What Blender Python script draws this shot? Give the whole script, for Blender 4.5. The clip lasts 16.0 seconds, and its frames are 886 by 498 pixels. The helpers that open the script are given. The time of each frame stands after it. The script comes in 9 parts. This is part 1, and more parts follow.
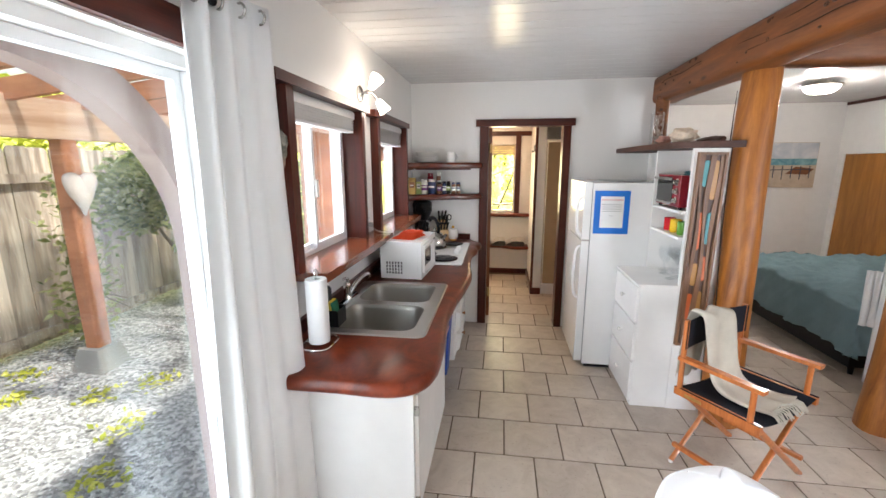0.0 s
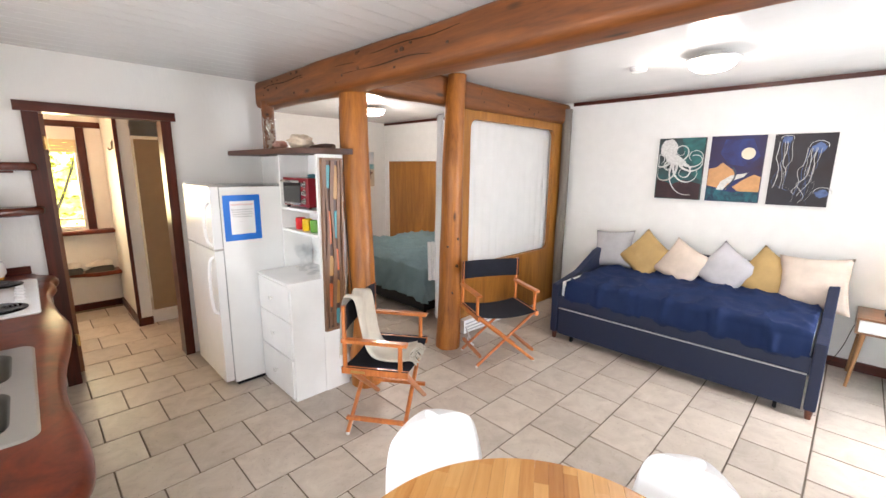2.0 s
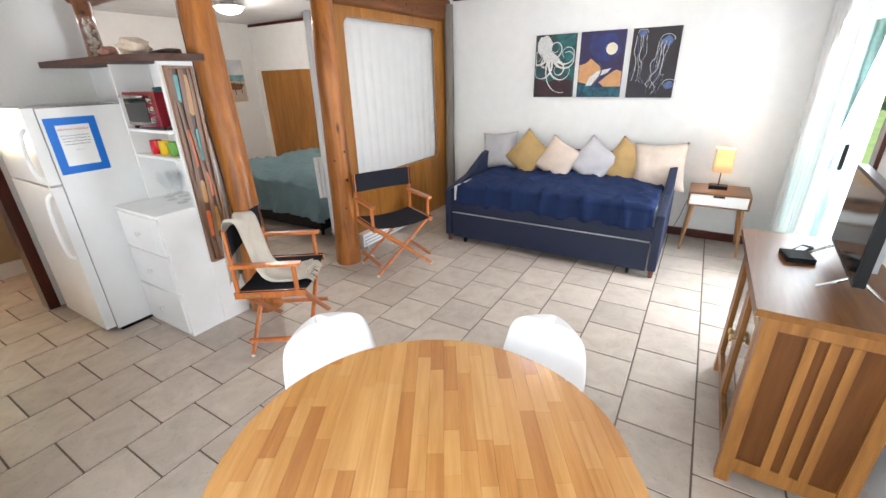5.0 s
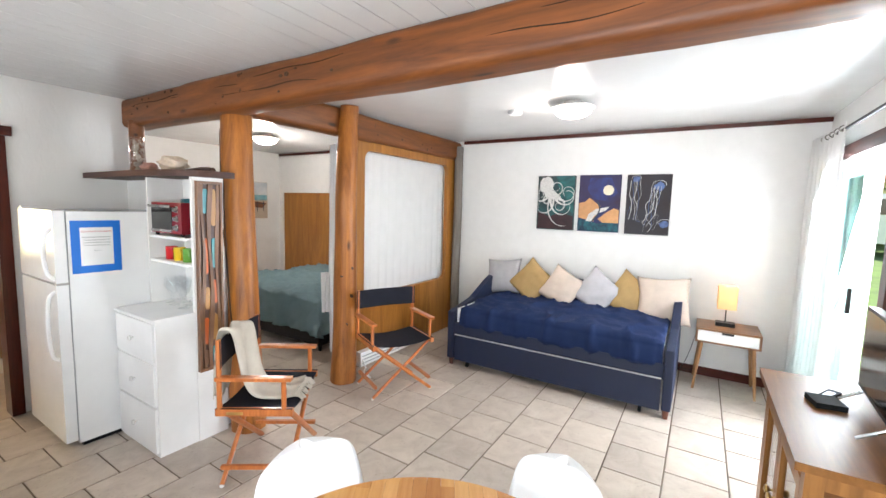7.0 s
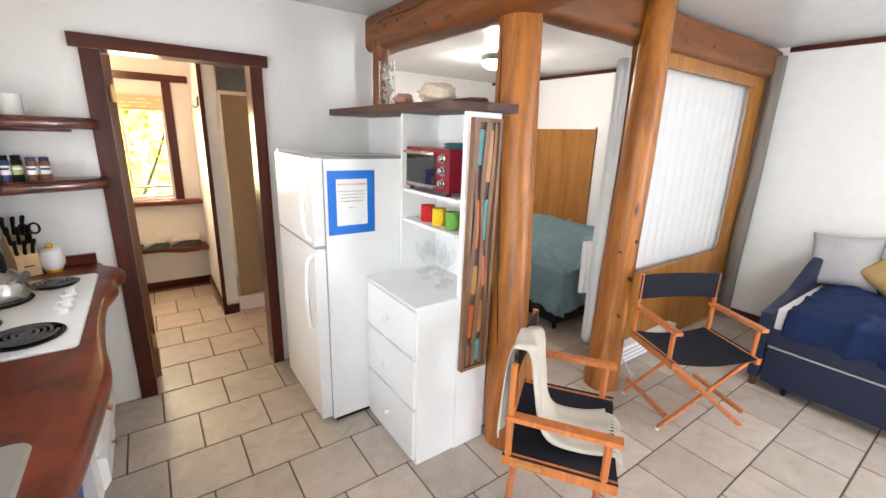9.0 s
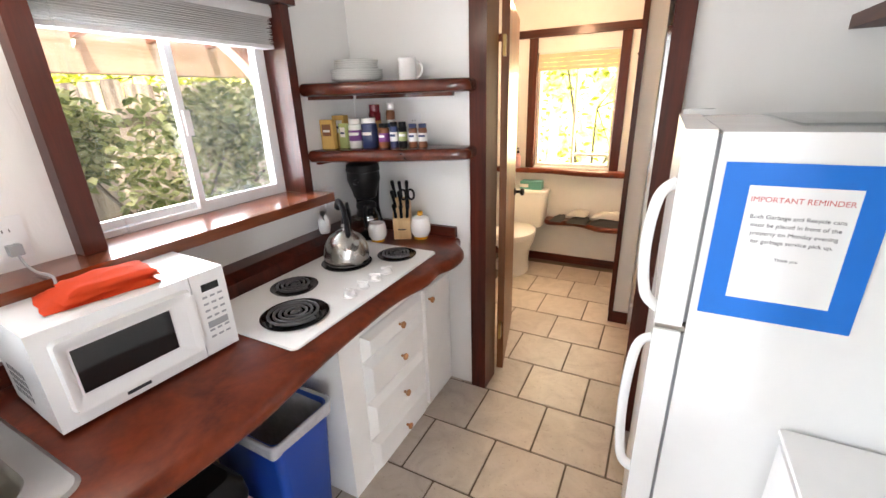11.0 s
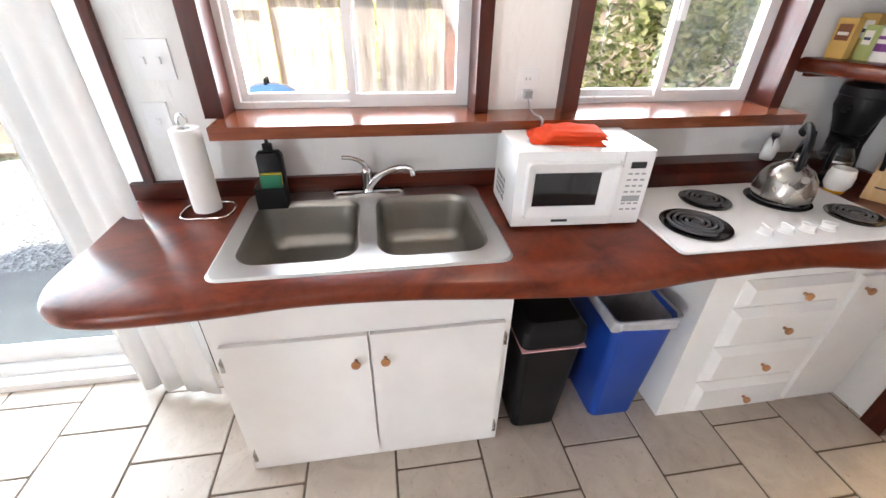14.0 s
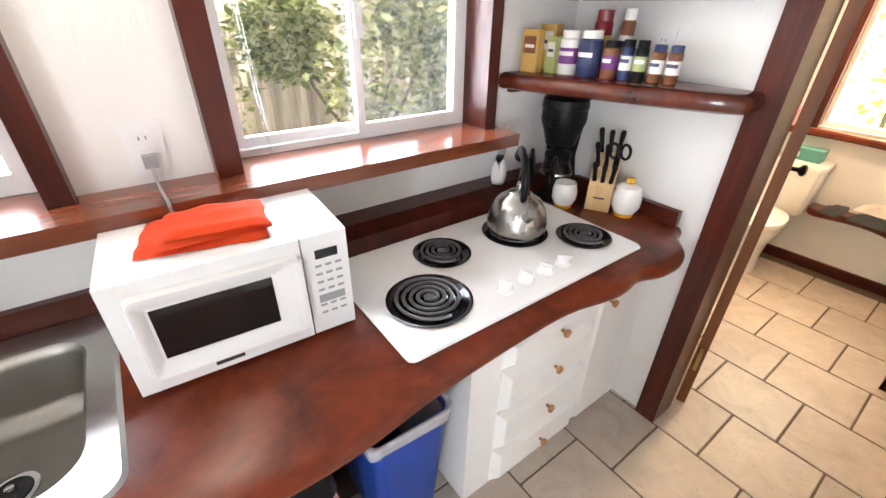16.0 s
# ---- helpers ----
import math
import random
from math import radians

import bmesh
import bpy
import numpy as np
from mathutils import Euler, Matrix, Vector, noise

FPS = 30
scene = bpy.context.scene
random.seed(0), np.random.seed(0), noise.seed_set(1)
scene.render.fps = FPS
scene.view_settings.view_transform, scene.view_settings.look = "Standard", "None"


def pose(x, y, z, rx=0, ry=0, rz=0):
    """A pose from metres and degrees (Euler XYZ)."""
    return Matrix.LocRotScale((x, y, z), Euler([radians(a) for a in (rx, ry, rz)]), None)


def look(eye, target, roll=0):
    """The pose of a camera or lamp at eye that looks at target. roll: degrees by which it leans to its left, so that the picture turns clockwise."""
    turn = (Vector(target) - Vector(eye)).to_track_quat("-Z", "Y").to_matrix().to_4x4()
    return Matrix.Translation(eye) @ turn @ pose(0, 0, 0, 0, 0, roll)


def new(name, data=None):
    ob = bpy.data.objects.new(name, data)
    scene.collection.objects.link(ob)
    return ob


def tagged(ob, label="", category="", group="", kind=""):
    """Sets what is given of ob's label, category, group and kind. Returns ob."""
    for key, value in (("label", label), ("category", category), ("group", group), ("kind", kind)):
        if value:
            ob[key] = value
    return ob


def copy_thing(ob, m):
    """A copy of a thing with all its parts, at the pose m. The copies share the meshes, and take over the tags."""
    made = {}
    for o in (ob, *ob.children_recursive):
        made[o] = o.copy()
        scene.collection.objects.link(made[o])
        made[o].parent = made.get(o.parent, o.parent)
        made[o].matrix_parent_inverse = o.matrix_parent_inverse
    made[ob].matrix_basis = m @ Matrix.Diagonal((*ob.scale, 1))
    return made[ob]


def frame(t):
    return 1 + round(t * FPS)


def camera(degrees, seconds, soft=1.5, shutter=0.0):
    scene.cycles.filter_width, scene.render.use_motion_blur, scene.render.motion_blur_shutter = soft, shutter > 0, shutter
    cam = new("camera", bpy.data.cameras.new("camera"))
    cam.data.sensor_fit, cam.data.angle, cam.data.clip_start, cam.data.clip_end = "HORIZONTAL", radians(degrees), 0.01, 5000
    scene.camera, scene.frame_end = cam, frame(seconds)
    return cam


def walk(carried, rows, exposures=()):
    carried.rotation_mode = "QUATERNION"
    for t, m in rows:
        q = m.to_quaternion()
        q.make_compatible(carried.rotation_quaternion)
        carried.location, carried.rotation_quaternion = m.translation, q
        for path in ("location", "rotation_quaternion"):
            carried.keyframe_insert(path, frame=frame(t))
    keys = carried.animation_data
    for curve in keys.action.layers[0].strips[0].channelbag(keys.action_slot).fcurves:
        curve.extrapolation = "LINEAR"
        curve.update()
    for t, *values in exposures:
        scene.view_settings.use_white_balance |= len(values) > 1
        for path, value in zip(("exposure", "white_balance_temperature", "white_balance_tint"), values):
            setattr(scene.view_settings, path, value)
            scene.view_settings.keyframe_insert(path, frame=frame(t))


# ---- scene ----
cam = camera(93.9, 16.0)
PATH = [
    (0, (-0.037, 0.046, 1.671), (-0.307, 1.987, 1.268), -0.1),
    (0.5, (-0.133, 0.101, 1.666), (0.019, 2.051, 1.25), 0.2),
    (1, (-0.229, 0.135, 1.659), (0.387, 1.995, 1.26), 0.8),
    (1.5, (-0.324, 0.207, 1.675), (0.773, 1.833, 1.284), 0.3),
    (2, (-0.299, 0.183, 1.677), (1.093, 1.568, 1.294), 0.7),
    (2.5, (-0.262, 0.12, 1.673), (1.326, 1.285, 1.324), 0.3),
    (3, (-0.241, 0.072, 1.673), (1.438, 1.106, 1.339), -0.3),
    (3.5, (-0.240, 0.060, 1.652), (1.438, 1.066, 1.238), -1.5),
    (4, (-0.252, 0.054, 1.655), (1.356, 1.047, 1.001), -2.2),
    (4.2, (-0.272, 0.06, 1.648), (1.298, 1.028, 0.873), -1.7),
    (6.3, (-0.268, 0.058, 1.637), (1.322, 1.018, 0.905), -0.3),
    (6.5, (-0.268, 0.076, 1.634), (1.402, 1.083, 1.191), 0.4),
    (7, (-0.261, 0.084, 1.616), (1.429, 1.135, 1.414), 1.6),
    (7.5, (-0.280, 0.163, 1.634), (1.276, 1.390, 1.357), 2.5),
    (8, (-0.241, 0.522, 1.668), (1.087, 1.964, 1.275), 1.8),
    (8.2, (-0.240, 0.69, 1.668), (1.080, 2.128, 1.230), 1.6),
    (10.3, (0.479, 2.14, 1.613), (0.493, 4.027, 0.951), 0.7),
    (10.5, (0.519, 2.217, 1.608), (0.268, 4.082, 0.931), 0.0),
    (11, (0.564, 2.386, 1.605), (-0.312, 4.047, 0.918), -1.9),
    (11.5, (0.641, 2.422, 1.616), (-0.686, 3.755, 0.935), -2.5),
    (12, (0.622, 2.392, 1.61), (-0.946, 3.441, 0.946), -2.0),
    (12.5, (0.619, 2.339, 1.598), (-1.098, 3.099, 0.909), -1.0),
    (13, (0.625, 2.283, 1.588), (-1.168, 2.743, 0.83), -0.4),
    (13.5, (0.604, 2.226, 1.577), (-1.155, 2.526, 0.674), 0.4),
    (14, (0.605, 2.22, 1.573), (-1.072, 2.5, 0.52), 1.2),
    (14.2, (0.618, 2.225, 1.563), (-1.047, 2.516, 0.495), 1.0),
    (14.5, (0.6, 2.231, 1.575), (-1.047, 2.574, 0.495), 1.4),
    (15, (0.471, 2.346, 1.587), (-1.082, 3.063, 0.551), 0.9),
    (15.5, (0.34, 2.471, 1.583), (-1.103, 3.388, 0.546), 0.5),
    (16, (0.234, 2.77, 1.579), (-1.151, 3.804, 0.574), 1.0),
]
walk(cam, [(t, look(eye, target, roll)) for t, eye, target, roll in PATH], exposures=[(0, 1.02, 6500, 16), (1, 1.22, 7000, 21), (2, 1.26, 6800, 18), (2.7, 1.14, 6600, 17), (4, 1.12, 6500, 15), (8.2, 1.36, 6500, 14), (10.5, 1.60, 6600, 17), (12.5, 1.62, 6450, 13), (14.5, 1.78, 6500, 17), (16, 2.02, 6500, 15)])

# ---- light ----
world = bpy.data.worlds.new("sky")
scene.world = world
world.use_nodes = True
wn = world.node_tree
sky = wn.nodes.new("ShaderNodeTexSky")
sky.sky_type = 'NISHITA'
sky.sun_disc = False
SUN_ELEV, SUN_AZ = radians(63), radians(112)
sky.sun_elevation, sky.sun_rotation = SUN_ELEV, SUN_AZ
wn.links.new(sky.outputs[0], wn.nodes["Background"].inputs[0])
wn.nodes["Background"].inputs[1].default_value = 0.15
sun = new("sun", bpy.data.lights.new("sun", "SUN"))
sun.data.energy, sun.data.angle, sun.data.color = 4.5, radians(3.0), (1, 0.95, 0.86)
sun_dir = Vector((math.sin(SUN_AZ) * math.cos(SUN_ELEV), math.cos(SUN_AZ) * math.cos(SUN_ELEV), math.sin(SUN_ELEV)))
sun.matrix_world = look(sun_dir * 30, (0, 0, 0))


def area_lamp(name, eye, target, w, h, watts, color=(1, 1, 1)):
    ob = new(name, bpy.data.lights.new(name, "AREA"))
    ob.data.shape, ob.data.size, ob.data.size_y, ob.data.energy, ob.data.color = "RECTANGLE", w, h, watts, color
    ob.matrix_world = look(eye, target)
    return ob


def bulb(name, at, watts, color, radius=0.04):
    ob = new(name, bpy.data.lights.new(name, "POINT"))
    ob.data.energy, ob.data.color, ob.data.shadow_soft_size = watts, color, radius
    ob.location = at
    return ob


DAY = (0.87, 0.945, 1.0)
WARM = (1.0, 0.87, 0.70)
area_lamp("daylight_patio_door", (-1.16, 0.30, 1.05), (1, 0.30, 0.8), 1.9, 1.8, 46, DAY)
area_lamp("daylight_sink_window", (-1.34, 2.14, 1.5), (1, 2.14, 1.2), 0.85, 0.65, 11, DAY)
area_lamp("daylight_stove_window", (-1.34, 3.38, 1.5), (1, 3.38, 1.2), 0.8, 0.65, 11, DAY)
area_lamp("daylight_front_door", (3.66, -1.06, 1.1), (2.3, 1.9, 0.40), 1.3, 1.9, 94, DAY)
area_lamp("daylight_bath_window", (-0.18, 6.62, 1.45), (-0.18, 5, 1.0), 0.7, 0.95, 13, (1, 0.84, 0.55))
bulb("sconce_bulb", (-0.72, 2.68, 2.105), 2.0, WARM, 0.10)
bulb("living_ceiling_bulb", (3.17, 1.08, 2.33), 9, (1, 0.93, 0.84), 0.09)
bulb("bedroom_ceiling_bulb", (3.1, 4.9, 2.3), 23, (1, 0.93, 0.84), 0.09)
bulb("table_lamp_bulb", (4.36, -0.17, 0.86), 2.4, WARM, 0.04)
bulb("bath_bulb", (-0.3, 5.3, 2.2), 9.5, (1, 0.60, 0.33), 0.08)


# ---- materials ----
def base(name):
    m = bpy.data.materials.new(name)
    m.use_nodes = True
    nt = m.node_tree
    return m, nt, nt.nodes["Principled BSDF"]


def ramp(nt, stops):
    r = nt.nodes.new("ShaderNodeValToRGB")
    while len(r.color_ramp.elements) < len(stops):
        r.color_ramp.elements.new(0.5)
    for e, (p, c) in zip(r.color_ramp.elements, stops):
        e.position, e.color = p, (*c, 1)
    return r


def coords(nt, scale=(1, 1, 1), rot=(0, 0, 0), kind="Object"):
    tc = nt.nodes.new("ShaderNodeTexCoord")
    mp = nt.nodes.new("ShaderNodeMapping")
    mp.inputs["Scale"].default_value = scale
    mp.inputs["Rotation"].default_value = rot
    nt.links.new(tc.outputs[kind], mp.inputs[0])
    return mp.outputs[0]


def noise_tex(nt, vec, scale, detail=4, rough=0.55, dist=0.0):
    n = nt.nodes.new("ShaderNodeTexNoise")
    n.inputs["Scale"].default_value, n.inputs["Detail"].default_value = scale, detail
    n.inputs["Roughness"].default_value, n.inputs["Distortion"].default_value = rough, dist
    nt.links.new(vec, n.inputs["Vector"])
    return n.outputs["Fac"]


def bump(nt, bsdf, height, strength, distance=0.002):
    b = nt.nodes.new("ShaderNodeBump")
    b.inputs["Strength"].default_value, b.inputs["Distance"].default_value = strength, distance
    nt.links.new(height, b.inputs["Height"])
    nt.links.new(b.outputs[0], bsdf.inputs["Normal"])


def shade(c, f):
    return tuple(max(0, min(1, v * f)) for v in c)


def plain(name, c, rough=0.5, metal=0.0, var=0.08, scale=9, grain=120, bumpy=0.08, coat=0.0, trans=0.0):
    m, nt, b = base(name)
    v = coords(nt)
    n1 = noise_tex(nt, v, scale, 5)
    n2 = noise_tex(nt, v, grain, 3)
    r = ramp(nt, [(0.3, shade(c, 1 - var)), (0.7, shade(c, 1 + var * 0.6))])
    nt.links.new(n1, r.inputs[0])
    nt.links.new(r.outputs[0], b.inputs["Base Color"])
    b.inputs["Metallic"].default_value = metal
    b.inputs["Coat Weight"].default_value = coat
    b.inputs["Transmission Weight"].default_value = trans
    rr = nt.nodes.new("ShaderNodeMapRange")
    rr.inputs["To Min"].default_value, rr.inputs["To Max"].default_value = max(0.02, rough * 0.85), min(1, rough * 1.15)
    nt.links.new(n1, rr.inputs["Value"])
    nt.links.new(rr.outputs[0], b.inputs["Roughness"])
    if bumpy:
        bump(nt, b, n2, bumpy)
    return m


def wood(name, dark, light, axis="x", rough=0.35, ring=14, stretch=12, coat=0.0, island=0.0, knots=False, bumpy=0.15):
    """Wood with its grain along one axis; island: how far single boards differ."""
    m, nt, b = base(name)
    s = {"x": (1 / stretch, 1, 1), "y": (1, 1 / stretch, 1), "z": (1, 1, 1 / stretch)}[axis]
    v = coords(nt, s)
    n1 = noise_tex(nt, v, ring, 6, 0.6, 1.2)
    n2 = noise_tex(nt, v, ring * 9, 3, 0.6)
    mix = nt.nodes.new("ShaderNodeMath")
    mix.operation = "MULTIPLY_ADD"
    nt.links.new(n2, mix.inputs[0])
    mix.inputs[1].default_value = 0.28
    nt.links.new(n1, mix.inputs[2])
    val = mix.outputs[0]
    if island:
        geo = nt.nodes.new("ShaderNodeNewGeometry")
        add = nt.nodes.new("ShaderNodeMath")
        add.operation = "MULTIPLY_ADD"
        nt.links.new(geo.outputs["Random Per Island"], add.inputs[0])
        add.inputs[1].default_value = island
        nt.links.new(val, add.inputs[2])
        sub = nt.nodes.new("ShaderNodeMath")
        sub.operation = "SUBTRACT"
        nt.links.new(add.outputs[0], sub.inputs[0])
        sub.inputs[1].default_value = island / 2
        val = sub.outputs[0]
    mid = tuple((a + c) / 2 for a, c in zip(dark, light))
    r = ramp(nt, [(0.38, dark), (0.62, mid), (0.85, light)])
    nt.links.new(val, r.inputs[0])
    out = r.outputs[0]
    if knots:
        vv = nt.nodes.new("ShaderNodeTexVoronoi")
        vv.inputs["Scale"].default_value = 3.2
        nt.links.new(coords(nt, {"x": (0.5, 1.6, 1.6), "y": (1.6, 0.5, 1.6), "z": (1.6, 1.6, 0.5)}[axis]), vv.inputs["Vector"])
        k = ramp(nt, [(0.05, (0, 0, 0)), (0.11, (1, 1, 1))])
        nt.links.new(vv.outputs["Distance"], k.inputs[0])
        mx = nt.nodes.new("ShaderNodeMix")
        mx.data_type = "RGBA"
        nt.links.new(k.outputs[0], mx.inputs["Factor"])
        mx.inputs[6].default_value = (*shade(dark, 0.35), 1)
        nt.links.new(out, mx.inputs[7])
        out = mx.outputs[2]
    nt.links.new(out, b.inputs["Base Color"])
    b.inputs["Roughness"].default_value = rough
    b.inputs["Coat Weight"].default_value = coat
    b.inputs["Coat Roughness"].default_value = 0.12
    bump(nt, b, n2, bumpy, 0.001)
    return m


def glass_mat(name, tint=(1, 1, 1), rough=0.0):
    """Thin window glass: mostly clear, with a mirror gloss at grazing angles."""
    m, nt, b = base(name)
    nt.nodes.remove(b)
    tr = nt.nodes.new("ShaderNodeBsdfTransparent")
    tr.inputs[0].default_value = (*tint, 1)
    gl = nt.nodes.new("ShaderNodeBsdfGlossy")
    gl.inputs["Roughness"].default_value = rough + 0.01
    lw = nt.nodes.new("ShaderNodeLayerWeight")
    lw.inputs["Blend"].default_value = 0.5
    pw = nt.nodes.new("ShaderNodeMath")
    pw.operation = "POWER"
    nt.links.new(lw.outputs["Facing"], pw.inputs[0])
    pw.inputs[1].default_value = 4.0
    fr = nt.nodes.new("ShaderNodeMath")
    fr.operation = "MULTIPLY_ADD"
    nt.links.new(pw.outputs[0], fr.inputs[0])
    fr.inputs[1].default_value, fr.inputs[2].default_value = 0.85, 0.035
    mx = nt.nodes.new("ShaderNodeMixShader")
    nt.links.new(fr.outputs[0], mx.inputs[0])
    nt.links.new(tr.outputs[0], mx.inputs[1])
    nt.links.new(gl.outputs[0], mx.inputs[2])
    nt.links.new(mx.outputs[0], nt.nodes["Material Output"].inputs[0])
    return m


def cloth(name, c, rough=0.9, weave=500, var=0.12, sheen=0.2, see=0.0):
    m, nt, b = base(name)
    v = coords(nt)
    n1 = noise_tex(nt, v, 6, 4)
    n2 = noise_tex(nt, v, weave, 2)
    r = ramp(nt, [(0.3, shade(c, 1 - var)), (0.7, shade(c, 1 + var))])
    nt.links.new(n1, r.inputs[0])
    nt.links.new(r.outputs[0], b.inputs["Base Color"])
    b.inputs["Roughness"].default_value = rough
    b.inputs["Sheen Weight"].default_value = 0.0
    b.inputs["Specular IOR Level"].default_value = 0.25
    bump(nt, b, n2, 0.3, 0.0008)
    if see:
        tl = nt.nodes.new("ShaderNodeBsdfTranslucent")
        tl.inputs[0].default_value = (*c, 1)
        mx = nt.nodes.new("ShaderNodeMixShader")
        mx.inputs[0].default_value = see
        nt.links.new(b.outputs[0], mx.inputs[1])
        nt.links.new(tl.outputs[0], mx.inputs[2])
        nt.links.new(mx.outputs[0], nt.nodes["Material Output"].inputs[0])
    return m


def glow(name, c, strength):
    m, nt, b = base(name)
    b.inputs["Base Color"].default_value = (*c, 1)
    b.inputs["Emission Color"].default_value = (*c, 1)
    b.inputs["Emission Strength"].default_value = strength
    return m


def stucco(name, c, scale=22, strength=0.6):
    """Painted wall with the fine trowel marks of hand plaster."""
    m, nt, b = base(name)
    v = coords(nt, (1, 1, 0.45))
    n1 = noise_tex(nt, v, 1.6, 3)
    n2 = noise_tex(nt, v, scale, 6, 0.6, 0.8)
    r = ramp(nt, [(0.3, shade(c, 0.96)), (0.7, c)])
    nt.links.new(n1, r.inputs[0])
    nt.links.new(r.outputs[0], b.inputs["Base Color"])
    b.inputs["Roughness"].default_value = 0.45
    bump(nt, b, n2, strength, 0.004)
    return m


def tile_mat(name):
    m, nt, b = base(name)
    info = nt.nodes.new("ShaderNodeObjectInfo")
    tc = nt.nodes.new("ShaderNodeTexCoord")
    off = nt.nodes.new("ShaderNodeVectorMath")
    off.operation = "MULTIPLY_ADD"
    comb = nt.nodes.new("ShaderNodeCombineXYZ")
    for k in range(3):
        nt.links.new(info.outputs["Random"], comb.inputs[k])
    nt.links.new(comb.outputs[0], off.inputs[0])
    off.inputs[1].default_value = (37, 53, 11)
    nt.links.new(tc.outputs["Object"], off.inputs[2])
    n1 = noise_tex(nt, off.outputs[0], 7, 6, 0.62, 0.8)
    n2 = noise_tex(nt, off.outputs[0], 60, 4, 0.6)
    r = ramp(nt, [(0.25, (0.41, 0.345, 0.285)), (0.5, (0.50, 0.43, 0.36)), (0.75, (0.575, 0.505, 0.43))])
    nt.links.new(n1, r.inputs[0])
    hsv = nt.nodes.new("ShaderNodeHueSaturation")
    rng = nt.nodes.new("ShaderNodeMapRange")
    rng.inputs["To Min"].default_value, rng.inputs["To Max"].default_value = 0.9, 1.1
    nt.links.new(info.outputs["Random"], rng.inputs["Value"])
    nt.links.new(rng.outputs[0], hsv.inputs["Value"])
    nt.links.new(r.outputs[0], hsv.inputs["Color"])
    speck = ramp(nt, [(0.28, (0.55, 0.5, 0.45)), (0.4, (1, 1, 1))])
    nt.links.new(n2, speck.inputs[0])
    mul = nt.nodes.new("ShaderNodeMix")
    mul.data_type, mul.blend_type = "RGBA", "MULTIPLY"
    mul.inputs["Factor"].default_value = 0.5
    nt.links.new(hsv.outputs[0], mul.inputs[6])
    nt.links.new(speck.outputs[0], mul.inputs[7])
    nt.links.new(mul.outputs[2], b.inputs["Base Color"])
    rr = nt.nodes.new("ShaderNodeMapRange")
    rr.inputs["To Min"].default_value, rr.inputs["To Max"].default_value = 0.28, 0.5
    nt.links.new(n2, rr.inputs["Value"])
    nt.links.new(rr.outputs[0], b.inputs["Roughness"])
    bump(nt, b, n2, 0.15, 0.001)
    return m


WHITE_WALL = stucco("white_wall_paint", (0.80, 0.79, 0.765))
WHITE_SMOOTH = plain("white_smooth_paint", (0.80, 0.80, 0.785), 0.4, var=0.03, bumpy=0.05)
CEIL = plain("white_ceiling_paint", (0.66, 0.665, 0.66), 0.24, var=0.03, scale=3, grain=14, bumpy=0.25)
CAB_WHITE = plain("white_cabinet_paint", (0.80, 0.79, 0.77), 0.38, var=0.05, scale=5, grain=60, bumpy=0.12)
APPL_WHITE = plain("white_enamel", (0.82, 0.82, 0.81), 0.18, var=0.02, bumpy=0.04, grain=300)
VINYL = plain("white_vinyl", (0.80, 0.80, 0.80), 0.35, var=0.03, bumpy=0.02)
RED_Y = wood("redwood_trim_y", (0.026, 0.0045, 0.003), (0.095, 0.017, 0.0085), "y", 0.3, coat=0.15)
RED_X = wood("redwood_trim_x", (0.026, 0.0045, 0.003), (0.095, 0.017, 0.0085), "x", 0.3, coat=0.15)
RED_Z = wood("redwood_trim_z", (0.026, 0.0045, 0.003), (0.095, 0.017, 0.0085), "z", 0.3, coat=0.15)
for m_ in (RED_X, RED_Y, RED_Z):
    m_.node_tree.nodes["Principled BSDF"].inputs["Specular IOR Level"].default_value = 0.28
SILL = wood("redwood_sill", (0.09, 0.020, 0.008), (0.27, 0.070, 0.026), "y", 0.24, coat=0.4)
BEAM = wood("beam_wood_y", (0.075, 0.019, 0.003), (0.245, 0.074, 0.012), "y", 0.5, ring=9, stretch=9, coat=0.05, knots=True)
BEAM_X = wood("beam_wood_x", (0.075, 0.020, 0.003), (0.225, 0.070, 0.012), "x", 0.5, ring=9, stretch=9, coat=0.05, knots=True)
POST = wood("post_wood", (0.15, 0.040, 0.005), (0.47, 0.165, 0.024), "z", 0.45, ring=12, stretch=11, coat=0.05, knots=True)
GREYPOST = wood("weathered_post", (0.085, 0.074, 0.062), (0.24, 0.21, 0.18), "z", 0.7, ring=14, stretch=14)
PANEL = wood("panel_wood", (0.20, 0.070, 0.009), (0.44, 0.185, 0.034), "z", 0.4, ring=5, stretch=8, coat=0.08)
GROUT = plain("dark_grout", (0.145, 0.108, 0.078), 0.85, var=0.2, bumpy=0.3)
TILE = tile_mat("beige_floor_tile")
GLASS = glass_mat("window_glass", (0.99, 0.998, 0.995))
GLASS_GREEN = glass_mat("tinted_glass", (0.95, 0.99, 0.985))
GLASS_TEAL = glass_mat("teal_glass", (0.80, 0.945, 0.93))


# ---- mesh helpers ----
def finish(bm, name, mat, bevel=0.0, smooth=False, seg=2):
    if bevel:
        bmesh.ops.bevel(bm, geom=[e for e in bm.edges if e.is_manifold and e.calc_face_angle(0) > 0.5], offset=bevel, segments=seg, profile=0.7, affect="EDGES", clamp_overlap=True)
    bmesh.ops.recalc_face_normals(bm, faces=bm.faces)
    me = bpy.data.meshes.new(name)
    bm.to_mesh(me)
    bm.free()
    me.materials.append(mat)
    if smooth:
        for p in me.polygons:
            p.use_smooth = True
        if smooth != "all":
            me.set_sharp_from_angle(angle=radians(40))
    return me


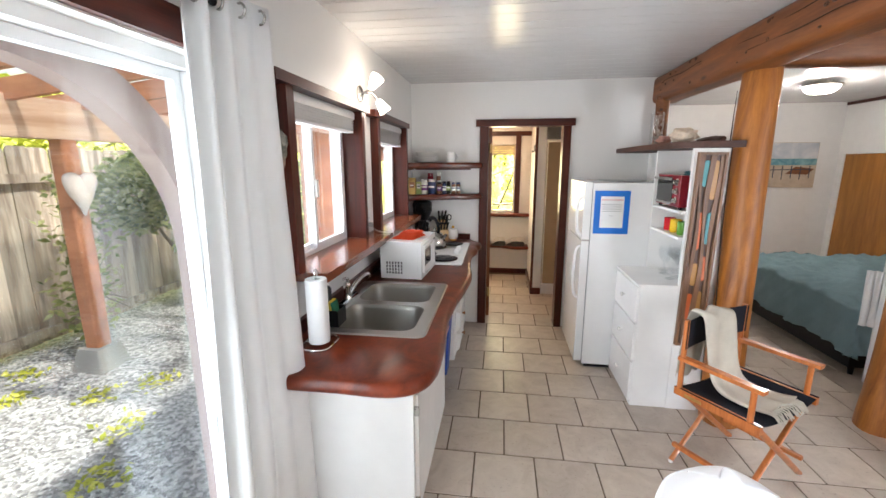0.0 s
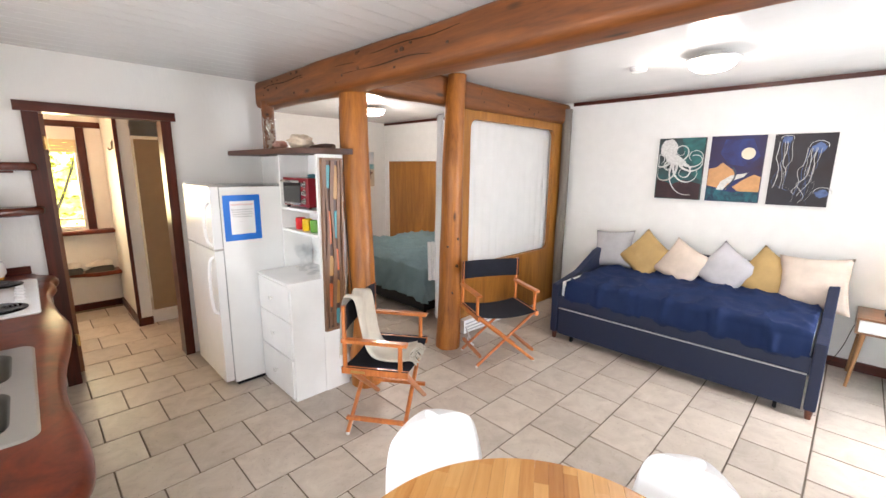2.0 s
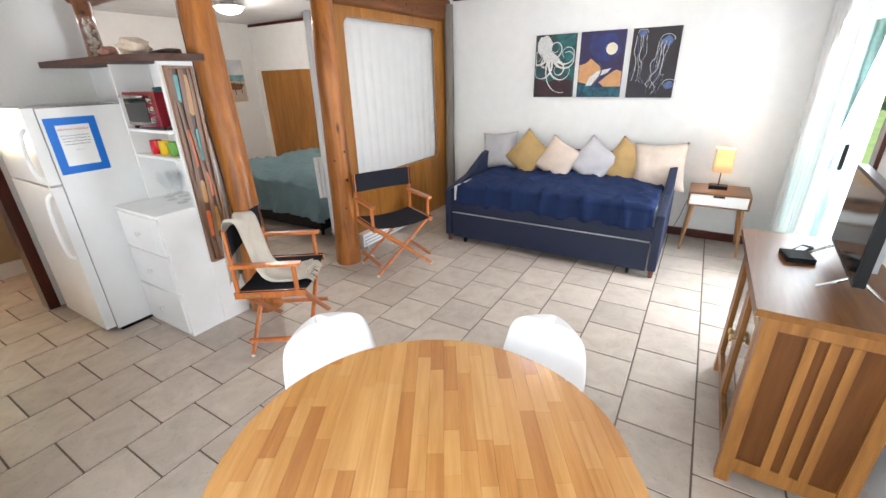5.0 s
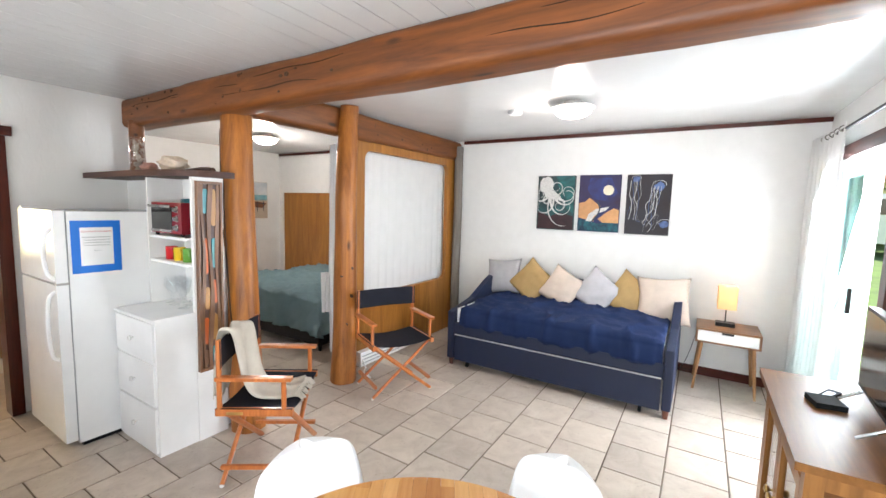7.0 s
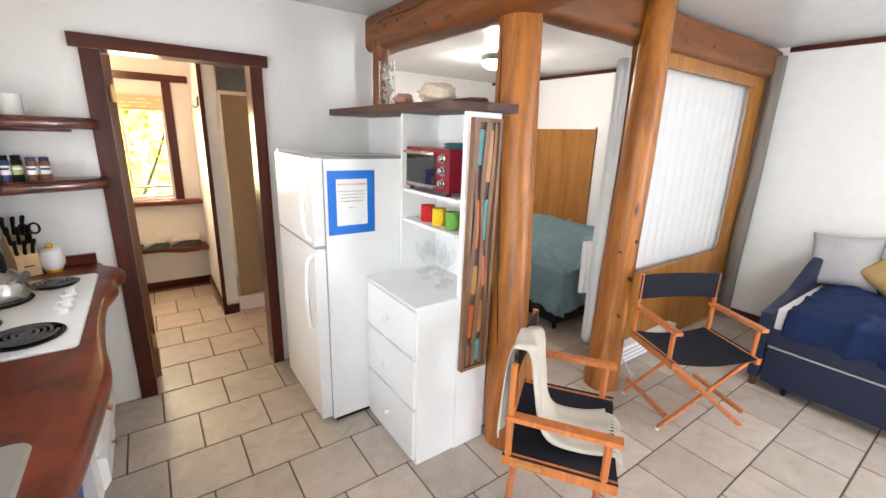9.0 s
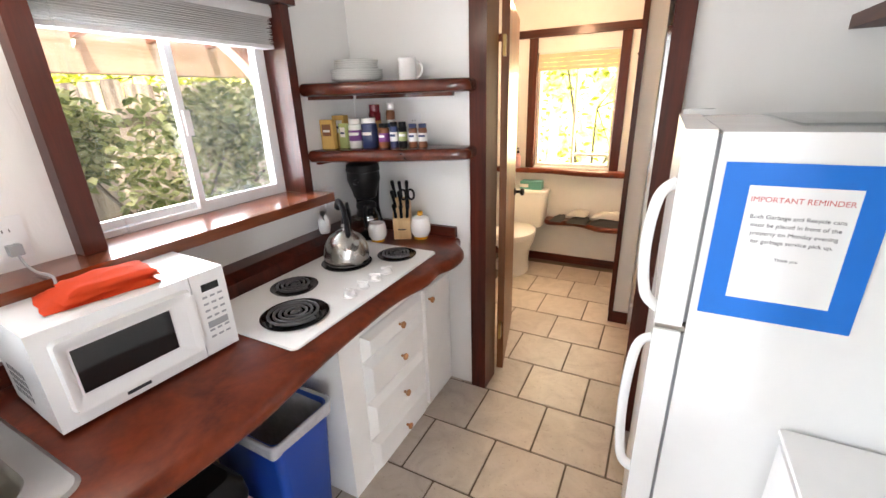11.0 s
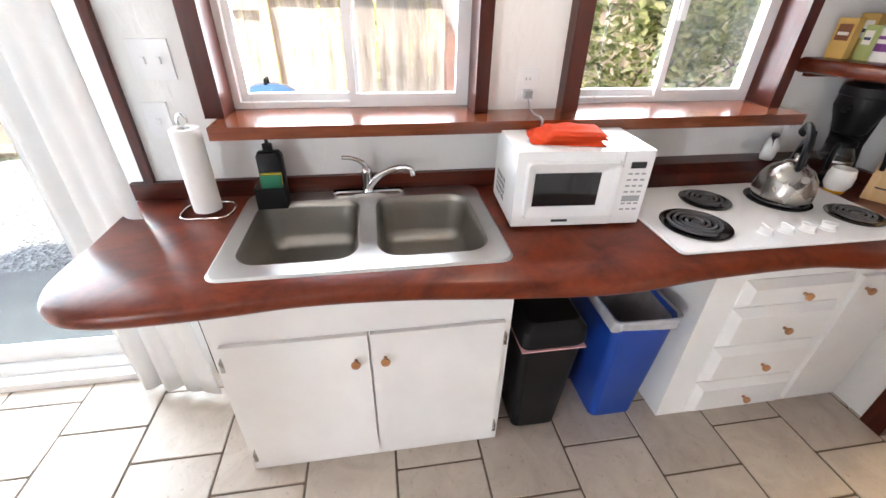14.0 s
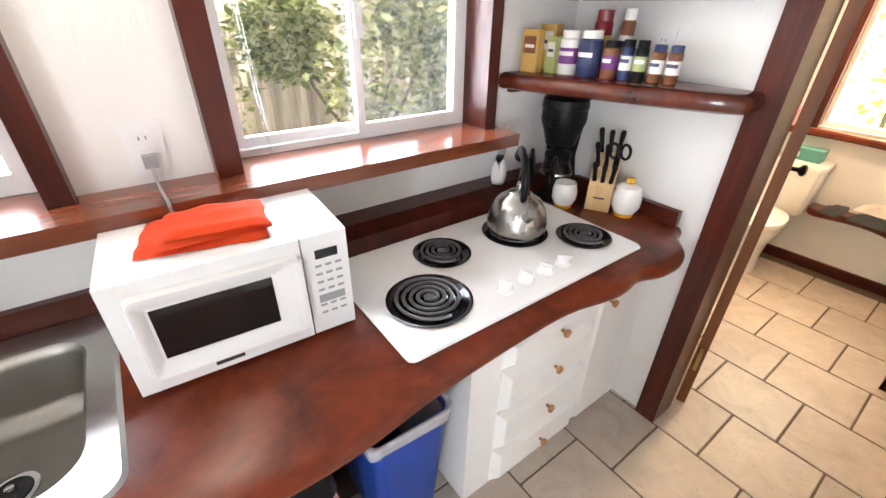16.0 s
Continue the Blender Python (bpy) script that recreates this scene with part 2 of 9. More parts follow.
def part(name, bm, mat, parent, label="", bevel=0.0, smooth=False, m=None, seg=2):
    """Link a bmesh as one mesh object under a thing or a part."""
    ob = new(name, finish(bm, name, mat, bevel, smooth, seg))
    ob.parent = parent
    if m is not None:
        ob.matrix_basis = m
    if label:
        tagged(ob, label)
    return ob


def piece(name, bm, mat, label, category, kind="", group="", bevel=0.0, smooth=False, m=None):
    """A top-level thing of one mesh."""
    ob = new(name, finish(bm, name, mat, bevel, smooth))
    if m is not None:
        ob.matrix_basis = m
    return tagged(ob, label, category, group, kind)


def thing(name, m, label, category, group="", kind=""):
    ob = new(name)
    ob.empty_display_size = 0.1
    ob.matrix_basis = m
    return tagged(ob, label, category, group, kind)


def box(bm, lo, hi, m=None):
    vs = [bm.verts.new((x, y, z)) for x in (lo[0], hi[0]) for y in (lo[1], hi[1]) for z in (lo[2], hi[2])]
    for q in ((0, 1, 3, 2), (4, 6, 7, 5), (0, 4, 5, 1), (2, 3, 7, 6), (0, 2, 6, 4), (1, 5, 7, 3)):
        bm.faces.new([vs[i] for i in q])
    if m is not None:
        bmesh.ops.transform(bm, matrix=m, verts=vs)
    return vs


def boxes(*pairs):
    bm = bmesh.new()
    for lo, hi in pairs:
        box(bm, lo, hi)
    return bm


def prism(bm, outline, z0, z1, m=None):
    """An outline in x, y, drawn up from z0 to z1."""
    a = [bm.verts.new((x, y, z0)) for x, y in outline]
    b = [bm.verts.new((x, y, z1)) for x, y in outline]
    bm.faces.new(a[::-1])
    bm.faces.new(b)
    n = len(a)
    for i in range(n):
        bm.faces.new((a[i], a[(i + 1) % n], b[(i + 1) % n], b[i]))
    if m is not None:
        bmesh.ops.transform(bm, matrix=m, verts=a + b)
    return a + b


def rounded(w, h, r, n=6, cx=0, cy=0):
    pts = []
    for sx, sy, a0 in ((1, 1, 0), (-1, 1, 90), (-1, -1, 180), (1, -1, 270)):
        for k in range(n + 1):
            a = radians(a0 + 90 * k / n)
            pts.append((cx + sx * (w / 2 - r) + r * math.cos(a), cy + sy * (h / 2 - r) + r * math.sin(a)))
    return pts


def loft(bm, rings, cap0=True, cap1=True, closed=True):
    vs = [[bm.verts.new(p) for p in r] for r in rings]
    n = len(vs[0])
    for a, b in zip(vs, vs[1:]):
        for i in range(n if closed else n - 1):
            bm.faces.new((a[i], a[(i + 1) % n], b[(i + 1) % n], b[i]))
    if cap0:
        bm.faces.new(vs[0][::-1])
    if cap1:
        bm.faces.new(vs[-1])
    return [v for r in vs for v in r]


def lathe(bm, profile, n=24, at=(0, 0, 0), m=None, cap0=True, cap1=True):
    """profile: (radius, height) pairs."""
    vs = loft(bm, [[(at[0] + max(r, 1e-4) * math.cos(2 * math.pi * k / n), at[1] + max(r, 1e-4) * math.sin(2 * math.pi * k / n), at[2] + z) for k in range(n)] for r, z in profile], cap0, cap1)
    if m is not None:
        bmesh.ops.transform(bm, matrix=m, verts=vs)
    return vs


def tube(bm, pts, r, n=10, flat=1.0):
    """A round bar along points; r one radius or one for each point."""
    pts = [Vector(p) for p in pts]
    rs = r if isinstance(r, (list, tuple)) else [r] * len(pts)
    rings, up = [], None
    for i, p in enumerate(pts):
        d = (pts[min(i + 1, len(pts) - 1)] - pts[max(i - 1, 0)]).normalized()
        if up is None:
            up = d.orthogonal().normalized()
        up = (up - d * up.dot(d)).normalized()
        side = d.cross(up)
        rings.append([p + rs[i] * (math.cos(2 * math.pi * k / n) * up + flat * math.sin(2 * math.pi * k / n) * side) for k in range(n)])
    return loft(bm, rings)


def wall(name, axis, a0, a1, t0, t1, z0, z1, openings, mat, label="white plastered wall"):
    """A wall along one axis with openings (a_low, a_high, z_low, z_high) cut through."""
    cuts = sorted({a0, a1, *[o[0] for o in openings], *[o[1] for o in openings]})
    zs = sorted({z0, z1, *[o[2] for o in openings], *[o[3] for o in openings]})
    bm = bmesh.new()
    for a, b in zip(cuts, cuts[1:]):
        for c, d in zip(zs, zs[1:]):
            if any(o[0] < (a + b) / 2 < o[1] and o[2] < (c + d) / 2 < o[3] for o in openings):
                continue
            box(bm, (a, t0, c) if axis == "x" else (t0, a, c), (b, t1, d) if axis == "x" else (t1, b, d))
    bmesh.ops.remove_doubles(bm, verts=bm.verts, dist=1e-5)
    bm.verts.index_update()
    seen = {}
    for f in bm.faces:
        seen.setdefault(tuple(sorted(v.index for v in f.verts)), []).append(f)
    bmesh.ops.delete(bm, geom=[f for fs in seen.values() if len(fs) > 1 for f in fs], context="FACES")
    return piece(name, bm, mat, label, "wall", "structure")


# ---- the rooms ----
XW, XE, YF, YS = -0.94, 4.58, 4.27, -0.80       # window wall, picture wall, kitchen end wall, front wall
ZK, ZL = 2.44, 2.48
W1 = (1.722, 2.577, 1.2, 1.97)
W2 = (2.962, 3.787, 1.2, 1.97)
PD = (-0.72, 1.32, 0.04, 1.99)
wall("wall_west", "y", -0.92, 6.52, XW - 0.16, XW, -0.05, 2.6, [W1, W2, PD], WHITE_WALL)
DOOR = (-0.175, 0.545, -0.05, 2.03)
wall("wall_kitchen_end", "x", XW, 1.45, YF, YF + 0.12, -0.05, 2.6, [DOOR], WHITE_WALL)
FD = (2.95, 4.38, 0.04, 2.05)
wall("wall_front", "x", XW, XE, YS - 0.12, YS, -0.05, 2.6, [FD], WHITE_SMOOTH)
wall("wall_east", "y", -0.92, 6.74, XE, XE + 0.12, -0.05, 2.6, [], WHITE_SMOOTH, "smooth white wall")
BW = (-0.53, 0.17, 0.95, 1.95)
wall("wall_back", "x", XW, 1.45, 6.40, 6.52, -0.05, 2.6, [BW], WHITE_SMOOTH, "smooth white bathroom wall")
wall("wall_bedroom_back", "x", 1.45, XE, 6.62, 6.74, -0.05, 2.6, [], WHITE_SMOOTH, "smooth white bedroom wall")
wall("wall_low", "y", 2.90, YF, 1.335, 1.45, -0.05, 1.765, [], WHITE_SMOOTH, "low white wall behind the fridge")
wall("wall_bedroom_side", "y", YF + 0.12, 6.62, 1.33, 1.45, -0.05, 2.6, [], WHITE_SMOOTH)
wall("wall_bath_stub", "y", 5.36, 6.40, 0.39, 0.50, -0.05, 2.5, [], WHITE_SMOOTH, "short white bathroom wall")


def ceiling(name, x0, x1, y0, y1, z, along, pitch, label):
    """Painted boards with narrow grooves between them."""
    bm = bmesh.new()
    box(bm, (x0, y0, z + 0.012), (x1, y1, z + 0.1))
    a, end = (y0, y1) if along == "x" else (x0, x1)
    while a < end:
        b = min(a + pitch - 0.005, end)
        box(bm, (x0, a, z), (x1, b, z + 0.0121)) if along == "x" else box(bm, (a, y0, z), (b, y1, z + 0.0121))
        a += pitch
    piece(name, bm, CEIL, label, "ceiling", "structure")


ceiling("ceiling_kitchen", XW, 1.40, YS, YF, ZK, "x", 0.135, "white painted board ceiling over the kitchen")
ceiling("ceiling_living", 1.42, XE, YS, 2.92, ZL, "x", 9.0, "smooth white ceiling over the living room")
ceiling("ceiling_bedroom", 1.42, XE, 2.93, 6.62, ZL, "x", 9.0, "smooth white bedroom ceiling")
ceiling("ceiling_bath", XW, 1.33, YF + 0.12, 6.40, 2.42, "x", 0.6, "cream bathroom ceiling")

piece("roof", boxes(((-1.15, -0.95, 2.6), (4.75, 6.78, 2.7))), GREYPOST, "flat wooden roof deck over the cottage", "roof", "structure")
floor = piece("floor", boxes(((-1.1, -0.92, -0.08), (4.7, 6.74, -0.005))), GROUT, "beige ceramic tile floor with dark grout", "floor", "structure")
TP, TX, TY = 0.3405, 0.022, 0.168


def tile_mesh():
    bm = bmesh.new()
    h = TP / 2 - 0.0045
    loft(bm, [[(x, y, -0.006) for x, y in rounded(2 * h, 2 * h, 0.006, 2)], [(x, y, -0.002) for x, y in rounded(2 * h, 2 * h, 0.006, 2)],
          [(x, y, 0.0) for x, y in rounded(2 * h - 0.005, 2 * h - 0.005, 0.006, 2)]], cap0=False)
    return finish(bm, "tile", TILE)


# timber: trims, beams and posts
def trim(name, lo, hi, mat, label, bevel=0.008):
    return piece(name, boxes((lo, hi)), mat, label, "trim", "structure", bevel=bevel)


trim("trim_wall_top", (XE - 0.02, YS, ZL - 0.045), (XE, 2.80, ZL - 0.005), RED_Y, "thin dark redwood strip under the ceiling", 0.004)
trim("trim_bedroom_top", (XE - 0.02, 3.0, ZL - 0.045), (XE, 6.6, ZL - 0.005), RED_Y, "thin dark redwood strip under the bedroom ceiling", 0.004)
trim("baseboard_east", (XE - 0.018, YS, 0), (XE, 2.8, 0.085), RED_Y, "dark redwood baseboard", 0.004)


def log_beam(name, p0, p1, w, h, mat, label, seed):
    """A hewn log: a squared section whose faces wander a little."""
    bm = bmesh.new()
    p0, p1 = Vector(p0), Vector(p1)
    d = (p1 - p0).normalized()
    side = d.cross(Vector((0, 0, 1))).normalized()
    rings = []
    n = 40
    for i in range(n + 1):
        c = p0.lerp(p1, i / n)
        ring = []
        for k, (u, v) in enumerate(rounded(w, h, 0.045, 4)):
            q = c + side * u + Vector((0, 0, v))
            g = 0.012 * noise.noise((q * 1.7 + Vector((seed, 0, 0)))) + 0.004 * noise.noise(q * 9)
            ring.append(q + (side * u + Vector((0, 0, v))).normalized() * g)
        rings.append(ring)
    loft(bm, rings)
    ob = piece(name, bm, mat, label, "beam", "structure", smooth=True)
    return ob


main_beam = log_beam("main_beam", (1.435, YF, 2.325), (1.435, YS, 2.325), 0.23, 0.235, BEAM, "heavy golden-brown hewn log beam with cracks and knots", 1)
cross_beam = log_beam("cross_beam", (1.55, 2.93, 2.345), (XE, 2.93, 2.345), 0.16, 0.235, BEAM_X, "golden-brown log beam above the bedroom partition", 7)


def log_post(name, foot, head, r0, r1, mat, label, seed, wob=0.03):
    bm = bmesh.new()
    f, t = Vector(foot), Vector(head)
    rings = []
    n = 34
    for i in range(n + 1):
        s = i / n
        c = f.lerp(t, s) + Vector((wob * noise.noise((seed, s * 2.2, 0)), wob * noise.noise((seed, 5, s * 2.2)), 0))
        r = r0 + (r1 - r0) * s
        ring = []
        for k in range(20):
            a = 2 * math.pi * k / 20
            g = 1 + 0.10 * noise.noise((math.cos(a) * 1.1 + seed, math.sin(a) * 1.1, s * 3)) + 0.03 * noise.noise((math.cos(a) * 4, math.sin(a) * 4 + seed, s * 6))
            ring.append(c + r * g * Vector((math.cos(a), math.sin(a), 0)))
        rings.append(ring)
    loft(bm, rings)
    return piece(name, bm, mat, label, "post", "structure", smooth=True)


post_fridge = log_post("post_fridge", (1.435, 2.75, 0), (1.50, 2.93, 2.22), 0.112, 0.10, POST, "natural peeled log post beside the shelf unit", 3)
post_bedroom = log_post("post_bedroom", (2.40, 2.785, 0), (2.465, 2.80, 2.475), 0.118, 0.080, POST, "golden peeled log post with knots at the bedroom opening", 11, 0.05)
log_post("post_corner", (4.50, 2.84, 0), (4.51, 2.84, 2.40), 0.055, 0.055, GREYPOST, "weathered grey driftwood post in the corner", 23, 0.02)


def cracks(parent, lines, r, mat):
    for pts in lines:
        bm = bmesh.new()
        P = smooth_line([Vector(p) for p in pts], 5)
        tube(bm, P, [r * (0.35 + 0.65 * math.sin(math.pi * (k + 0.5) / len(P))) for k in range(len(P))], 5)
        part("crack", bm, mat, parent)


def knots(parent, spots, mat):
    for at, r, n in spots:
        bm = bmesh.new()
        q = Vector((0, 0, 1)).rotation_difference(Vector(n)).to_matrix().to_4x4()
        lathe(bm, [(r, -0.02), (r, 0.002), (r * 0.6, 0.004), (r * 0.2, 0.001)], 12, m=Matrix.Translation(at) @ q @ Matrix.Diagonal((1, 1.5, 1, 1)))
        part("knot", bm, mat, parent, smooth=True)


def smooth_line(pts, n=6):
    """Catmull-Rom through the points."""
    out = []
    P = [Vector(p) for p in pts]
    for i in range(len(P) - 1):
        a, b, c, d = P[max(i - 1, 0)], P[i], P[i + 1], P[min(i + 2, len(P) - 1)]
        for k in range(n):
            t = k / n
            out.append(tuple(0.5 * ((2 * b) + (c - a) * t + (2 * a - 5 * b + 4 * c - d) * t * t + (3 * b - a - 3 * c + d) * t ** 3)))
    out.append(tuple(P[-1]))
    return out


CRACK = plain("dark_crack", (0.022, 0.009, 0.004), 0.9, bumpy=0)
KNOT = plain("dark_knot", (0.055, 0.020, 0.008), 0.6, var=0.3)
rk = random.Random(3)
cracks(main_beam, [[(1.322, y0 + dy, z + 0.012 * rk.uniform(-1, 1)) for dy in (0, 0.2, 0.45, 0.7, 0.9)] for y0, z in ((-0.2, 2.375), (0.75, 2.36), (1.7, 2.37), (2.55, 2.35), (0.3, 2.31), (1.9, 2.29), (3.2, 2.36))], 0.0030, CRACK)
knots(main_beam, [((1.3225, rk.uniform(-0.6, 4.1), rk.uniform(2.25, 2.41)), rk.uniform(0.005, 0.013), (-1, 0, 0)) for k in range(34)], KNOT)
knots(cross_beam, [((rk.uniform(1.7, 4.4), 2.852, rk.uniform(2.27, 2.42)), rk.uniform(0.006, 0.016), (0, -1, 0)) for k in range(9)], KNOT)
cracks(post_fridge, [[(1.325 + 0.03 * (z / 2.2) + 0.012 * math.sin(z * 3 + q), 2.735 + 0.17 * z / 2.2 - q * 0.05, z) for z in (a, a + 0.25, a + 0.5, a + 0.8)] for a, q in ((0.5, 0.3), (1.0, 0.6), (1.3, 0.1))], 0.004, CRACK)
for z in (0.55, 0.8, 0.98, 1.05, 1.3, 1.42, 1.6, 1.75, 1.95, 2.1):
    a = radians(rk.uniform(190, 280))
    knots(post_bedroom, [((2.40 + 0.026 * z + (0.118 - 0.0154 * z) * math.cos(a), 2.785 + 0.006 * z + (0.118 - 0.0154 * z) * math.sin(a), z), rk.uniform(0.006, 0.011), (math.cos(a), math.sin(a), 0))], KNOT)


# ---- more materials ----
COUNTER = wood("burl_redwood_counter", (0.042, 0.0055, 0.003), (0.205, 0.034, 0.0105), "y", 0.28, ring=6, stretch=1.3, coat=0.0, bumpy=0.03)
COUNTER.node_tree.nodes["Principled BSDF"].inputs["Specular IOR Level"].default_value = 0.35
STEEL = plain("brushed_steel", (0.43, 0.42, 0.395), 0.27, 1.0, var=0.05, scale=14, grain=420, bumpy=0.05)
CHROME = plain("chrome", (0.78, 0.78, 0.78), 0.07, 1.0, var=0.02, bumpy=0)
SHELFRED = wood("dark_glossy_redwood", (0.030, 0.005, 0.003), (0.135, 0.024, 0.010), "y", 0.2, ring=6, stretch=5, coat=0.3)
# one sink steel in two tones: rim paled for reflections, bowls darkened for shade
RIMSTEEL = plain("lightened_rim_steel", (0.60, 0.59, 0.57), 0.3, 1.0, var=0.03, scale=14, grain=420, bumpy=0.03)
BASIN = plain("darkened_basin_steel", (0.36, 0.345, 0.31), 0.36, 1.0, var=0.08, scale=10, grain=420, bumpy=0.06)
BRASS = plain("aged_brass", (0.50, 0.34, 0.13), 0.35, 1.0, var=0.15)
BLACK = plain("black_plastic", (0.008, 0.008, 0.009), 0.34, var=0.2)
BLACK.node_tree.nodes["Principled BSDF"].inputs["Specular IOR Level"].default_value = 0.16
MATTBLACK = plain("matt_black_plastic", (0.010, 0.010, 0.011), 0.75, var=0.2)
MATTBLACK.node_tree.nodes["Principled BSDF"].inputs["Specular IOR Level"].default_value = 0.12
BLACK_GLOSS = plain("black_enamel", (0.006, 0.006, 0.007), 0.12, var=0.1, bumpy=0)
COIL = plain("burner_coil", (0.10, 0.10, 0.105), 0.32, 0.3, var=0.3)
DARKGLASS = plain("dark_oven_glass", (0.012, 0.011, 0.011), 0.08, var=0.05, bumpy=0)
GREYPLASTIC = plain("grey_plastic", (0.33, 0.34, 0.35), 0.4)
KNOBWOOD = wood("knob_wood", (0.28, 0.11, 0.04), (0.55, 0.27, 0.11), "z", 0.3, ring=40, coat=0.4)
PAPER = plain("white_paper", (0.82, 0.82, 0.81), 0.9, var=0.03, grain=200, bumpy=0.3)
ORANGE = cloth("orange_cloth", (0.62, 0.055, 0.012))
BLUEPLASTIC = plain("blue_plastic", (0.008, 0.055, 0.33), 0.42, var=0.06)
LINER = plain("bin_liner", (0.46, 0.465, 0.49), 0.22, var=0.12, scale=30, grain=45, bumpy=0.9)
CERAMIC = plain("white_ceramic", (0.80, 0.79, 0.76), 0.15, var=0.02, bumpy=0)
YELLOW = plain("yellow_glaze", (0.75, 0.38, 0.03), 0.25)
BLOCKWOOD = wood("pale_block_wood", (0.48, 0.30, 0.13), (0.72, 0.50, 0.26), "z", 0.5)
CLEAR = glass_mat("clear_glass", (0.98, 0.988, 0.99))
BULBGLASS = glow("lit_shade_glass", (1.0, 0.90, 0.74), 7.0)
BLIND = plain("blind_slat", (0.74, 0.74, 0.73), 0.4, var=0.03)
GREEN = plain("green_scourer", (0.02, 0.17, 0.09), 0.9)
SPONGE = plain("yellow_sponge", (0.62, 0.50, 0.06), 0.9)
BLUETAPE = plain("blue_tape", (0.0, 0.16, 0.62), 0.5, var=0.04)
INK = plain("black_ink", (0.03, 0.03, 0.035), 0.8, bumpy=0)
REDINK = plain("red_ink", (0.60, 0.10, 0.10), 0.8, bumpy=0)
RED = plain("red_enamel", (0.20, 0.010, 0.018), 0.2, var=0.05)
PURPLE = plain("purple_label", (0.16, 0.03, 0.20), 0.5)
NAVYLABEL = plain("navy_label", (0.02, 0.035, 0.11), 0.4)
LIME = plain("lime_label", (0.36, 0.42, 0.16), 0.5)
AMBER = plain("amber_carton", (0.58, 0.36, 0.10), 0.5)
SPICE = plain("spice_brown", (0.20, 0.07, 0.025), 0.5, var=0.3)
PINK = plain("pale_pink_plastic", (0.72, 0.40, 0.42), 0.5)


def inset(outline, d):
    """An outline moved inwards by d (counter-clockwise outlines)."""
    out = []
    n = len(outline)
    for i in range(n):
        a, b, c = Vector(outline[i - 1]), Vector(outline[i]), Vector(outline[(i + 1) % n])
        e1, e2 = (b - a).normalized(), (c - b).normalized()
        nrm = (Vector((-e1.y, e1.x)) + Vector((-e2.y, e2.x))).normalized()
        out.append(tuple(b + nrm * d))
    return out


# countertop: one live-edged slab with a cut-out for the sink
front = smooth_line([(-0.60, 1.335), (-0.42, 1.33), (-0.31, 1.38), (-0.262, 1.50), (-0.265, 1.75), (-0.285, 2.0), (-0.275, 2.28), (-0.245, 2.55), (-0.225, 2.80),
                     (-0.228, 2.95), (-0.25, 3.12), (-0.265, 3.35), (-0.268, 3.58), (-0.235, 3.76), (-0.245, 3.88), (-0.215, 3.98), (-0.225, 4.10), (-0.30, 4.20), (-0.32, 4.264)], 5)
slab = [(-0.935, 1.335)] + [p for p in front] + [(-0.935, 4.264)]
HOLE = [(-0.88, 1.775), (-0.395, 1.775), (-0.395, 2.565), (-0.88, 2.565)]
bm = bmesh.new()
prof = [(0.850, 0.022), (0.856, 0.008), (0.868, 0.0), (0.888, 0.0), (0.902, 0.007), (0.910, 0.022)]
rings = []
for z, d in prof:
    rings.append([bm.verts.new((x, y, z)) for x, y in inset(slab, d)])
n = len(slab)
for a, b in zip(rings, rings[1:]):
    for i in range(n):
        bm.faces.new((a[i], a[(i + 1) % n], b[(i + 1) % n], b[i]))
for ring, z in ((rings[0], 0.850), (rings[-1], 0.910)):
    hole = [bm.verts.new((x, y, z)) for x, y in HOLE]
    edges = [bm.edges.get((ring[i], ring[(i + 1) % n])) for i in range(n)] + [bm.edges.new((hole[i], hole[(i + 1) % 4])) for i in range(4)]
    bmesh.ops.triangle_fill(bm, edges=edges, use_beauty=True)
    if z < 0.9:
        low = hole
    else:
        for i in range(4):
            bm.faces.new((low[i], low[(i + 1) % 4], hole[(i + 1) % 4], hole[i]))
top = thing("countertop", pose(0, 0, 0), "glossy dark-red burl redwood countertop with a live wavy edge", "countertop")
part("slab", bm, COUNTER, top, smooth=True)
part("backsplash", boxes(((XW, 1.34, 0.911), (XW + 0.024, 3.02, 0.975))), RED_Y, top, "dark redwood back strip", 0.006)
bm = bmesh.new()
prism(bm, [(-0.94, 0.911), (-0.80, 0.911), (-0.81, 0.965), (-0.86, 0.99), (-0.94, 0.995)], -3.03, -4.262)
part("stove_ledge", bm, RED_Y, top, "dark redwood ledge behind the cooktop", 0.006, m=Matrix(((1, 0, 0, 0), (0, 0, -1, 0), (0, 1, 0, 0), (0, 0, 0, 1))))
part("end_strip", boxes(((-0.80, YF - 0.03, 0.911), (-0.34, YF - 0.004, 0.965))), RED_X, top, "dark redwood end strip", 0.012)


def knob(parent, at, along=(1, 0, 0), mat=None, r=0.016):
    bm = bmesh.new()
    lathe(bm, [(0.006, 0), (0.006, 0.012), (r * 0.8, 0.016), (r, 0.022), (r * 0.9, 0.028), (r * 0.4, 0.031)], 16)
    q = Vector((0, 0, 1)).rotation_difference(Vector(along)).to_matrix().to_4x4()
    return part("knob", bm, mat or KNOBWOOD, parent, "turned wooden knob" if mat is None else "", smooth=True, m=Matrix.Translation(at) @ q)


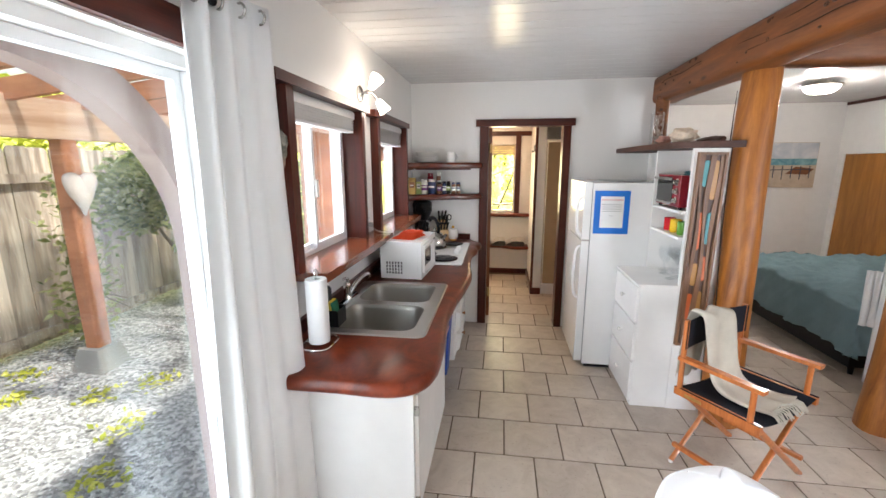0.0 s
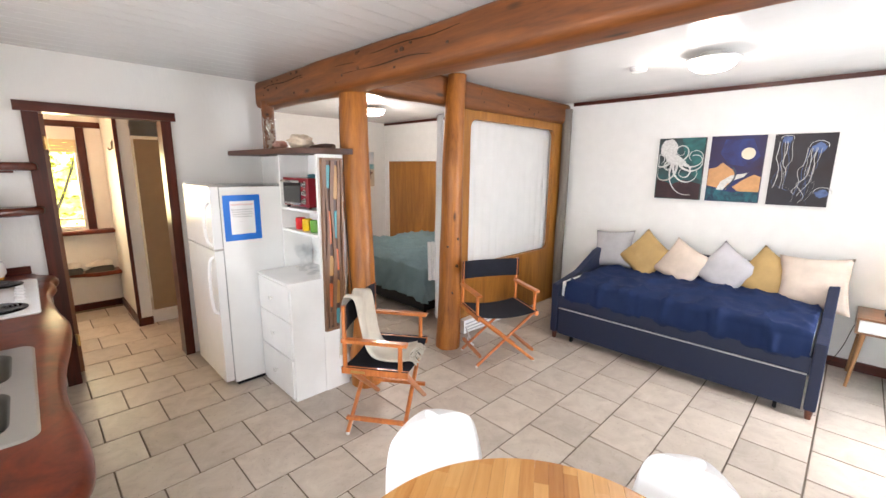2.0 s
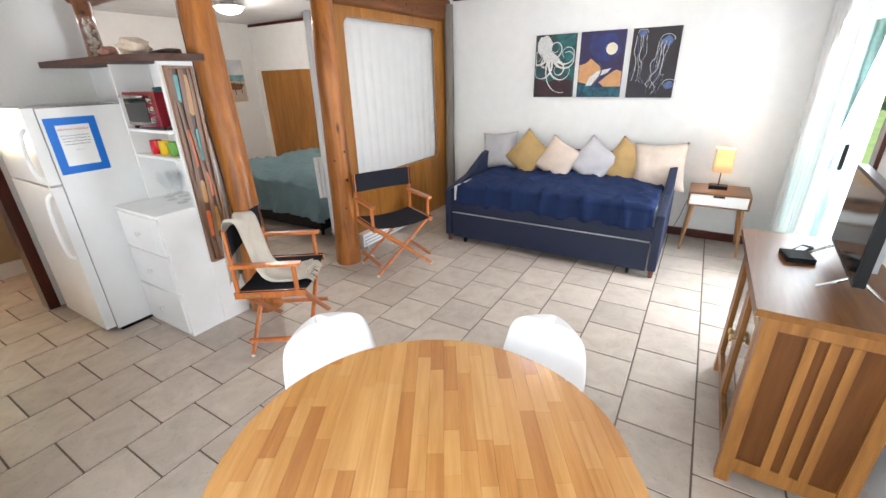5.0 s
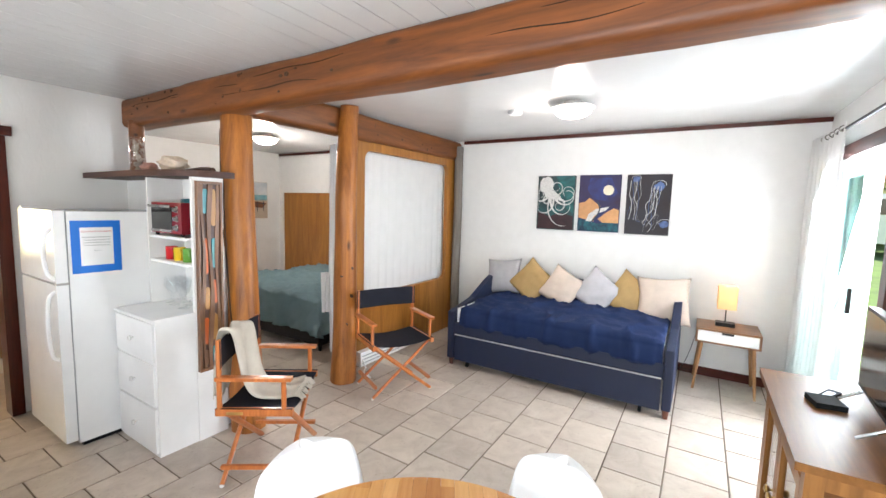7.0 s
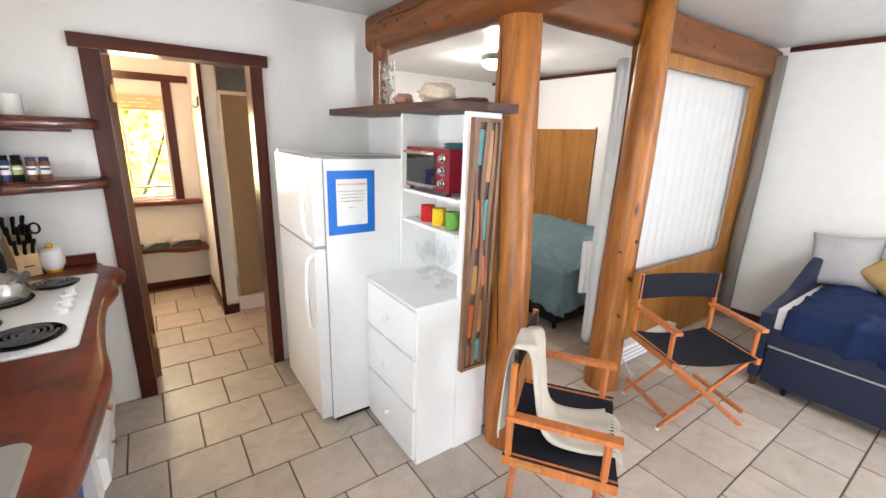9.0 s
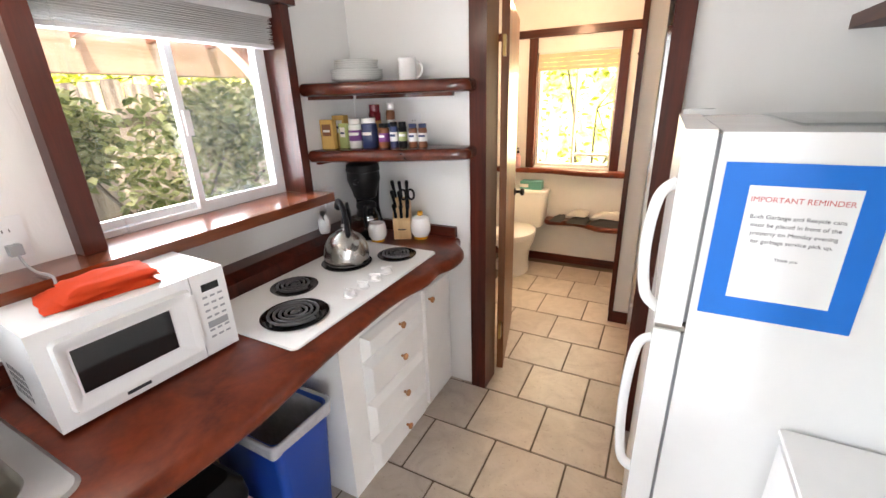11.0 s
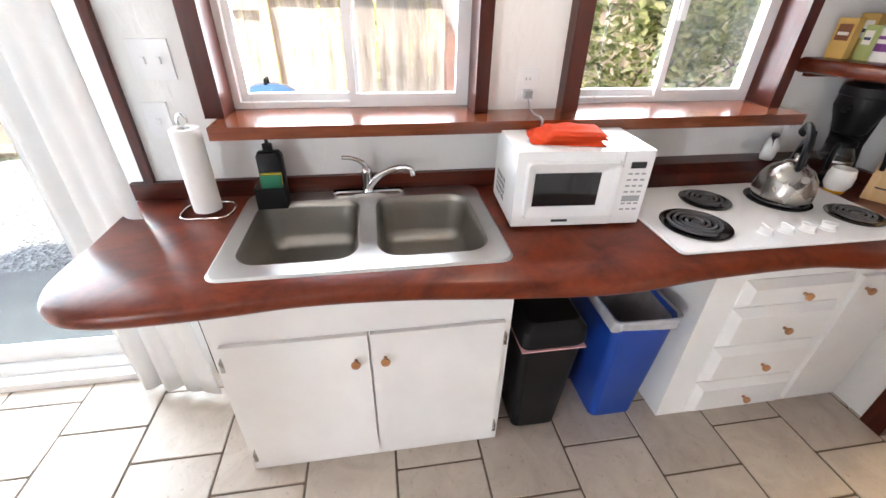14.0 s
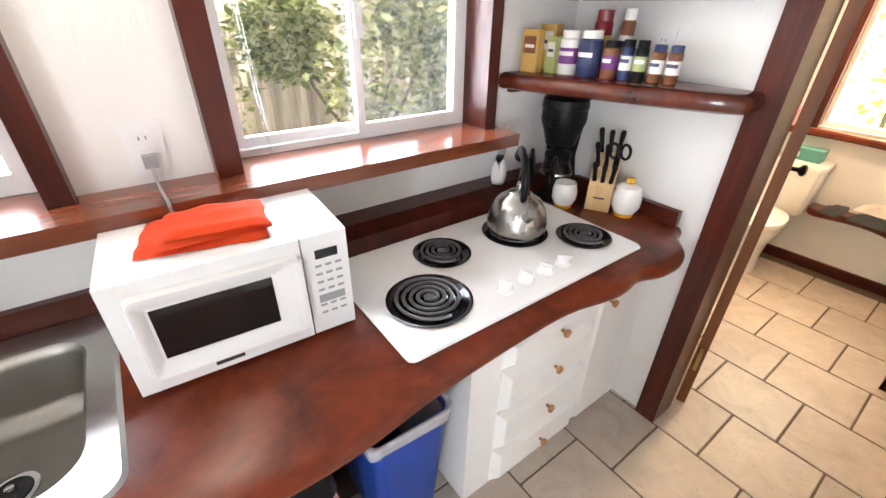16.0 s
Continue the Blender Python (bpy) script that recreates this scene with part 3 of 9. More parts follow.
def shaker(lo, hi, mat_bevel=0.012):
    """A slab front facing +x with a bevelled raised edge."""
    bm = bmesh.new()
    x0, y0, z0 = lo
    x1, y1, z1 = hi
    e = mat_bevel
    loft(bm, [[(x0, y0, z0), (x0, y1, z0), (x0, y1, z1), (x0, y0, z1)], [(x0 + 0.006, y0, z0), (x0 + 0.006, y1, z0), (x0 + 0.006, y1, z1), (x0 + 0.006, y0, z1)],
              [(x1, y0 + e, z0 + e), (x1, y1 - e, z0 + e), (x1, y1 - e, z1 - e), (x1, y0 + e, z1 - e)]])
    return bm


# sink cabinet
cab = thing("sink_cabinet", pose(0, 0, 0), "white painted wooden sink cabinet with two flat doors", "cabinet")
for nm, lo, hi in (("back_panel", (-0.93, 1.675, 0.0), (-0.905, 2.625, 0.849)), ("side_panel", (-0.905, 1.675, 0.0), (-0.42, 1.70, 0.849)), ("side_panel", (-0.905, 2.60, 0.0), (-0.42, 2.625, 0.849)),
                   ("bottom_board", (-0.905, 1.70, 0.03), (-0.42, 2.60, 0.05)), ("top_rail", (-0.42, 1.675, 0.62), (-0.40, 2.625, 0.849)), ("stile", (-0.42, 1.675, 0.0), (-0.40, 1.73, 0.62)),
                   ("stile", (-0.42, 2.57, 0.0), (-0.40, 2.625, 0.62)), ("bottom_rail", (-0.42, 1.73, 0.0), (-0.40, 2.57, 0.06)), ("stile", (-0.42, 2.12, 0.06), (-0.40, 2.19, 0.62))):
    part(nm, boxes((lo, hi)), CAB_WHITE, cab)
for y0, y1, ky, hy in ((1.705, 2.148, 2.105, 1.70), (2.156, 2.60, 2.20, 2.605)):
    d = part("door", boxes(((-0.399, y0, 0.04), (-0.382, y1, 0.652))), CAB_WHITE, cab, "flat white door", 0.003)
    knob(d, (-0.382, ky, 0.548))
    for hz in (0.10, 0.575):
        bm = bmesh.new()
        box(bm, (-0.3995, hy - 0.006, hz - 0.022), (-0.378, hy + 0.006, hz + 0.022))
        part("hinge", bm, STEEL, d, "small steel hinge", 0.002)

# drawer cabinet beside the doorway
cab = thing("drawer_cabinet", pose(0, 0, 0), "white painted kitchen cabinet with four drawers and a narrow door", "cabinet")
part("body", boxes(((-0.93, 3.355, 0.0), (-0.40, 4.262, 0.849))), CAB_WHITE, cab, bevel=0.003)
for z0, z1 in ((0.612, 0.728), (0.412, 0.598), (0.212, 0.398), (0.02, 0.198)):
    d = part("drawer", shaker((-0.4, 3.478, z0), (-0.368, 3.93, z1), 0.026), CAB_WHITE, cab)
    knob(d, (-0.368, 3.715, (z0 + z1) / 2))
d = part("door", boxes(((-0.399, 3.968, 0.03), (-0.381, 4.235, 0.71))), CAB_WHITE, cab, bevel=0.003)
knob(d, (-0.381, 4.005, 0.655))

# double sink
sink = thing("sink", pose(0, 0, 0.9105), "double-bowl brushed stainless steel kitchen sink", "sink")
bm = bmesh.new()
outer = [(x, y) for x, y in rounded(0.565, 0.865, 0.045, 6, -0.6375, 2.1675)]
bowls = [rounded(0.415, 0.352, 0.075, 7, -0.6275, 1.968), rounded(0.415, 0.345, 0.075, 7, -0.6275, 2.372)]
up = [bm.verts.new((x, y, 0.006)) for x, y in inset(outer, 0.008)]
lowr = [bm.verts.new((x, y, 0.0)) for x, y in outer]
for i in range(len(up)):
    bm.faces.new((lowr[i], lowr[(i + 1) % len(up)], up[(i + 1) % len(up)], up[i]))
edges = [bm.edges.get((up[i], up[(i + 1) % len(up)])) for i in range(len(up))]
for b in bowls:
    vs = [bm.verts.new((x, y, 0.006)) for x, y in b]
    edges += [bm.edges.new((vs[i], vs[(i + 1) % len(vs)])) for i in range(len(vs))]
bmesh.ops.triangle_fill(bm, edges=edges, use_beauty=True)
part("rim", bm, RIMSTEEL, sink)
for b in bowls:
    bm = bmesh.new()
    loft(bm, [[(x, y, z) for x, y in inset(b, d)] for z, d in ((0.006, 0), (0.0, 0.006), (-0.02, 0.010), (-0.12, 0.022), (-0.15, 0.034), (-0.165, 0.06))], cap0=False)
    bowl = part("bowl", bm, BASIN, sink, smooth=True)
    cx, cy = -0.63, sum(p[1] for p in b) / len(b)
    bm = bmesh.new()
    lathe(bm, [(0.045, -0.1645), (0.043, -0.1625), (0.034, -0.164), (0.012, -0.1635)], 24, (cx, cy, 0))
    part("drain", bm, CHROME, bowl, "chrome basket drain", smooth=True)
    bm = bmesh.new()
    lathe(bm, [(0.033, -0.1632), (0.032, -0.1622), (0.008, -0.1618)], 24, (cx, cy, 0))
    part("strainer", bm, BLACK_GLOSS, bowl, "dark drain strainer", smooth=True)
    bm = bmesh.new()
    lathe(bm, [(0.010, -0.1618), (0.008, -0.150), (0.003, -0.149)], 12, (cx, cy, 0))
    part("plug_knob", bm, CHROME, bowl, "small chrome strainer knob", smooth=True)

tap = thing("faucet", pose(-0.875, 2.175, 0.917), "chrome single-lever kitchen faucet", "faucet")
bm = bmesh.new()
loft(bm, [[(x, y, z) for x, y in rounded(0.05 - d, 0.27 - d, 0.024, 5)] for z, d in ((0, 0), (0.010, 0.002), (0.016, 0.02))])
part("base_plate", bm, CHROME, tap, smooth=True)
bm = bmesh.new()
lathe(bm, [(0.026, 0.014), (0.022, 0.03), (0.019, 0.06), (0.021, 0.085), (0.020, 0.10), (0.010, 0.112)], 20)
part("tap_body", bm, CHROME, tap, smooth=True)
bm = bmesh.new()
tube(bm, smooth_line([(0.005, 0.0, 0.10), (0.01, -0.015, 0.128), (0.012, -0.05, 0.145), (0.012, -0.085, 0.148)]), [0.012, 0.012, 0.011, 0.011, 0.010, 0.010, 0.010, 0.009, 0.009, 0.009, 0.008, 0.008, 0.008, 0.008, 0.007, 0.007, 0.007, 0.007, 0.006], 10)
part("lever", bm, CHROME, tap, smooth=True)
bm = bmesh.new()
sp = smooth_line([(0.01, 0.01, 0.035), (0.03, 0.05, 0.085), (0.055, 0.11, 0.118), (0.07, 0.155, 0.118), (0.074, 0.165, 0.095)])
tube(bm, sp, [0.014 - 0.004 * i / len(sp) for i in range(len(sp))], 12)
part("spout", bm, CHROME, tap, smooth=True)

# paper towels
tow = thing("paper_towel_holder", pose(-0.795, 1.628, 0.911), "paper towel roll on a bent-wire chrome stand", "paper towel")
bm = bmesh.new()
lathe(bm, [(0.019, 0.012), (0.044, 0.012), (0.045, 0.02), (0.045, 0.282), (0.044, 0.29), (0.019, 0.29), (0.019, 0.012)], 28, cap0=False, cap1=False)
part("roll", bm, PAPER, tow, "white paper roll", smooth=True)
bm = bmesh.new()
tube(bm, [(0.085 * math.cos(a) * (1 - 0.25 * math.cos(2 * a)), 0.085 * math.sin(a), 0.005) for a in [k * math.pi / 16 for k in range(33)]], 0.004, 8)
tube(bm, [(-0.064, 0, 0.005), (0, 0, 0.006), (0, 0, 0.30)], 0.004, 8)
tube(bm, [(0, 0.014 * math.cos(a), 0.312 + 0.02 * math.sin(a)) for a in [radians(-40 + 26 * k) for k in range(11)]], 0.0035, 8)
part("wire_stand", bm, CHROME, tow, smooth=True)

# soap and sponge
cad = thing("soap_dispenser", pose(-0.865, 1.845, 0.917), "black soap pump bottle with a sponge tray", "soap dispenser")
bm = bmesh.new()
loft(bm, [[(x, y, z) for x, y in rounded(0.055 - d, 0.085 - d, 0.014, 4)] for z, d in ((0, 0), (0.165, 0), (0.178, 0.012), (0.182, 0.04))])
part("bottle", bm, BLACK, cad, smooth=True)
part("tray", boxes(((0.028, -0.05, 0), (0.088, 0.05, 0.008)), ((0.082, -0.05, 0.008), (0.088, 0.05, 0.075)), ((0.028, -0.05, 0.008), (0.082, -0.045, 0.08)), ((0.028, 0.045, 0.008), (0.082, 0.05, 0.08))), BLACK, cad, bevel=0.002)
bm = bmesh.new()
lathe(bm, [(0.017, 0.182), (0.017, 0.205), (0.006, 0.207), (0.006, 0.235), (0.013, 0.237), (0.013, 0.25), (0.004, 0.252)], 16)
tube(bm, [(0, 0, 0.244), (0.0, 0.03, 0.244), (0.0, 0.045, 0.236)], 0.005, 8)
part("pump", bm, BLACK, cad, smooth=True)
sp = thing("sponge", pose(-0.81, 1.848, 0.927, 0, -8, 0), "yellow sponge with a green scouring side standing in the tray", "sponge")
part("foam", boxes(((-0.012, -0.034, 0), (0.004, 0.034, 0.105))), SPONGE, sp, bevel=0.003)
part("scourer", boxes(((0.0042, -0.034, 0), (0.012, 0.034, 0.10))), GREEN, sp, bevel=0.002)

# microwave
mw = thing("microwave", pose(-0.668, 2.860, 0.911, 0, 0, -3.2), "white countertop microwave with a dark window", "microwave")
part("body", boxes(((-0.14, -0.218, 0.012), (0.115, 0.218, 0.262))), APPL_WHITE, mw, bevel=0.008)
bm = boxes(((0.1155, -0.218, 0.012), (0.14, 0.118, 0.262)))
part("door", bm, APPL_WHITE, mw, bevel=0.006)
dr = mw.children[-1]
bm = bmesh.new()
loft(bm, [[(0.1402, y, z) for y, z in rounded(0.302, 0.190, 0.014, 4, -0.038, 0.139)], [(0.1560, y, z) for y, z in rounded(0.294, 0.182, 0.014, 4, -0.038, 0.139)],
          [(0.1555, y, z) for y, z in rounded(0.284, 0.172, 0.012, 4, -0.038, 0.139)], [(0.1406, y, z) for y, z in rounded(0.222, 0.122, 0.006, 4, -0.052, 0.139)]], cap0=False, cap1=False)
part("bezel", bm, APPL_WHITE, dr, "white sloping bezel", smooth=True)
part("window", boxes(((0.1402, -0.158, 0.083), (0.1412, 0.054, 0.195))), DARKGLASS, dr, "dark tinted window")
bm = bmesh.new()
loft(bm, [[(x, y, z) for x, y in ((0.1405, 0.088), (0.1405, 0.117), (0.156, 0.114), (0.158, 0.104), (0.151, 0.09))] for z in (0.060, 0.139, 0.218)])
part("handle", bm, APPL_WHITE, dr, "moulded grip along the door edge", 0.003, smooth=True)
pn = part("control_panel", boxes(((0.1155, 0.121, 0.012), (0.138, 0.218, 0.262))), APPL_WHITE, mw, bevel=0.006)
part("display", boxes(((0.1375, 0.146, 0.205), (0.1395, 0.195, 0.226))), BLACK_GLOSS, pn, "dark clock display")
for r in range(7):
    for c in range(3):
        if r != 4:
            z, y = 0.19 - r * 0.0205, 0.143 + c * 0.022
            part("key", boxes(((0.138, y, z - 0.006), (0.1388, y + 0.014, z))), GREYPLASTIC, pn)
part("label_bar", boxes(((0.138, 0.142, 0.092), (0.1389, 0.201, 0.112))), GREYPLASTIC, pn)
part("badge", boxes(((0.1401, -0.085, 0.025), (0.1409, -0.03, 0.034))), INK, dr)
bm = bmesh.new()
for r in range(4):
    for c in range(6):
        box(bm, (-0.10 + c * 0.02, -0.2185, 0.045 + r * 0.022), (-0.09 + c * 0.02, -0.2179, 0.06 + r * 0.022))
part("vents", bm, INK, mw, "dark vent slots")
for x, y in ((-0.11, -0.19), (0.09, -0.19), (-0.11, 0.19), (0.09, 0.19)):
    bm = bmesh.new()
    lathe(bm, [(0.012, 0), (0.012, 0.0125)], 10, (x, y, 0))
    part("foot", bm, BLACK, mw)


def folded_cloth(name, m, w, d, layers, mat, label, category, seed):
    """A soft folded stack whose edges bulge and wander."""
    ob = thing(name, m, label, category)
    for k in range(layers):
        bm = bmesh.new()
        nx, ny = 14, 12
        a, b = w * (1 - 0.10 * k), d * (1 - 0.12 * k)
        grid = {}
        for sgn in (0, 1):
            for i in range(nx + 1):
                for j in range(ny + 1):
                    u, v = i / nx * 2 - 1, j / ny * 2 - 1
                    edge = (1 - abs(u) ** 8) * (1 - abs(v) ** 8)
                    wv = noise.noise((u * 1.6 + seed, v * 1.6, k * 3.1))
                    x = a / 2 * (u + 0.06 * noise.noise((seed, v * 2, k))) + 0.012 * k
                    y = b / 2 * (v + 0.08 * noise.noise((u * 2, seed, k))) - 0.006 * k
                    z = 0.013 * k + (0.0125 * edge ** 0.4 + 0.006 * wv * edge if sgn else 0.0) + 0.003 * k * max(0, wv)
                    grid[sgn, i, j] = bm.verts.new((x, y, max(z, 0.0008) if k == 0 else z))
        for sgn in (0, 1):
            for i in range(nx):
                for j in range(ny):
                    bm.faces.new([grid[sgn, i, j], grid[sgn, i + 1, j], grid[sgn, i + 1, j + 1], grid[sgn, i, j + 1]])
        rim = [(i, 0) for i in range(nx)] + [(nx, j) for j in range(ny)] + [(i, ny) for i in range(nx, 0, -1)] + [(0, j) for j in range(ny, 0, -1)]
        for q, r in zip(rim, rim[1:] + rim[:1]):
            bm.faces.new([grid[0, q[0], q[1]], grid[0, r[0], r[1]], grid[1, r[0], r[1]], grid[1, q[0], q[1]]])
        part("fold", bm, mat, ob, smooth="all", m=pose(0, 0, 0, 0, 0, (k * 9) % 14 - 6))
    return ob


folded_cloth("dish_towel", pose(-0.664, 2.828, 1.174, 0, 0, 84), 0.235, 0.165, 3, ORANGE, "folded bright orange dish towel on the microwave", "towel", 4.2)

# cooktop
ck = thing("cooktop", pose(-0.555, 3.548, 0.9105), "white four-coil electric cooktop", "cooktop")
bm = bmesh.new()
loft(bm, [[(x, y, z) for x, y in rounded(0.475 - d, 0.895 - d, 0.02, 4)] for z, d in ((0, 0.01), (0.006, 0), (0.012, 0.008), (0.0125, 0.03))])
part("plate", bm, APPL_WHITE, ck, "white enamel plate", smooth=True)
for bx, by, r in ((-0.477, 3.26, 0.110), (-0.651, 3.427, 0.087), (-0.625, 3.714, 0.108), (-0.469, 3.883, 0.087)):
    x, y = bx + 0.555, by - 3.548
    bm = bmesh.new()
    lathe(bm, [(r, 0.0125), (r + 0.004, 0.018), (r - 0.006, 0.0185), (r - 0.016, 0.0128), (0.01, 0.0127)], 32, (x, y, 0))
    b = part("burner", bm, BLACK_GLOSS, ck, "black drip pan with a coil", smooth=True)
    bm = bmesh.new()
    turns = 4 if r > 0.09 else 3
    pts = [(x + (0.018 + (r - 0.035) * k / (turns * 22)) * math.cos(2 * math.pi * k / 22), y + (0.018 + (r - 0.035) * k / (turns * 22)) * math.sin(2 * math.pi * k / 22), 0.0245) for k in range(turns * 22 + 1)]
    tube(bm, pts, 0.0048, 8)
    part("coil", bm, COIL, b, smooth=True)
    bm = bmesh.new()
    lathe(bm, [(0.014, 0.017), (0.015, 0.024), (0.004, 0.0255)], 14, (x, y, 0))
    part("cap", bm, COIL, b, smooth=True)
for k in range(4):
    bm = bmesh.new()
    lathe(bm, [(0.026, 0.0125), (0.026, 0.016), (0.021, 0.018), (0.019, 0.034), (0.014, 0.037)], 20)
    box(bm, (-0.022, -0.004, 0.03), (0.022, 0.004, 0.040))
    part("dial", bm, APPL_WHITE, ck, smooth=True, m=pose(0.158, -0.095 + k * 0.080, 0, 0, 0, 20 * k - 15))

# kettle
kt = thing("kettle", pose(-0.622, 3.716, 0.939) @ Matrix.Scale(1.12, 4), "brushed steel stovetop kettle with a dark handle", "kettle")
bm = bmesh.new()
lathe(bm, [(0.083, 0), (0.088, 0.008), (0.089, 0.03), (0.080, 0.07), (0.062, 0.098), (0.038, 0.112), (0.036, 0.116)], 32)
part("body", bm, STEEL, kt, smooth=True)
bm = bmesh.new()
lathe(bm, [(0.037, 0.114), (0.030, 0.121), (0.008, 0.124), (0.007, 0.134), (0.012, 0.138), (0.010, 0.146), (0.003, 0.148)], 20)
part("lid", bm, STEEL, kt, smooth=True)
bm = bmesh.new()
tube(bm, [(0.060, -0.03, 0.062), (0.085, -0.045, 0.085), (0.10, -0.055, 0.10)], [0.016, 0.013, 0.012], 12)
part("spout", bm, STEEL, kt, smooth=True)
bm = bmesh.new()
tube(bm, smooth_line([(0.035, -0.02, 0.112), (0.03, -0.018, 0.17), (0.005, -0.002, 0.215), (-0.03, 0.02, 0.225), (-0.05, 0.03, 0.20)]), 0.011, 10, 1.5)
part("handle", bm, BLACK, kt, "dark grey handle", smooth=True)

# bins below the counter
def bin_shape(w0, d0, w1, d1, h, r):
    bm = bmesh.new()
    loft(bm, [[(x, y, z) for x, y in rounded(w, d, r, 4)] for z, w, d in ((0, w0 - 0.02, d0 - 0.02), (0.012, w0, d0), (h, w1, d1), (h + 0.004, w1 + 0.012, d1 + 0.012), (h + 0.016, w1 + 0.012, d1 + 0.012), (h + 0.016, w1 - 0.008, d1 - 0.008), (0.03, w0 - 0.02, d0 - 0.02))])
    return bm


b1 = thing("trash_bin", pose(-0.598, 2.80, 0), "black plastic kitchen bin with a flip lid", "bin")
part("body", bin_shape(0.34, 0.19, 0.40, 0.235, 0.50, 0.03), BLACK, b1, smooth=True)
part("liner", boxes(((-0.203, -0.121, 0.486), (0.2085, 0.121, 0.4915))), PINK, b1, "thin pink bag edge")
bm = bmesh.new()
loft(bm, [[(x, y, z) for x, y in rounded(w, d, 0.03, 4)] for z, w, d in ((0.517, 0.42, 0.25), (0.57, 0.41, 0.24), (0.60, 0.36, 0.19))])
part("lid", bm, BLACK, b1, smooth=True)
b2 = thing("recycling_bin", pose(-0.60, 3.155, 0), "open blue recycling bin with a plastic liner", "bin")
part("body", bin_shape(0.34, 0.195, 0.395, 0.25, 0.56, 0.03), BLUEPLASTIC, b2, smooth=True)
bm = bmesh.new()
rings = []
for z, g, amp in ((0.20, 0.030, 0.0), (0.36, 0.020, 0.006), (0.50, 0.014, 0.008), (0.572, 0.004, 0.008), (0.584, -0.006, 0.008), (0.580, -0.013, 0.006), (0.566, -0.0125, 0.010), (0.552, -0.012, 0.014), (0.538, -0.0115, 0.018)):
    o = rounded(0.395 - 2 * g, 0.25 - 2 * g, 0.03, 14)
    hang = 0.022 if z == 0.538 else 0.0
    rings.append([(x * (1 + amp * 2.2 * noise.noise((x * 38, y * 38, z * 10))), y * (1 + amp * 3 * noise.noise((x * 38, y * 38, 5 + z))), z + amp * 0.9 * noise.noise((x * 24, y * 24, 9)) + hang * noise.noise((x * 9, y * 9, 3))) for x, y in o])
loft(bm, rings, cap0=False, cap1=False)
part("liner", bm, LINER, b2, "translucent grey bin liner", smooth="all")
bm = bmesh.new()
for k in range(3):
    tube(bm, [(0.181, 0.0 + 0.03 * math.cos(a), 0.36 + 0.03 * math.sin(a)) for a in [radians(120 * k + 15 + 18 * q) for q in range(6)]], 0.004, 6)
part("recycle_mark", bm, LINER, b2)

# ---- windows over the counter ----
sill = piece("window_sill", boxes(((-1.02, 1.70, 1.163), (-0.775, 3.85, 1.204))), SILL, "long glossy redwood sill board under both windows", "sill", "structure", bevel=0.012)


def screen_mat(name, c, cover):
    """Fine wire gauze, too fine to tell apart: partly clear, partly grey."""
    m, nt, b = base(name)
    b.inputs["Base Color"].default_value = (*c, 1)
    b.inputs["Roughness"].default_value = 0.7
    tr = nt.nodes.new("ShaderNodeBsdfTransparent")
    mx = nt.nodes.new("ShaderNodeMixShader")
    mx.inputs[0].default_value = cover
    nt.links.new(tr.outputs[0], mx.inputs[1])
    nt.links.new(b.outputs[0], mx.inputs[2])
    nt.links.new(mx.outputs[0], nt.nodes["Material Output"].inputs[0])
    return m


SCREEN = screen_mat("insect_gauze", (0.26, 0.27, 0.28), 0.16)


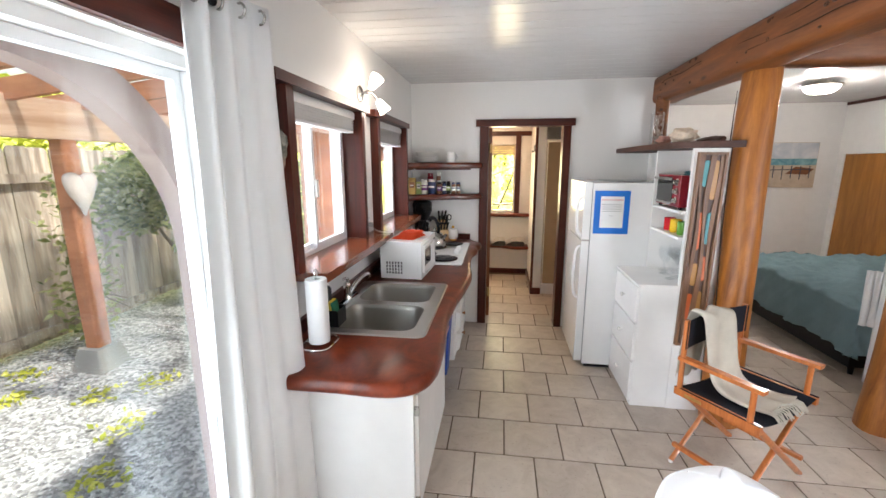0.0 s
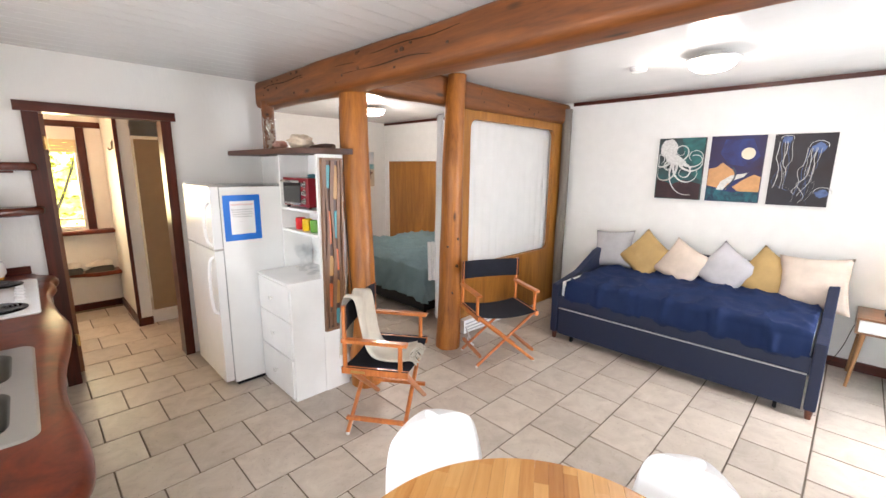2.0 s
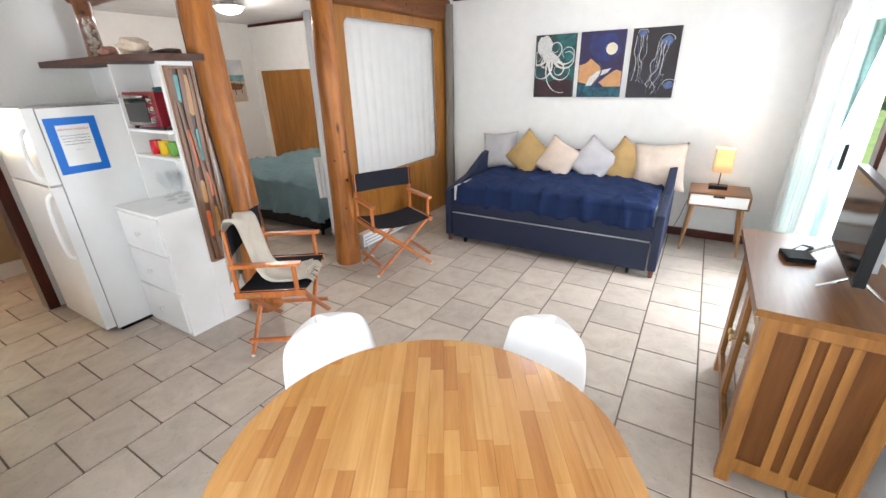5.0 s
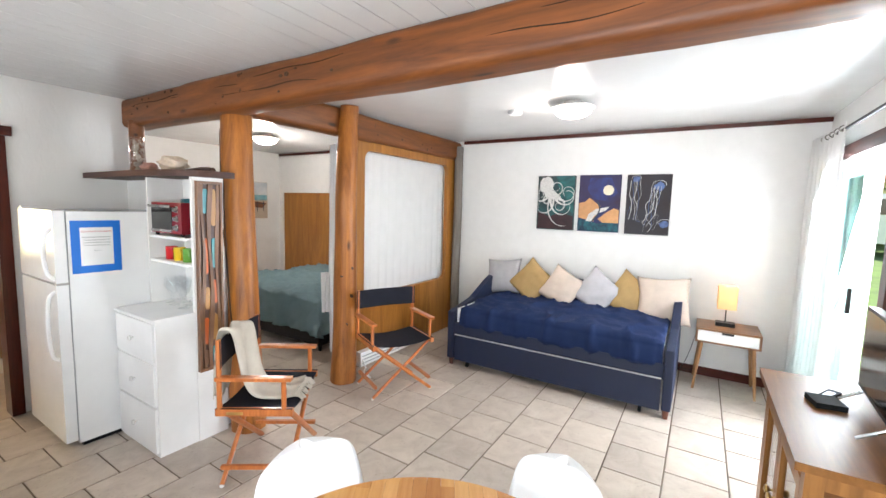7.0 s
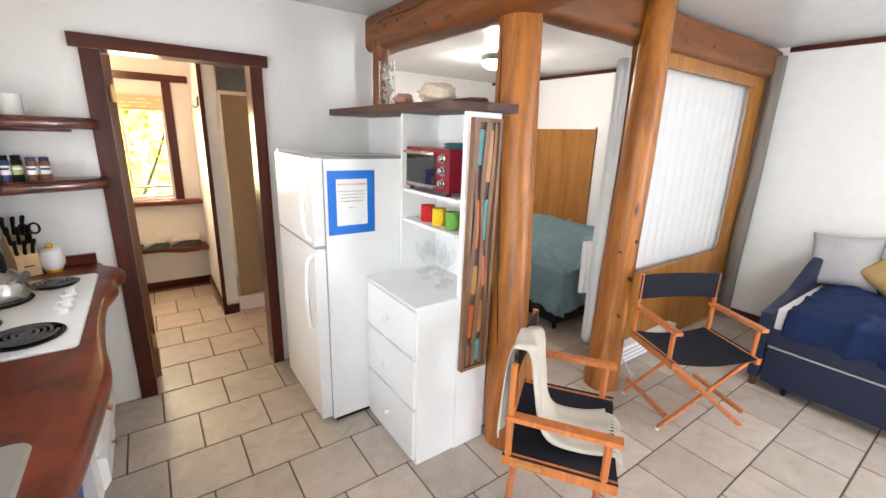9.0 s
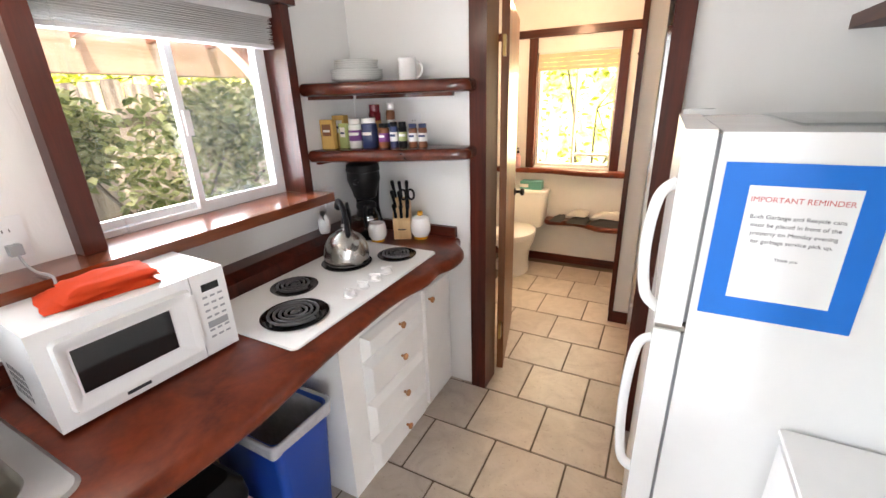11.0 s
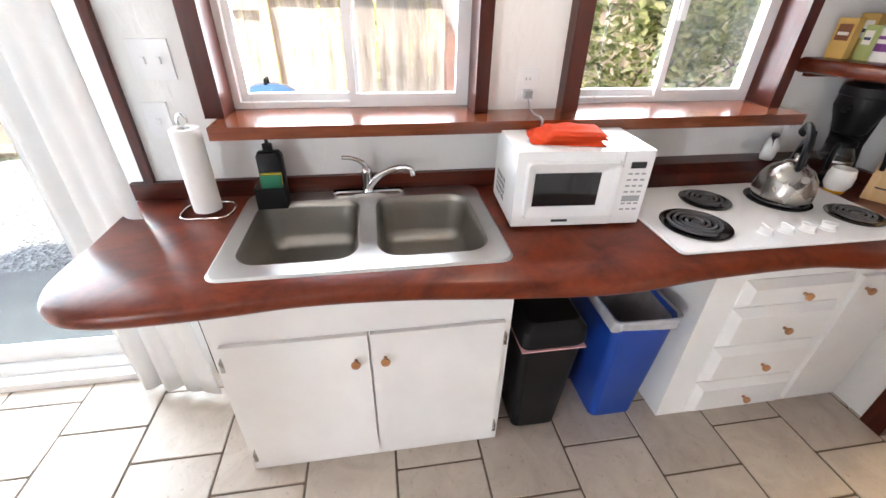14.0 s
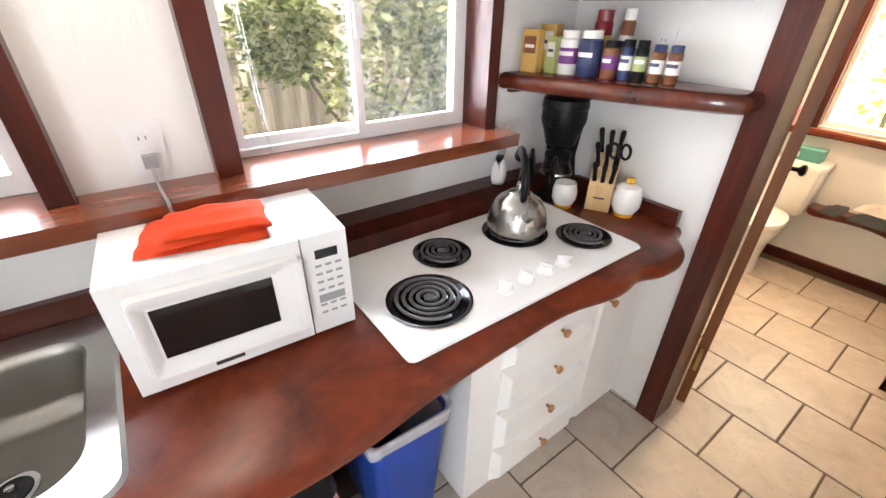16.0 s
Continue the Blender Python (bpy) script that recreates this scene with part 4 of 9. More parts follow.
def kitchen_window(name, y0, y1, z0, z1, blind_low):
    w = thing(name, pose(0, 0, 0), "white vinyl sliding window in a thick dark redwood frame", "window", kind="structure")
    for a, b in ((y0 - 0.058, y0 + 0.003), (y1 - 0.003, y1 + 0.045)):
        part("jamb", boxes(((-1.03, a, 1.205), (-0.885, b, z1 + 0.012))), RED_Z, w, "dark redwood jamb", 0.008)
    part("header", boxes(((-1.0, y0 - 0.15, z1 + 0.013), (-0.872, y1 + (0.13 if y1 < 3 else 0.075), z1 + 0.055))), RED_Y, w, "overhanging redwood header board", 0.010)
    f = 0.026
    part("window_frame", boxes(((-1.085, y0, z0 + 0.005), (-1.015, y0 + f, z1)), ((-1.085, y1 - f, z0 + 0.005), (-1.015, y1, z1)), ((-1.085, y0 + f, z0 + 0.005), (-1.015, y1 - f, z0 + f)), ((-1.085, y0 + f, z1 - f), (-1.015, y1 - f, z1))), VINYL, w, bevel=0.004)
    ym = (y0 + y1) / 2
    for x, a, b in ((-1.065, y0 + f, ym + 0.02), (-1.037, ym - 0.02, y1 - f)):
        g = 0.026
        s = part("sash", boxes(((x, a, z0 + f), (x + 0.024, a + g, z1 - f)), ((x, b - g, z0 + f), (x + 0.024, b, z1 - f)), ((x, a + g, z0 + f), (x + 0.024, b - g, z0 + f + g)), ((x, a + g, z1 - f - g), (x + 0.024, b - g, z1 - f))), VINYL, w, bevel=0.003)
        p = part("pane", boxes(((x + 0.010, a + g, z0 + f + g), (x + 0.013, b - g, z1 - f - g))), GLASS, s, "clear glass")
        p.visible_shadow = False
        if a > y0 + 0.1:
            part("insect_screen", boxes(((x - 0.034, a + g, z0 + f), (x - 0.0325, b, z1 - f))), SCREEN, w, "fine grey insect screen").visible_shadow = False
    part("latch", boxes(((-1.012, ym - 0.012, z0 + 0.30), (-0.998, ym + 0.012, z0 + 0.39))), VINYL, w, bevel=0.003)
    bl = thing("window_blind", pose(0, 0, 0), "white mini blind pulled up to the top of the window", "blind", "kitchen blinds")
    part("head_rail", boxes(((-0.995, y0 + 0.006, z1 - 0.035), (-0.93, y1 - 0.006, z1 + 0.004))), BLIND, bl, bevel=0.004)
    nn = 15
    for k in range(nn):
        z = blind_low + 0.018 + k * (z1 - 0.05 - blind_low) / nn
        part("slat", boxes(((-0.99, y0 + 0.012, z), (-0.938, y1 - 0.012, z + 0.0022))), BLIND, bl, m=pose(0, 0, 0, 0, 0, 0) @ Matrix.Translation((0.004 * math.sin(k * 2.1), 0.003 * math.sin(k * 3.3), 0)))
    part("bottom_rail", boxes(((-0.99, y0 + 0.012, blind_low), (-0.938, y1 - 0.012, blind_low + 0.014))), BLIND, bl, bevel=0.003)
    bm = bmesh.new()
    tube(bm, [(-0.935, y0 + 0.06, z1 - 0.03), (-0.932, y0 + 0.075, 1.55), (-0.93, y0 + 0.09, 1.215)], 0.004, 8)
    part("wand", bm, CLEAR, bl, "clear plastic tilt wand", smooth=True)


kitchen_window("window_1", W1[0], W1[1], 1.2, W1[3], 1.855)
kitchen_window("window_2", W2[0], W2[1], 1.2, W2[3], 1.818)

# sconce between the windows
sc = thing("wall_sconce", pose(XW, 2.70, 2.105), "brushed nickel wall light with two lit glass shades", "wall lamp")
bm = bmesh.new()
lathe(bm, [(0.05, 0), (0.05, 0.012), (0.035, 0.02)], 24, m=pose(0, 0, 0, 0, 90, 0))
part("back_plate", bm, STEEL, sc, smooth=True)
for dy, dz in ((-0.075, 0.03), (0.085, -0.05)):
    bm = bmesh.new()
    tube(bm, smooth_line([(0.015, 0, 0), (0.07, dy * 0.4, 0.01), (0.10, dy * 0.9, dz * 0.6)]), 0.008, 8)
    arm = part("arm", bm, STEEL, sc, smooth=True)
    bm = bmesh.new()
    tilt = Vector((0.55, dy * 4, 0.6 if dz > 0 else -0.9)).normalized()
    q = Vector((0, 0, 1)).rotation_difference(tilt).to_matrix().to_4x4()
    lathe(bm, [(0.016, 0), (0.022, 0.012), (0.038, 0.07), (0.040, 0.085)], 20, m=Matrix.Translation((0.10, dy * 0.9, dz * 0.6)) @ q)
    part("shade", bm, BULBGLASS, arm, "frosted glass shade, lit", smooth=True)

# wall plates
def plate(name, m, w, h, label, outlet=True):
    p = thing(name, m, label, "outlet" if outlet else "light switch")
    part("cover", boxes(((0, -w / 2, -h / 2), (0.006, w / 2, h / 2))), VINYL, p, bevel=0.003)
    if outlet:
        for dz in (-0.02, 0.02):
            s = part("socket", boxes(((0.006, -0.016, dz - 0.014), (0.0085, 0.016, dz + 0.014))), VINYL, p, bevel=0.004)
            part("slots", boxes(((0.0085, -0.008, dz - 0.002), (0.0089, -0.006, dz + 0.007)), ((0.0085, 0.006, dz - 0.002), (0.0089, 0.008, dz + 0.007))), INK, s)
    else:
        for dy in ([-0.023, 0.023] if w > 0.1 else [0]):
            part("toggle", boxes(((0.006, dy - 0.005, -0.012), (0.016, dy + 0.005, 0.008))), VINYL, p, bevel=0.002)
    return p


plate("wall_outlet", pose(XW, 2.777, 1.29), 0.078, 0.118, "white wall outlet with a grey plug in it")
plate("wall_outlet", pose(XW, 3.99, 1.13), 0.075, 0.118, "white wall outlet beside the coffee maker")
plate("wall_outlet", pose(-0.567, YF, 1.477, 0, 0, -90), 0.075, 0.118, "white wall outlet above the spice shelf")
plate("light_switch", pose(XW, 1.537, 1.378), 0.118, 0.118, "white double light switch", False)
plate("light_switch", pose(XW, 1.50, 1.19), 0.075, 0.118, "white single light switch", False)
plug = thing("power_cord", pose(XW, 2.777, 1.262), "grey plug and cord of the microwave", "cable")
part("plug", boxes(((0.009, -0.014, -0.014), (0.035, 0.014, 0.014))), GREYPLASTIC, plug, bevel=0.005)
bm = bmesh.new()
tube(bm, smooth_line([(0.03, 0, -0.01), (0.055, 0.0, -0.035), (0.10, 0.002, -0.05), (0.172, 0.005, -0.05), (0.180, 0.006, -0.08), (0.178, 0.006, -0.25), (0.16, 0.0, -0.32)]), 0.0035, 8)
part("cord", bm, GREYPLASTIC, plug, smooth=True)

# conch shell hung on the wall
bm = bmesh.new()
prof = [(0.002, -0.13), (0.018, -0.09), (0.032, -0.05), (0.036, -0.045), (0.045, -0.01), (0.050, 0.0), (0.062, 0.035), (0.066, 0.045), (0.060, 0.075), (0.045, 0.10), (0.02, 0.12)]
lathe(bm, prof, 18)
for v in bm.verts:
    a = math.atan2(v.co.y, v.co.x)
    v.co.x *= 1 + 0.18 * math.sin(a * 5 + v.co.z * 60)
    v.co.y *= 1.25 if v.co.y > 0 else 0.9
SHELL = wood("shell_brown", (0.10, 0.07, 0.06), (0.42, 0.30, 0.22), "z", 0.4, ring=30, stretch=0.3)
nt = SHELL.node_tree
tint = ramp(nt, [(0.40, (1.0, 0.86, 0.80)), (0.52, (0.42, 0.62, 0.66)), (0.9, (0.30, 0.50, 0.55))])
zc = nt.nodes.new("ShaderNodeSeparateXYZ")
nt.links.new(coords(nt, kind="Generated"), zc.inputs[0])
nt.links.new(zc.outputs[2], tint.inputs[0])
mul = nt.nodes.new("ShaderNodeMix")
mul.data_type, mul.blend_type = "RGBA", "MULTIPLY"
mul.inputs["Factor"].default_value = 1.0
nt.links.new(nt.nodes["Principled BSDF"].inputs["Base Color"].links[0].from_socket, mul.inputs[6])
nt.links.new(tint.outputs[0], mul.inputs[7])
nt.links.new(mul.outputs[2], nt.nodes["Principled BSDF"].inputs["Base Color"])
piece("conch_shell", bm, SHELL, "brown and blue-grey conch shell hung on the wall", "shell", smooth=True, m=pose(XW + 0.045, 1.557, 1.700, 10, 0, 0) @ Matrix.Diagonal((0.75, 0.95, 0.92, 1)))

# ---- corner shelves ----
def corner_shelf(z, label):
    o = smooth_line([(-0.935, 3.88), (-0.75, 3.925), (-0.52, 4.01), (-0.33, 4.085), (-0.235, 4.14), (-0.215, 4.19), (-0.22, 4.264)], 4) + [(-0.935, 4.264)]
    bm = bmesh.new()
    loft(bm, [[(x, y, z + h) for x, y in inset(o, d)] for h, d in ((0, 0.016), (0.007, 0.004), (0.02, 0), (0.038, 0), (0.05, 0.006), (0.056, 0.018))])
    ob = thing("wall_shelf", pose(0, 0, 0), label, "shelf", group="corner shelves")
    part("board", bm, SHELFRED, ob, smooth=True)
    part("support_strip", boxes(((-0.90, YF - 0.03, z - 0.016), (-0.34, YF - 0.004, z + 0.004))), SHELFRED, ob, "thin redwood strip under the board", 0.004)
    part("support_strip", boxes(((XW + 0.002, 3.93, z - 0.016), (XW + 0.026, YF - 0.035, z + 0.004))), SHELFRED, ob, "thin redwood strip under the board", 0.004)
    return ob


corner_shelf(1.628, "thick dark redwood corner shelf with plates")
corner_shelf(1.330, "thick dark redwood corner shelf with spices")

for k in range(9):
    r = 0.105 if k < 5 else 0.088
    bm = bmesh.new()
    lathe(bm, [(r * 0.55, 0), (r * 0.62, 0.003), (r * 0.98, 0.014), (r, 0.017), (r * 0.96, 0.018), (r * 0.6, 0.007), (0.01, 0.006)], 32)
    piece("plate", bm, CERAMIC, "white dinner plate in a stack on the shelf" if k < 5 else "small white plate in a stack on the shelf", "plate", group="stacked plates", smooth=True, m=pose(-0.76 + 0.002 * (k % 3), 4.085, 1.6845 + 0.0092 * k + (0.004 if k > 4 else 0)) @ Matrix.Diagonal((1.15, 1.15, 1, 1)))


def mug(m, mat, label, r=0.042, h=0.095, group="mugs"):
    ob = thing("mug", m, label, "mug", group)
    bm = bmesh.new()
    lathe(bm, [(r * 0.9, 0), (r, 0.006), (r, h), (r - 0.004, h + 0.001), (r - 0.005, 0.01), (0.005, 0.008)], 24)
    part("cup", bm, mat, ob, smooth=True)
    bm = bmesh.new()
    tube(bm, [(r - 0.002 + 0.028 * math.sin(a), 0, h * 0.5 - 0.032 * math.cos(a)) for a in [math.pi * k / 10 for k in range(11)]], 0.0055, 8)
    part("handle", bm, mat, ob, smooth=True)
    return ob


mug(pose(-0.53, 4.165, 1.6845, 0, 0, 20), CERAMIC, "plain white mug on the upper shelf")


def jar(x, y, r, h, body, cap, label, band=None, z=1.3865, square=False):
    ob = thing("spice_jar" if not square else "spice_box", pose(x, y, z, 0, 0, (x * 371) % 40 - 20), label, "spice jar" if not square else "box")
    bm = bmesh.new()
    if square:
        box(bm, (-r, -r * 0.6, 0), (r, r * 0.6, h))
        part("carton", bm, body, ob, bevel=0.002)
    else:
        lathe(bm, [(r * 0.95, 0), (r, 0.003), (r, h * 0.80), (r * 0.82, h * 0.84)], 20)
        part("container", bm, body, ob, smooth=True)
        bm = bmesh.new()
        lathe(bm, [(r * 0.86, h * 0.84), (r * 0.88, h), (r * 0.8, h + 0.002)], 20)
        part("cap", bm, cap, ob, smooth=True)
    if band:
        bm = bmesh.new()
        if square:
            box(bm, (-r * 0.7, -r * 0.6 - 0.001, h * 0.45), (r * 0.7, -r * 0.6, h * 0.85))
        else:
            lathe(bm, [(r + 0.0006, h * 0.25), (r + 0.0006, h * 0.62)], 20, cap0=False, cap1=False)
        part("label_band", bm, band, ob)
    bm = bmesh.new()
    if square:
        box(bm, (-r * 0.55, -r * 0.6 - 0.0018, h * 0.58), (r * 0.55, -r * 0.6 - 0.0012, h * 0.66))
    else:
        for u0, u1, a0, a1 in ((0.44, 0.54, -150, -40),):
            rr = r + 0.0011
            loft(bm, [[(rr * math.cos(radians(a0 + (a1 - a0) * q / 8)), rr * math.sin(radians(a0 + (a1 - a0) * q / 8)), h * u) for q in range(9)] for u in (u0, u1)], False, False, False)
    part("print", bm, NAVYLABEL if band is CERAMIC else CERAMIC, ob, "printed lines on the label")
    return ob


jar(-0.885, 3.985, 0.033, 0.135, AMBER, AMBER, "orange and brown spice carton", SPICE, square=True)
jar(-0.905, 4.10, 0.034, 0.15, AMBER, AMBER, "yellow baking carton with a white label", CERAMIC, square=True)
jar(-0.825, 4.03, 0.024, 0.115, LIME, LIME, "small lime-green sachet box", CERAMIC, square=True)
jar(-0.778, 4.055, 0.034, 0.135, CERAMIC, CERAMIC, "white canister with a purple label", PURPLE)
jar(-0.705, 4.07, 0.038, 0.137, NAVYLABEL, CERAMIC, "navy-blue salt canister with a white cap", NAVYLABEL)
jar(-0.735, 4.165, 0.030, 0.195, RED, RED, "tall red-capped sauce bottle", AMBER)
jar(-0.632, 4.085, 0.026, 0.11, SPICE, BLACK, "dark bottle with a purple label", PURPLE)
jar(-0.655, 4.185, 0.022, 0.20, SPICE, CERAMIC, "tall dark vinegar bottle with a white cap", CERAMIC)
jar(-0.588, 4.105, 0.020, 0.115, NAVYLABEL, BLACK, "small blue spice jar", CERAMIC)
jar(-0.548, 4.12, 0.020, 0.115, BLACK, BLACK, "small dark spice jar", LIME)
jar(-0.500, 4.135, 0.021, 0.105, SPICE, NAVYLABEL, "brown spice jar with a blue cap", CERAMIC)
jar(-0.455, 4.15, 0.021, 0.105, SPICE, NAVYLABEL, "brown spice jar with a blue cap", CERAMIC)

# coffee maker
cm = thing("coffee_maker", pose(-0.815, 4.135, 0.9105, 0, 0, -58), "black drip coffee maker with a glass jug", "coffee maker")
bm = bmesh.new()
loft(bm, [[(x, y, z) for x, y in rounded(0.22 - d, 0.18 - d, 0.07, 6, 0.015, 0)] for z, d in ((0, 0.01), (0.006, 0), (0.024, 0), (0.032, 0.02))])
part("base_plate", bm, BLACK, cm, smooth=True)
bm = bmesh.new()
loft(bm, [[(x, y, z) for x, y in rounded(w, d, 0.02, 4, -0.062, 0)] for z, w, d in ((0.03, 0.05, 0.15), (0.15, 0.045, 0.12), (0.25, 0.06, 0.14), (0.36, 0.08, 0.15), (0.395, 0.06, 0.12))])
part("tower", bm, BLACK, cm, smooth=True)
bm = bmesh.new()
lathe(bm, [(0.042, 0.205), (0.058, 0.215), (0.066, 0.25), (0.082, 0.295), (0.086, 0.31), (0.084, 0.35), (0.088, 0.355), (0.084, 0.385), (0.06, 0.402), (0.01, 0.407)], 28, (0.03, 0, 0))
head = part("filter_head", bm, BLACK, cm, "black funnel-shaped filter head", smooth=True)
bm = bmesh.new()
tube(bm, [(0.10, -0.02, 0.318), (0.135, -0.03, 0.312), (0.14, -0.032, 0.30)], 0.010, 8)
part("latch", bm, BLACK, head, smooth=True)
bm = bmesh.new()
lathe(bm, [(0.050, 0.034), (0.064, 0.042), (0.070, 0.075), (0.066, 0.11), (0.052, 0.145), (0.046, 0.16), (0.050, 0.172), (0.047, 0.172), (0.043, 0.16), (0.062, 0.11), (0.066, 0.075), (0.060, 0.045), (0.01, 0.038)], 28, (0.035, 0, 0), cap0=False, cap1=False)
jug = part("jug", bm, CLEAR, cm, "clear glass jug", smooth=True)
bm = bmesh.new()
lathe(bm, [(0.053, 0.160), (0.053, 0.178), (0.046, 0.186), (0.012, 0.192)], 24, (0.035, 0, 0))
part("jug_lid", bm, BLACK, jug, "black jug lid", smooth=True)
bm = bmesh.new()
tube(bm, smooth_line([(0.085, 0, 0.17), (0.125, 0, 0.165), (0.135, 0, 0.12), (0.105, 0, 0.075)]), 0.010, 8)
part("handle", bm, BLACK, jug, smooth=True)
bm = bmesh.new()
lathe(bm, [(0.0665, 0.108), (0.068, 0.100)], 28, (0.035, 0, 0), cap0=False, cap1=False)
part("band", bm, STEEL, jug, "steel band", smooth=True)

kb = thing("knife_block", pose(-0.615, 4.17, 0.9105, 0, 0, -62), "pale wooden knife block with black-handled knives and scissors", "knife block")
bm = bmesh.new()
prism(bm, [(-0.07, 0), (0.06, 0), (0.06, 0.10), (-0.02, 0.21), (-0.07, 0.17)], -0.045, 0.045, Matrix(((1, 0, 0, 0), (0, 0, 1, 0), (0, 1, 0, 0), (0, 0, 0, 1))))
part("block", bm, BLOCKWOOD, kb, bevel=0.003)
part("badge", boxes(((0.0602, -0.02, 0.05), (0.061, 0.02, 0.056))), INK, kb)
for r in range(3):
    for c in range(3):
        L = 0.115 - 0.022 * (r == 0)
        p = Vector((0.040 - r * 0.034, -0.028 + c * 0.028, 0.10 + r * 0.045))
        bm = bmesh.new()
        loft(bm, [[(x + dx, y, z) for x, y in rounded(w, 0.019 - d, 0.006, 3)] for z, w, d, dx in ((0, 0.013, 0.004, 0), (0.02, 0.015, 0.002, 0), (L * 0.55, 0.013, 0.004, -0.002), (L - 0.008, 0.017, 0, 0.002), (L, 0.012, 0.004, 0.003))])
        part("knife_handle", bm, BLACK, kb, "black knife handle", m=Matrix.Translation(p) @ pose(0, 0, 0, (c - 1) * -5 + (r * 7) % 4, 14 + (c * 5) % 7, 0), smooth=True)
bm = bmesh.new()
for s in (-1, 1):
    tube(bm, [(0.045 + 0.012 * math.cos(a), 0.036 + s * 0.020 + 0.016 * math.cos(a), 0.235 + 0.026 * math.sin(a)) for a in [k * math.pi / 7 for k in range(15)]], 0.0055, 6)
tube(bm, [(0.03, 0.036, 0.16), (0.04, 0.036, 0.215)], 0.008, 6)
part("scissor_handles", bm, BLACK, kb, "black scissor handles", smooth=True)

cup = thing("cup", pose(-0.695, 4.05, 0.9105), "white stoneware cup with a yellow foot", "cup")
bm = bmesh.new()
lathe(bm, [(0.035, 0.012), (0.047, 0.035), (0.047, 0.07), (0.040, 0.098), (0.036, 0.098), (0.042, 0.07), (0.03, 0.02), (0.004, 0.018)], 24)
part("bowl", bm, CERAMIC, cup, smooth=True)
bm = bmesh.new()
lathe(bm, [(0.033, 0), (0.035, 0.0125)], 24)
part("foot", bm, YELLOW, cup, "yellow glazed foot", smooth=True)
sj = thing("sugar_jar", pose(-0.508, 4.175, 0.9105), "white lidded stoneware jar with yellow foot and knob", "jar")
bm = bmesh.new()
lathe(bm, [(0.037, 0.014), (0.052, 0.04), (0.052, 0.075), (0.044, 0.105), (0.043, 0.108)], 24)
part("bowl", bm, CERAMIC, sj, smooth=True)
bm = bmesh.new()
lathe(bm, [(0.035, 0), (0.037, 0.0145)], 24)
part("foot", bm, YELLOW, sj, "yellow glazed foot", smooth=True)
bm = bmesh.new()
lathe(bm, [(0.046, 0.108), (0.045, 0.114), (0.03, 0.122), (0.012, 0.125)], 24)
lid = part("lid", bm, CERAMIC, sj, smooth=True)
bm = bmesh.new()
lathe(bm, [(0.012, 0.124), (0.017, 0.135), (0.012, 0.146), (0.003, 0.148)], 16)
part("finial", bm, YELLOW, lid, "yellow knob", smooth=True)

pc = thing("creamer_pack", pose(-0.872, 3.86, 0.996, 0, 0, -50), "crumpled white and purple packet on the ledge", "packet")
bm = bmesh.new()
loft(bm, [[(x * (1 + 0.1 * noise.noise((x * 40, y * 40, z * 30))), y, z) for x, y in rounded(0.095 - d, 0.055 - d, 0.02, 4)] for z, d in ((0, 0.01), (0.02, 0), (0.06, 0), (0.085, 0.02), (0.10, 0.045))])
part("pouch", bm, PAPER, pc, smooth="all")
part("print", boxes(((-0.03, -0.0292, 0.025), (0.025, -0.0275, 0.055))), PURPLE, pc)
cf = thing("coffee_pouch", pose(-0.80, 3.93, 0.995, -8, 8, -50), "small black coffee pouch leaning against the wall", "packet")
bm = bmesh.new()
loft(bm, [[(x, y, z) for x, y in rounded(0.085, d, 0.004, 3)] for z, d in ((0, 0.05), (0.08, 0.045), (0.13, 0.012))])
part("pouch", bm, BLACK, cf, smooth=True)
part("print", boxes(((-0.028, -0.0262, 0.03), (0.028, -0.0248, 0.06))), GREYPLASTIC, cf)


# ---- doorway to the bathroom ----
dw = thing("door_1", pose(0, 0, 0), "dark redwood door frame with an open wooden door", "door", kind="structure")
part("jamb", boxes(((-0.255, YF - 0.022, 0), (-0.171, YF + 0.13, 2.025))), RED_Z, dw, bevel=0.006)
part("jamb", boxes(((0.541, YF - 0.022, 0), (0.612, YF + 0.13, 2.025))), RED_Z, dw, bevel=0.006)
part("header", boxes(((-0.292, YF - 0.035, 2.026), (0.645, YF + 0.13, 2.092))), RED_X, dw, bevel=0.010)
DOORWOOD = wood("door_wood", (0.10, 0.028, 0.008), (0.26, 0.090, 0.025), "z", 0.45, ring=6, stretch=10, coat=0.1)
HINGE = pose(-0.176, YF + 0.183, 0, 0, 0, 13.5)
leaf = part("door_leaf", boxes(((0, 0, 0.012), (0.038, 0.64, 2.03))), DOORWOOD, dw, "varnished wooden door leaf, open", 0.004, m=HINGE)
for hz in (0.25, 1.78):
    part("hinge", boxes(((0.012, -0.05, hz), (0.026, -0.001, hz + 0.09))), BRASS, leaf, "brass hinge", 0.003)
bm = bmesh.new()
lathe(bm, [(0.026, 0), (0.024, 0.008), (0.010, 0.012), (0.010, 0.035), (0.024, 0.045), (0.026, 0.058), (0.015, 0.066)], 18, m=pose(0.038, 0.575, 1.0, 0, 90, 0))
part("doorknob", bm, BLACK, leaf, "black door knob", smooth=True)

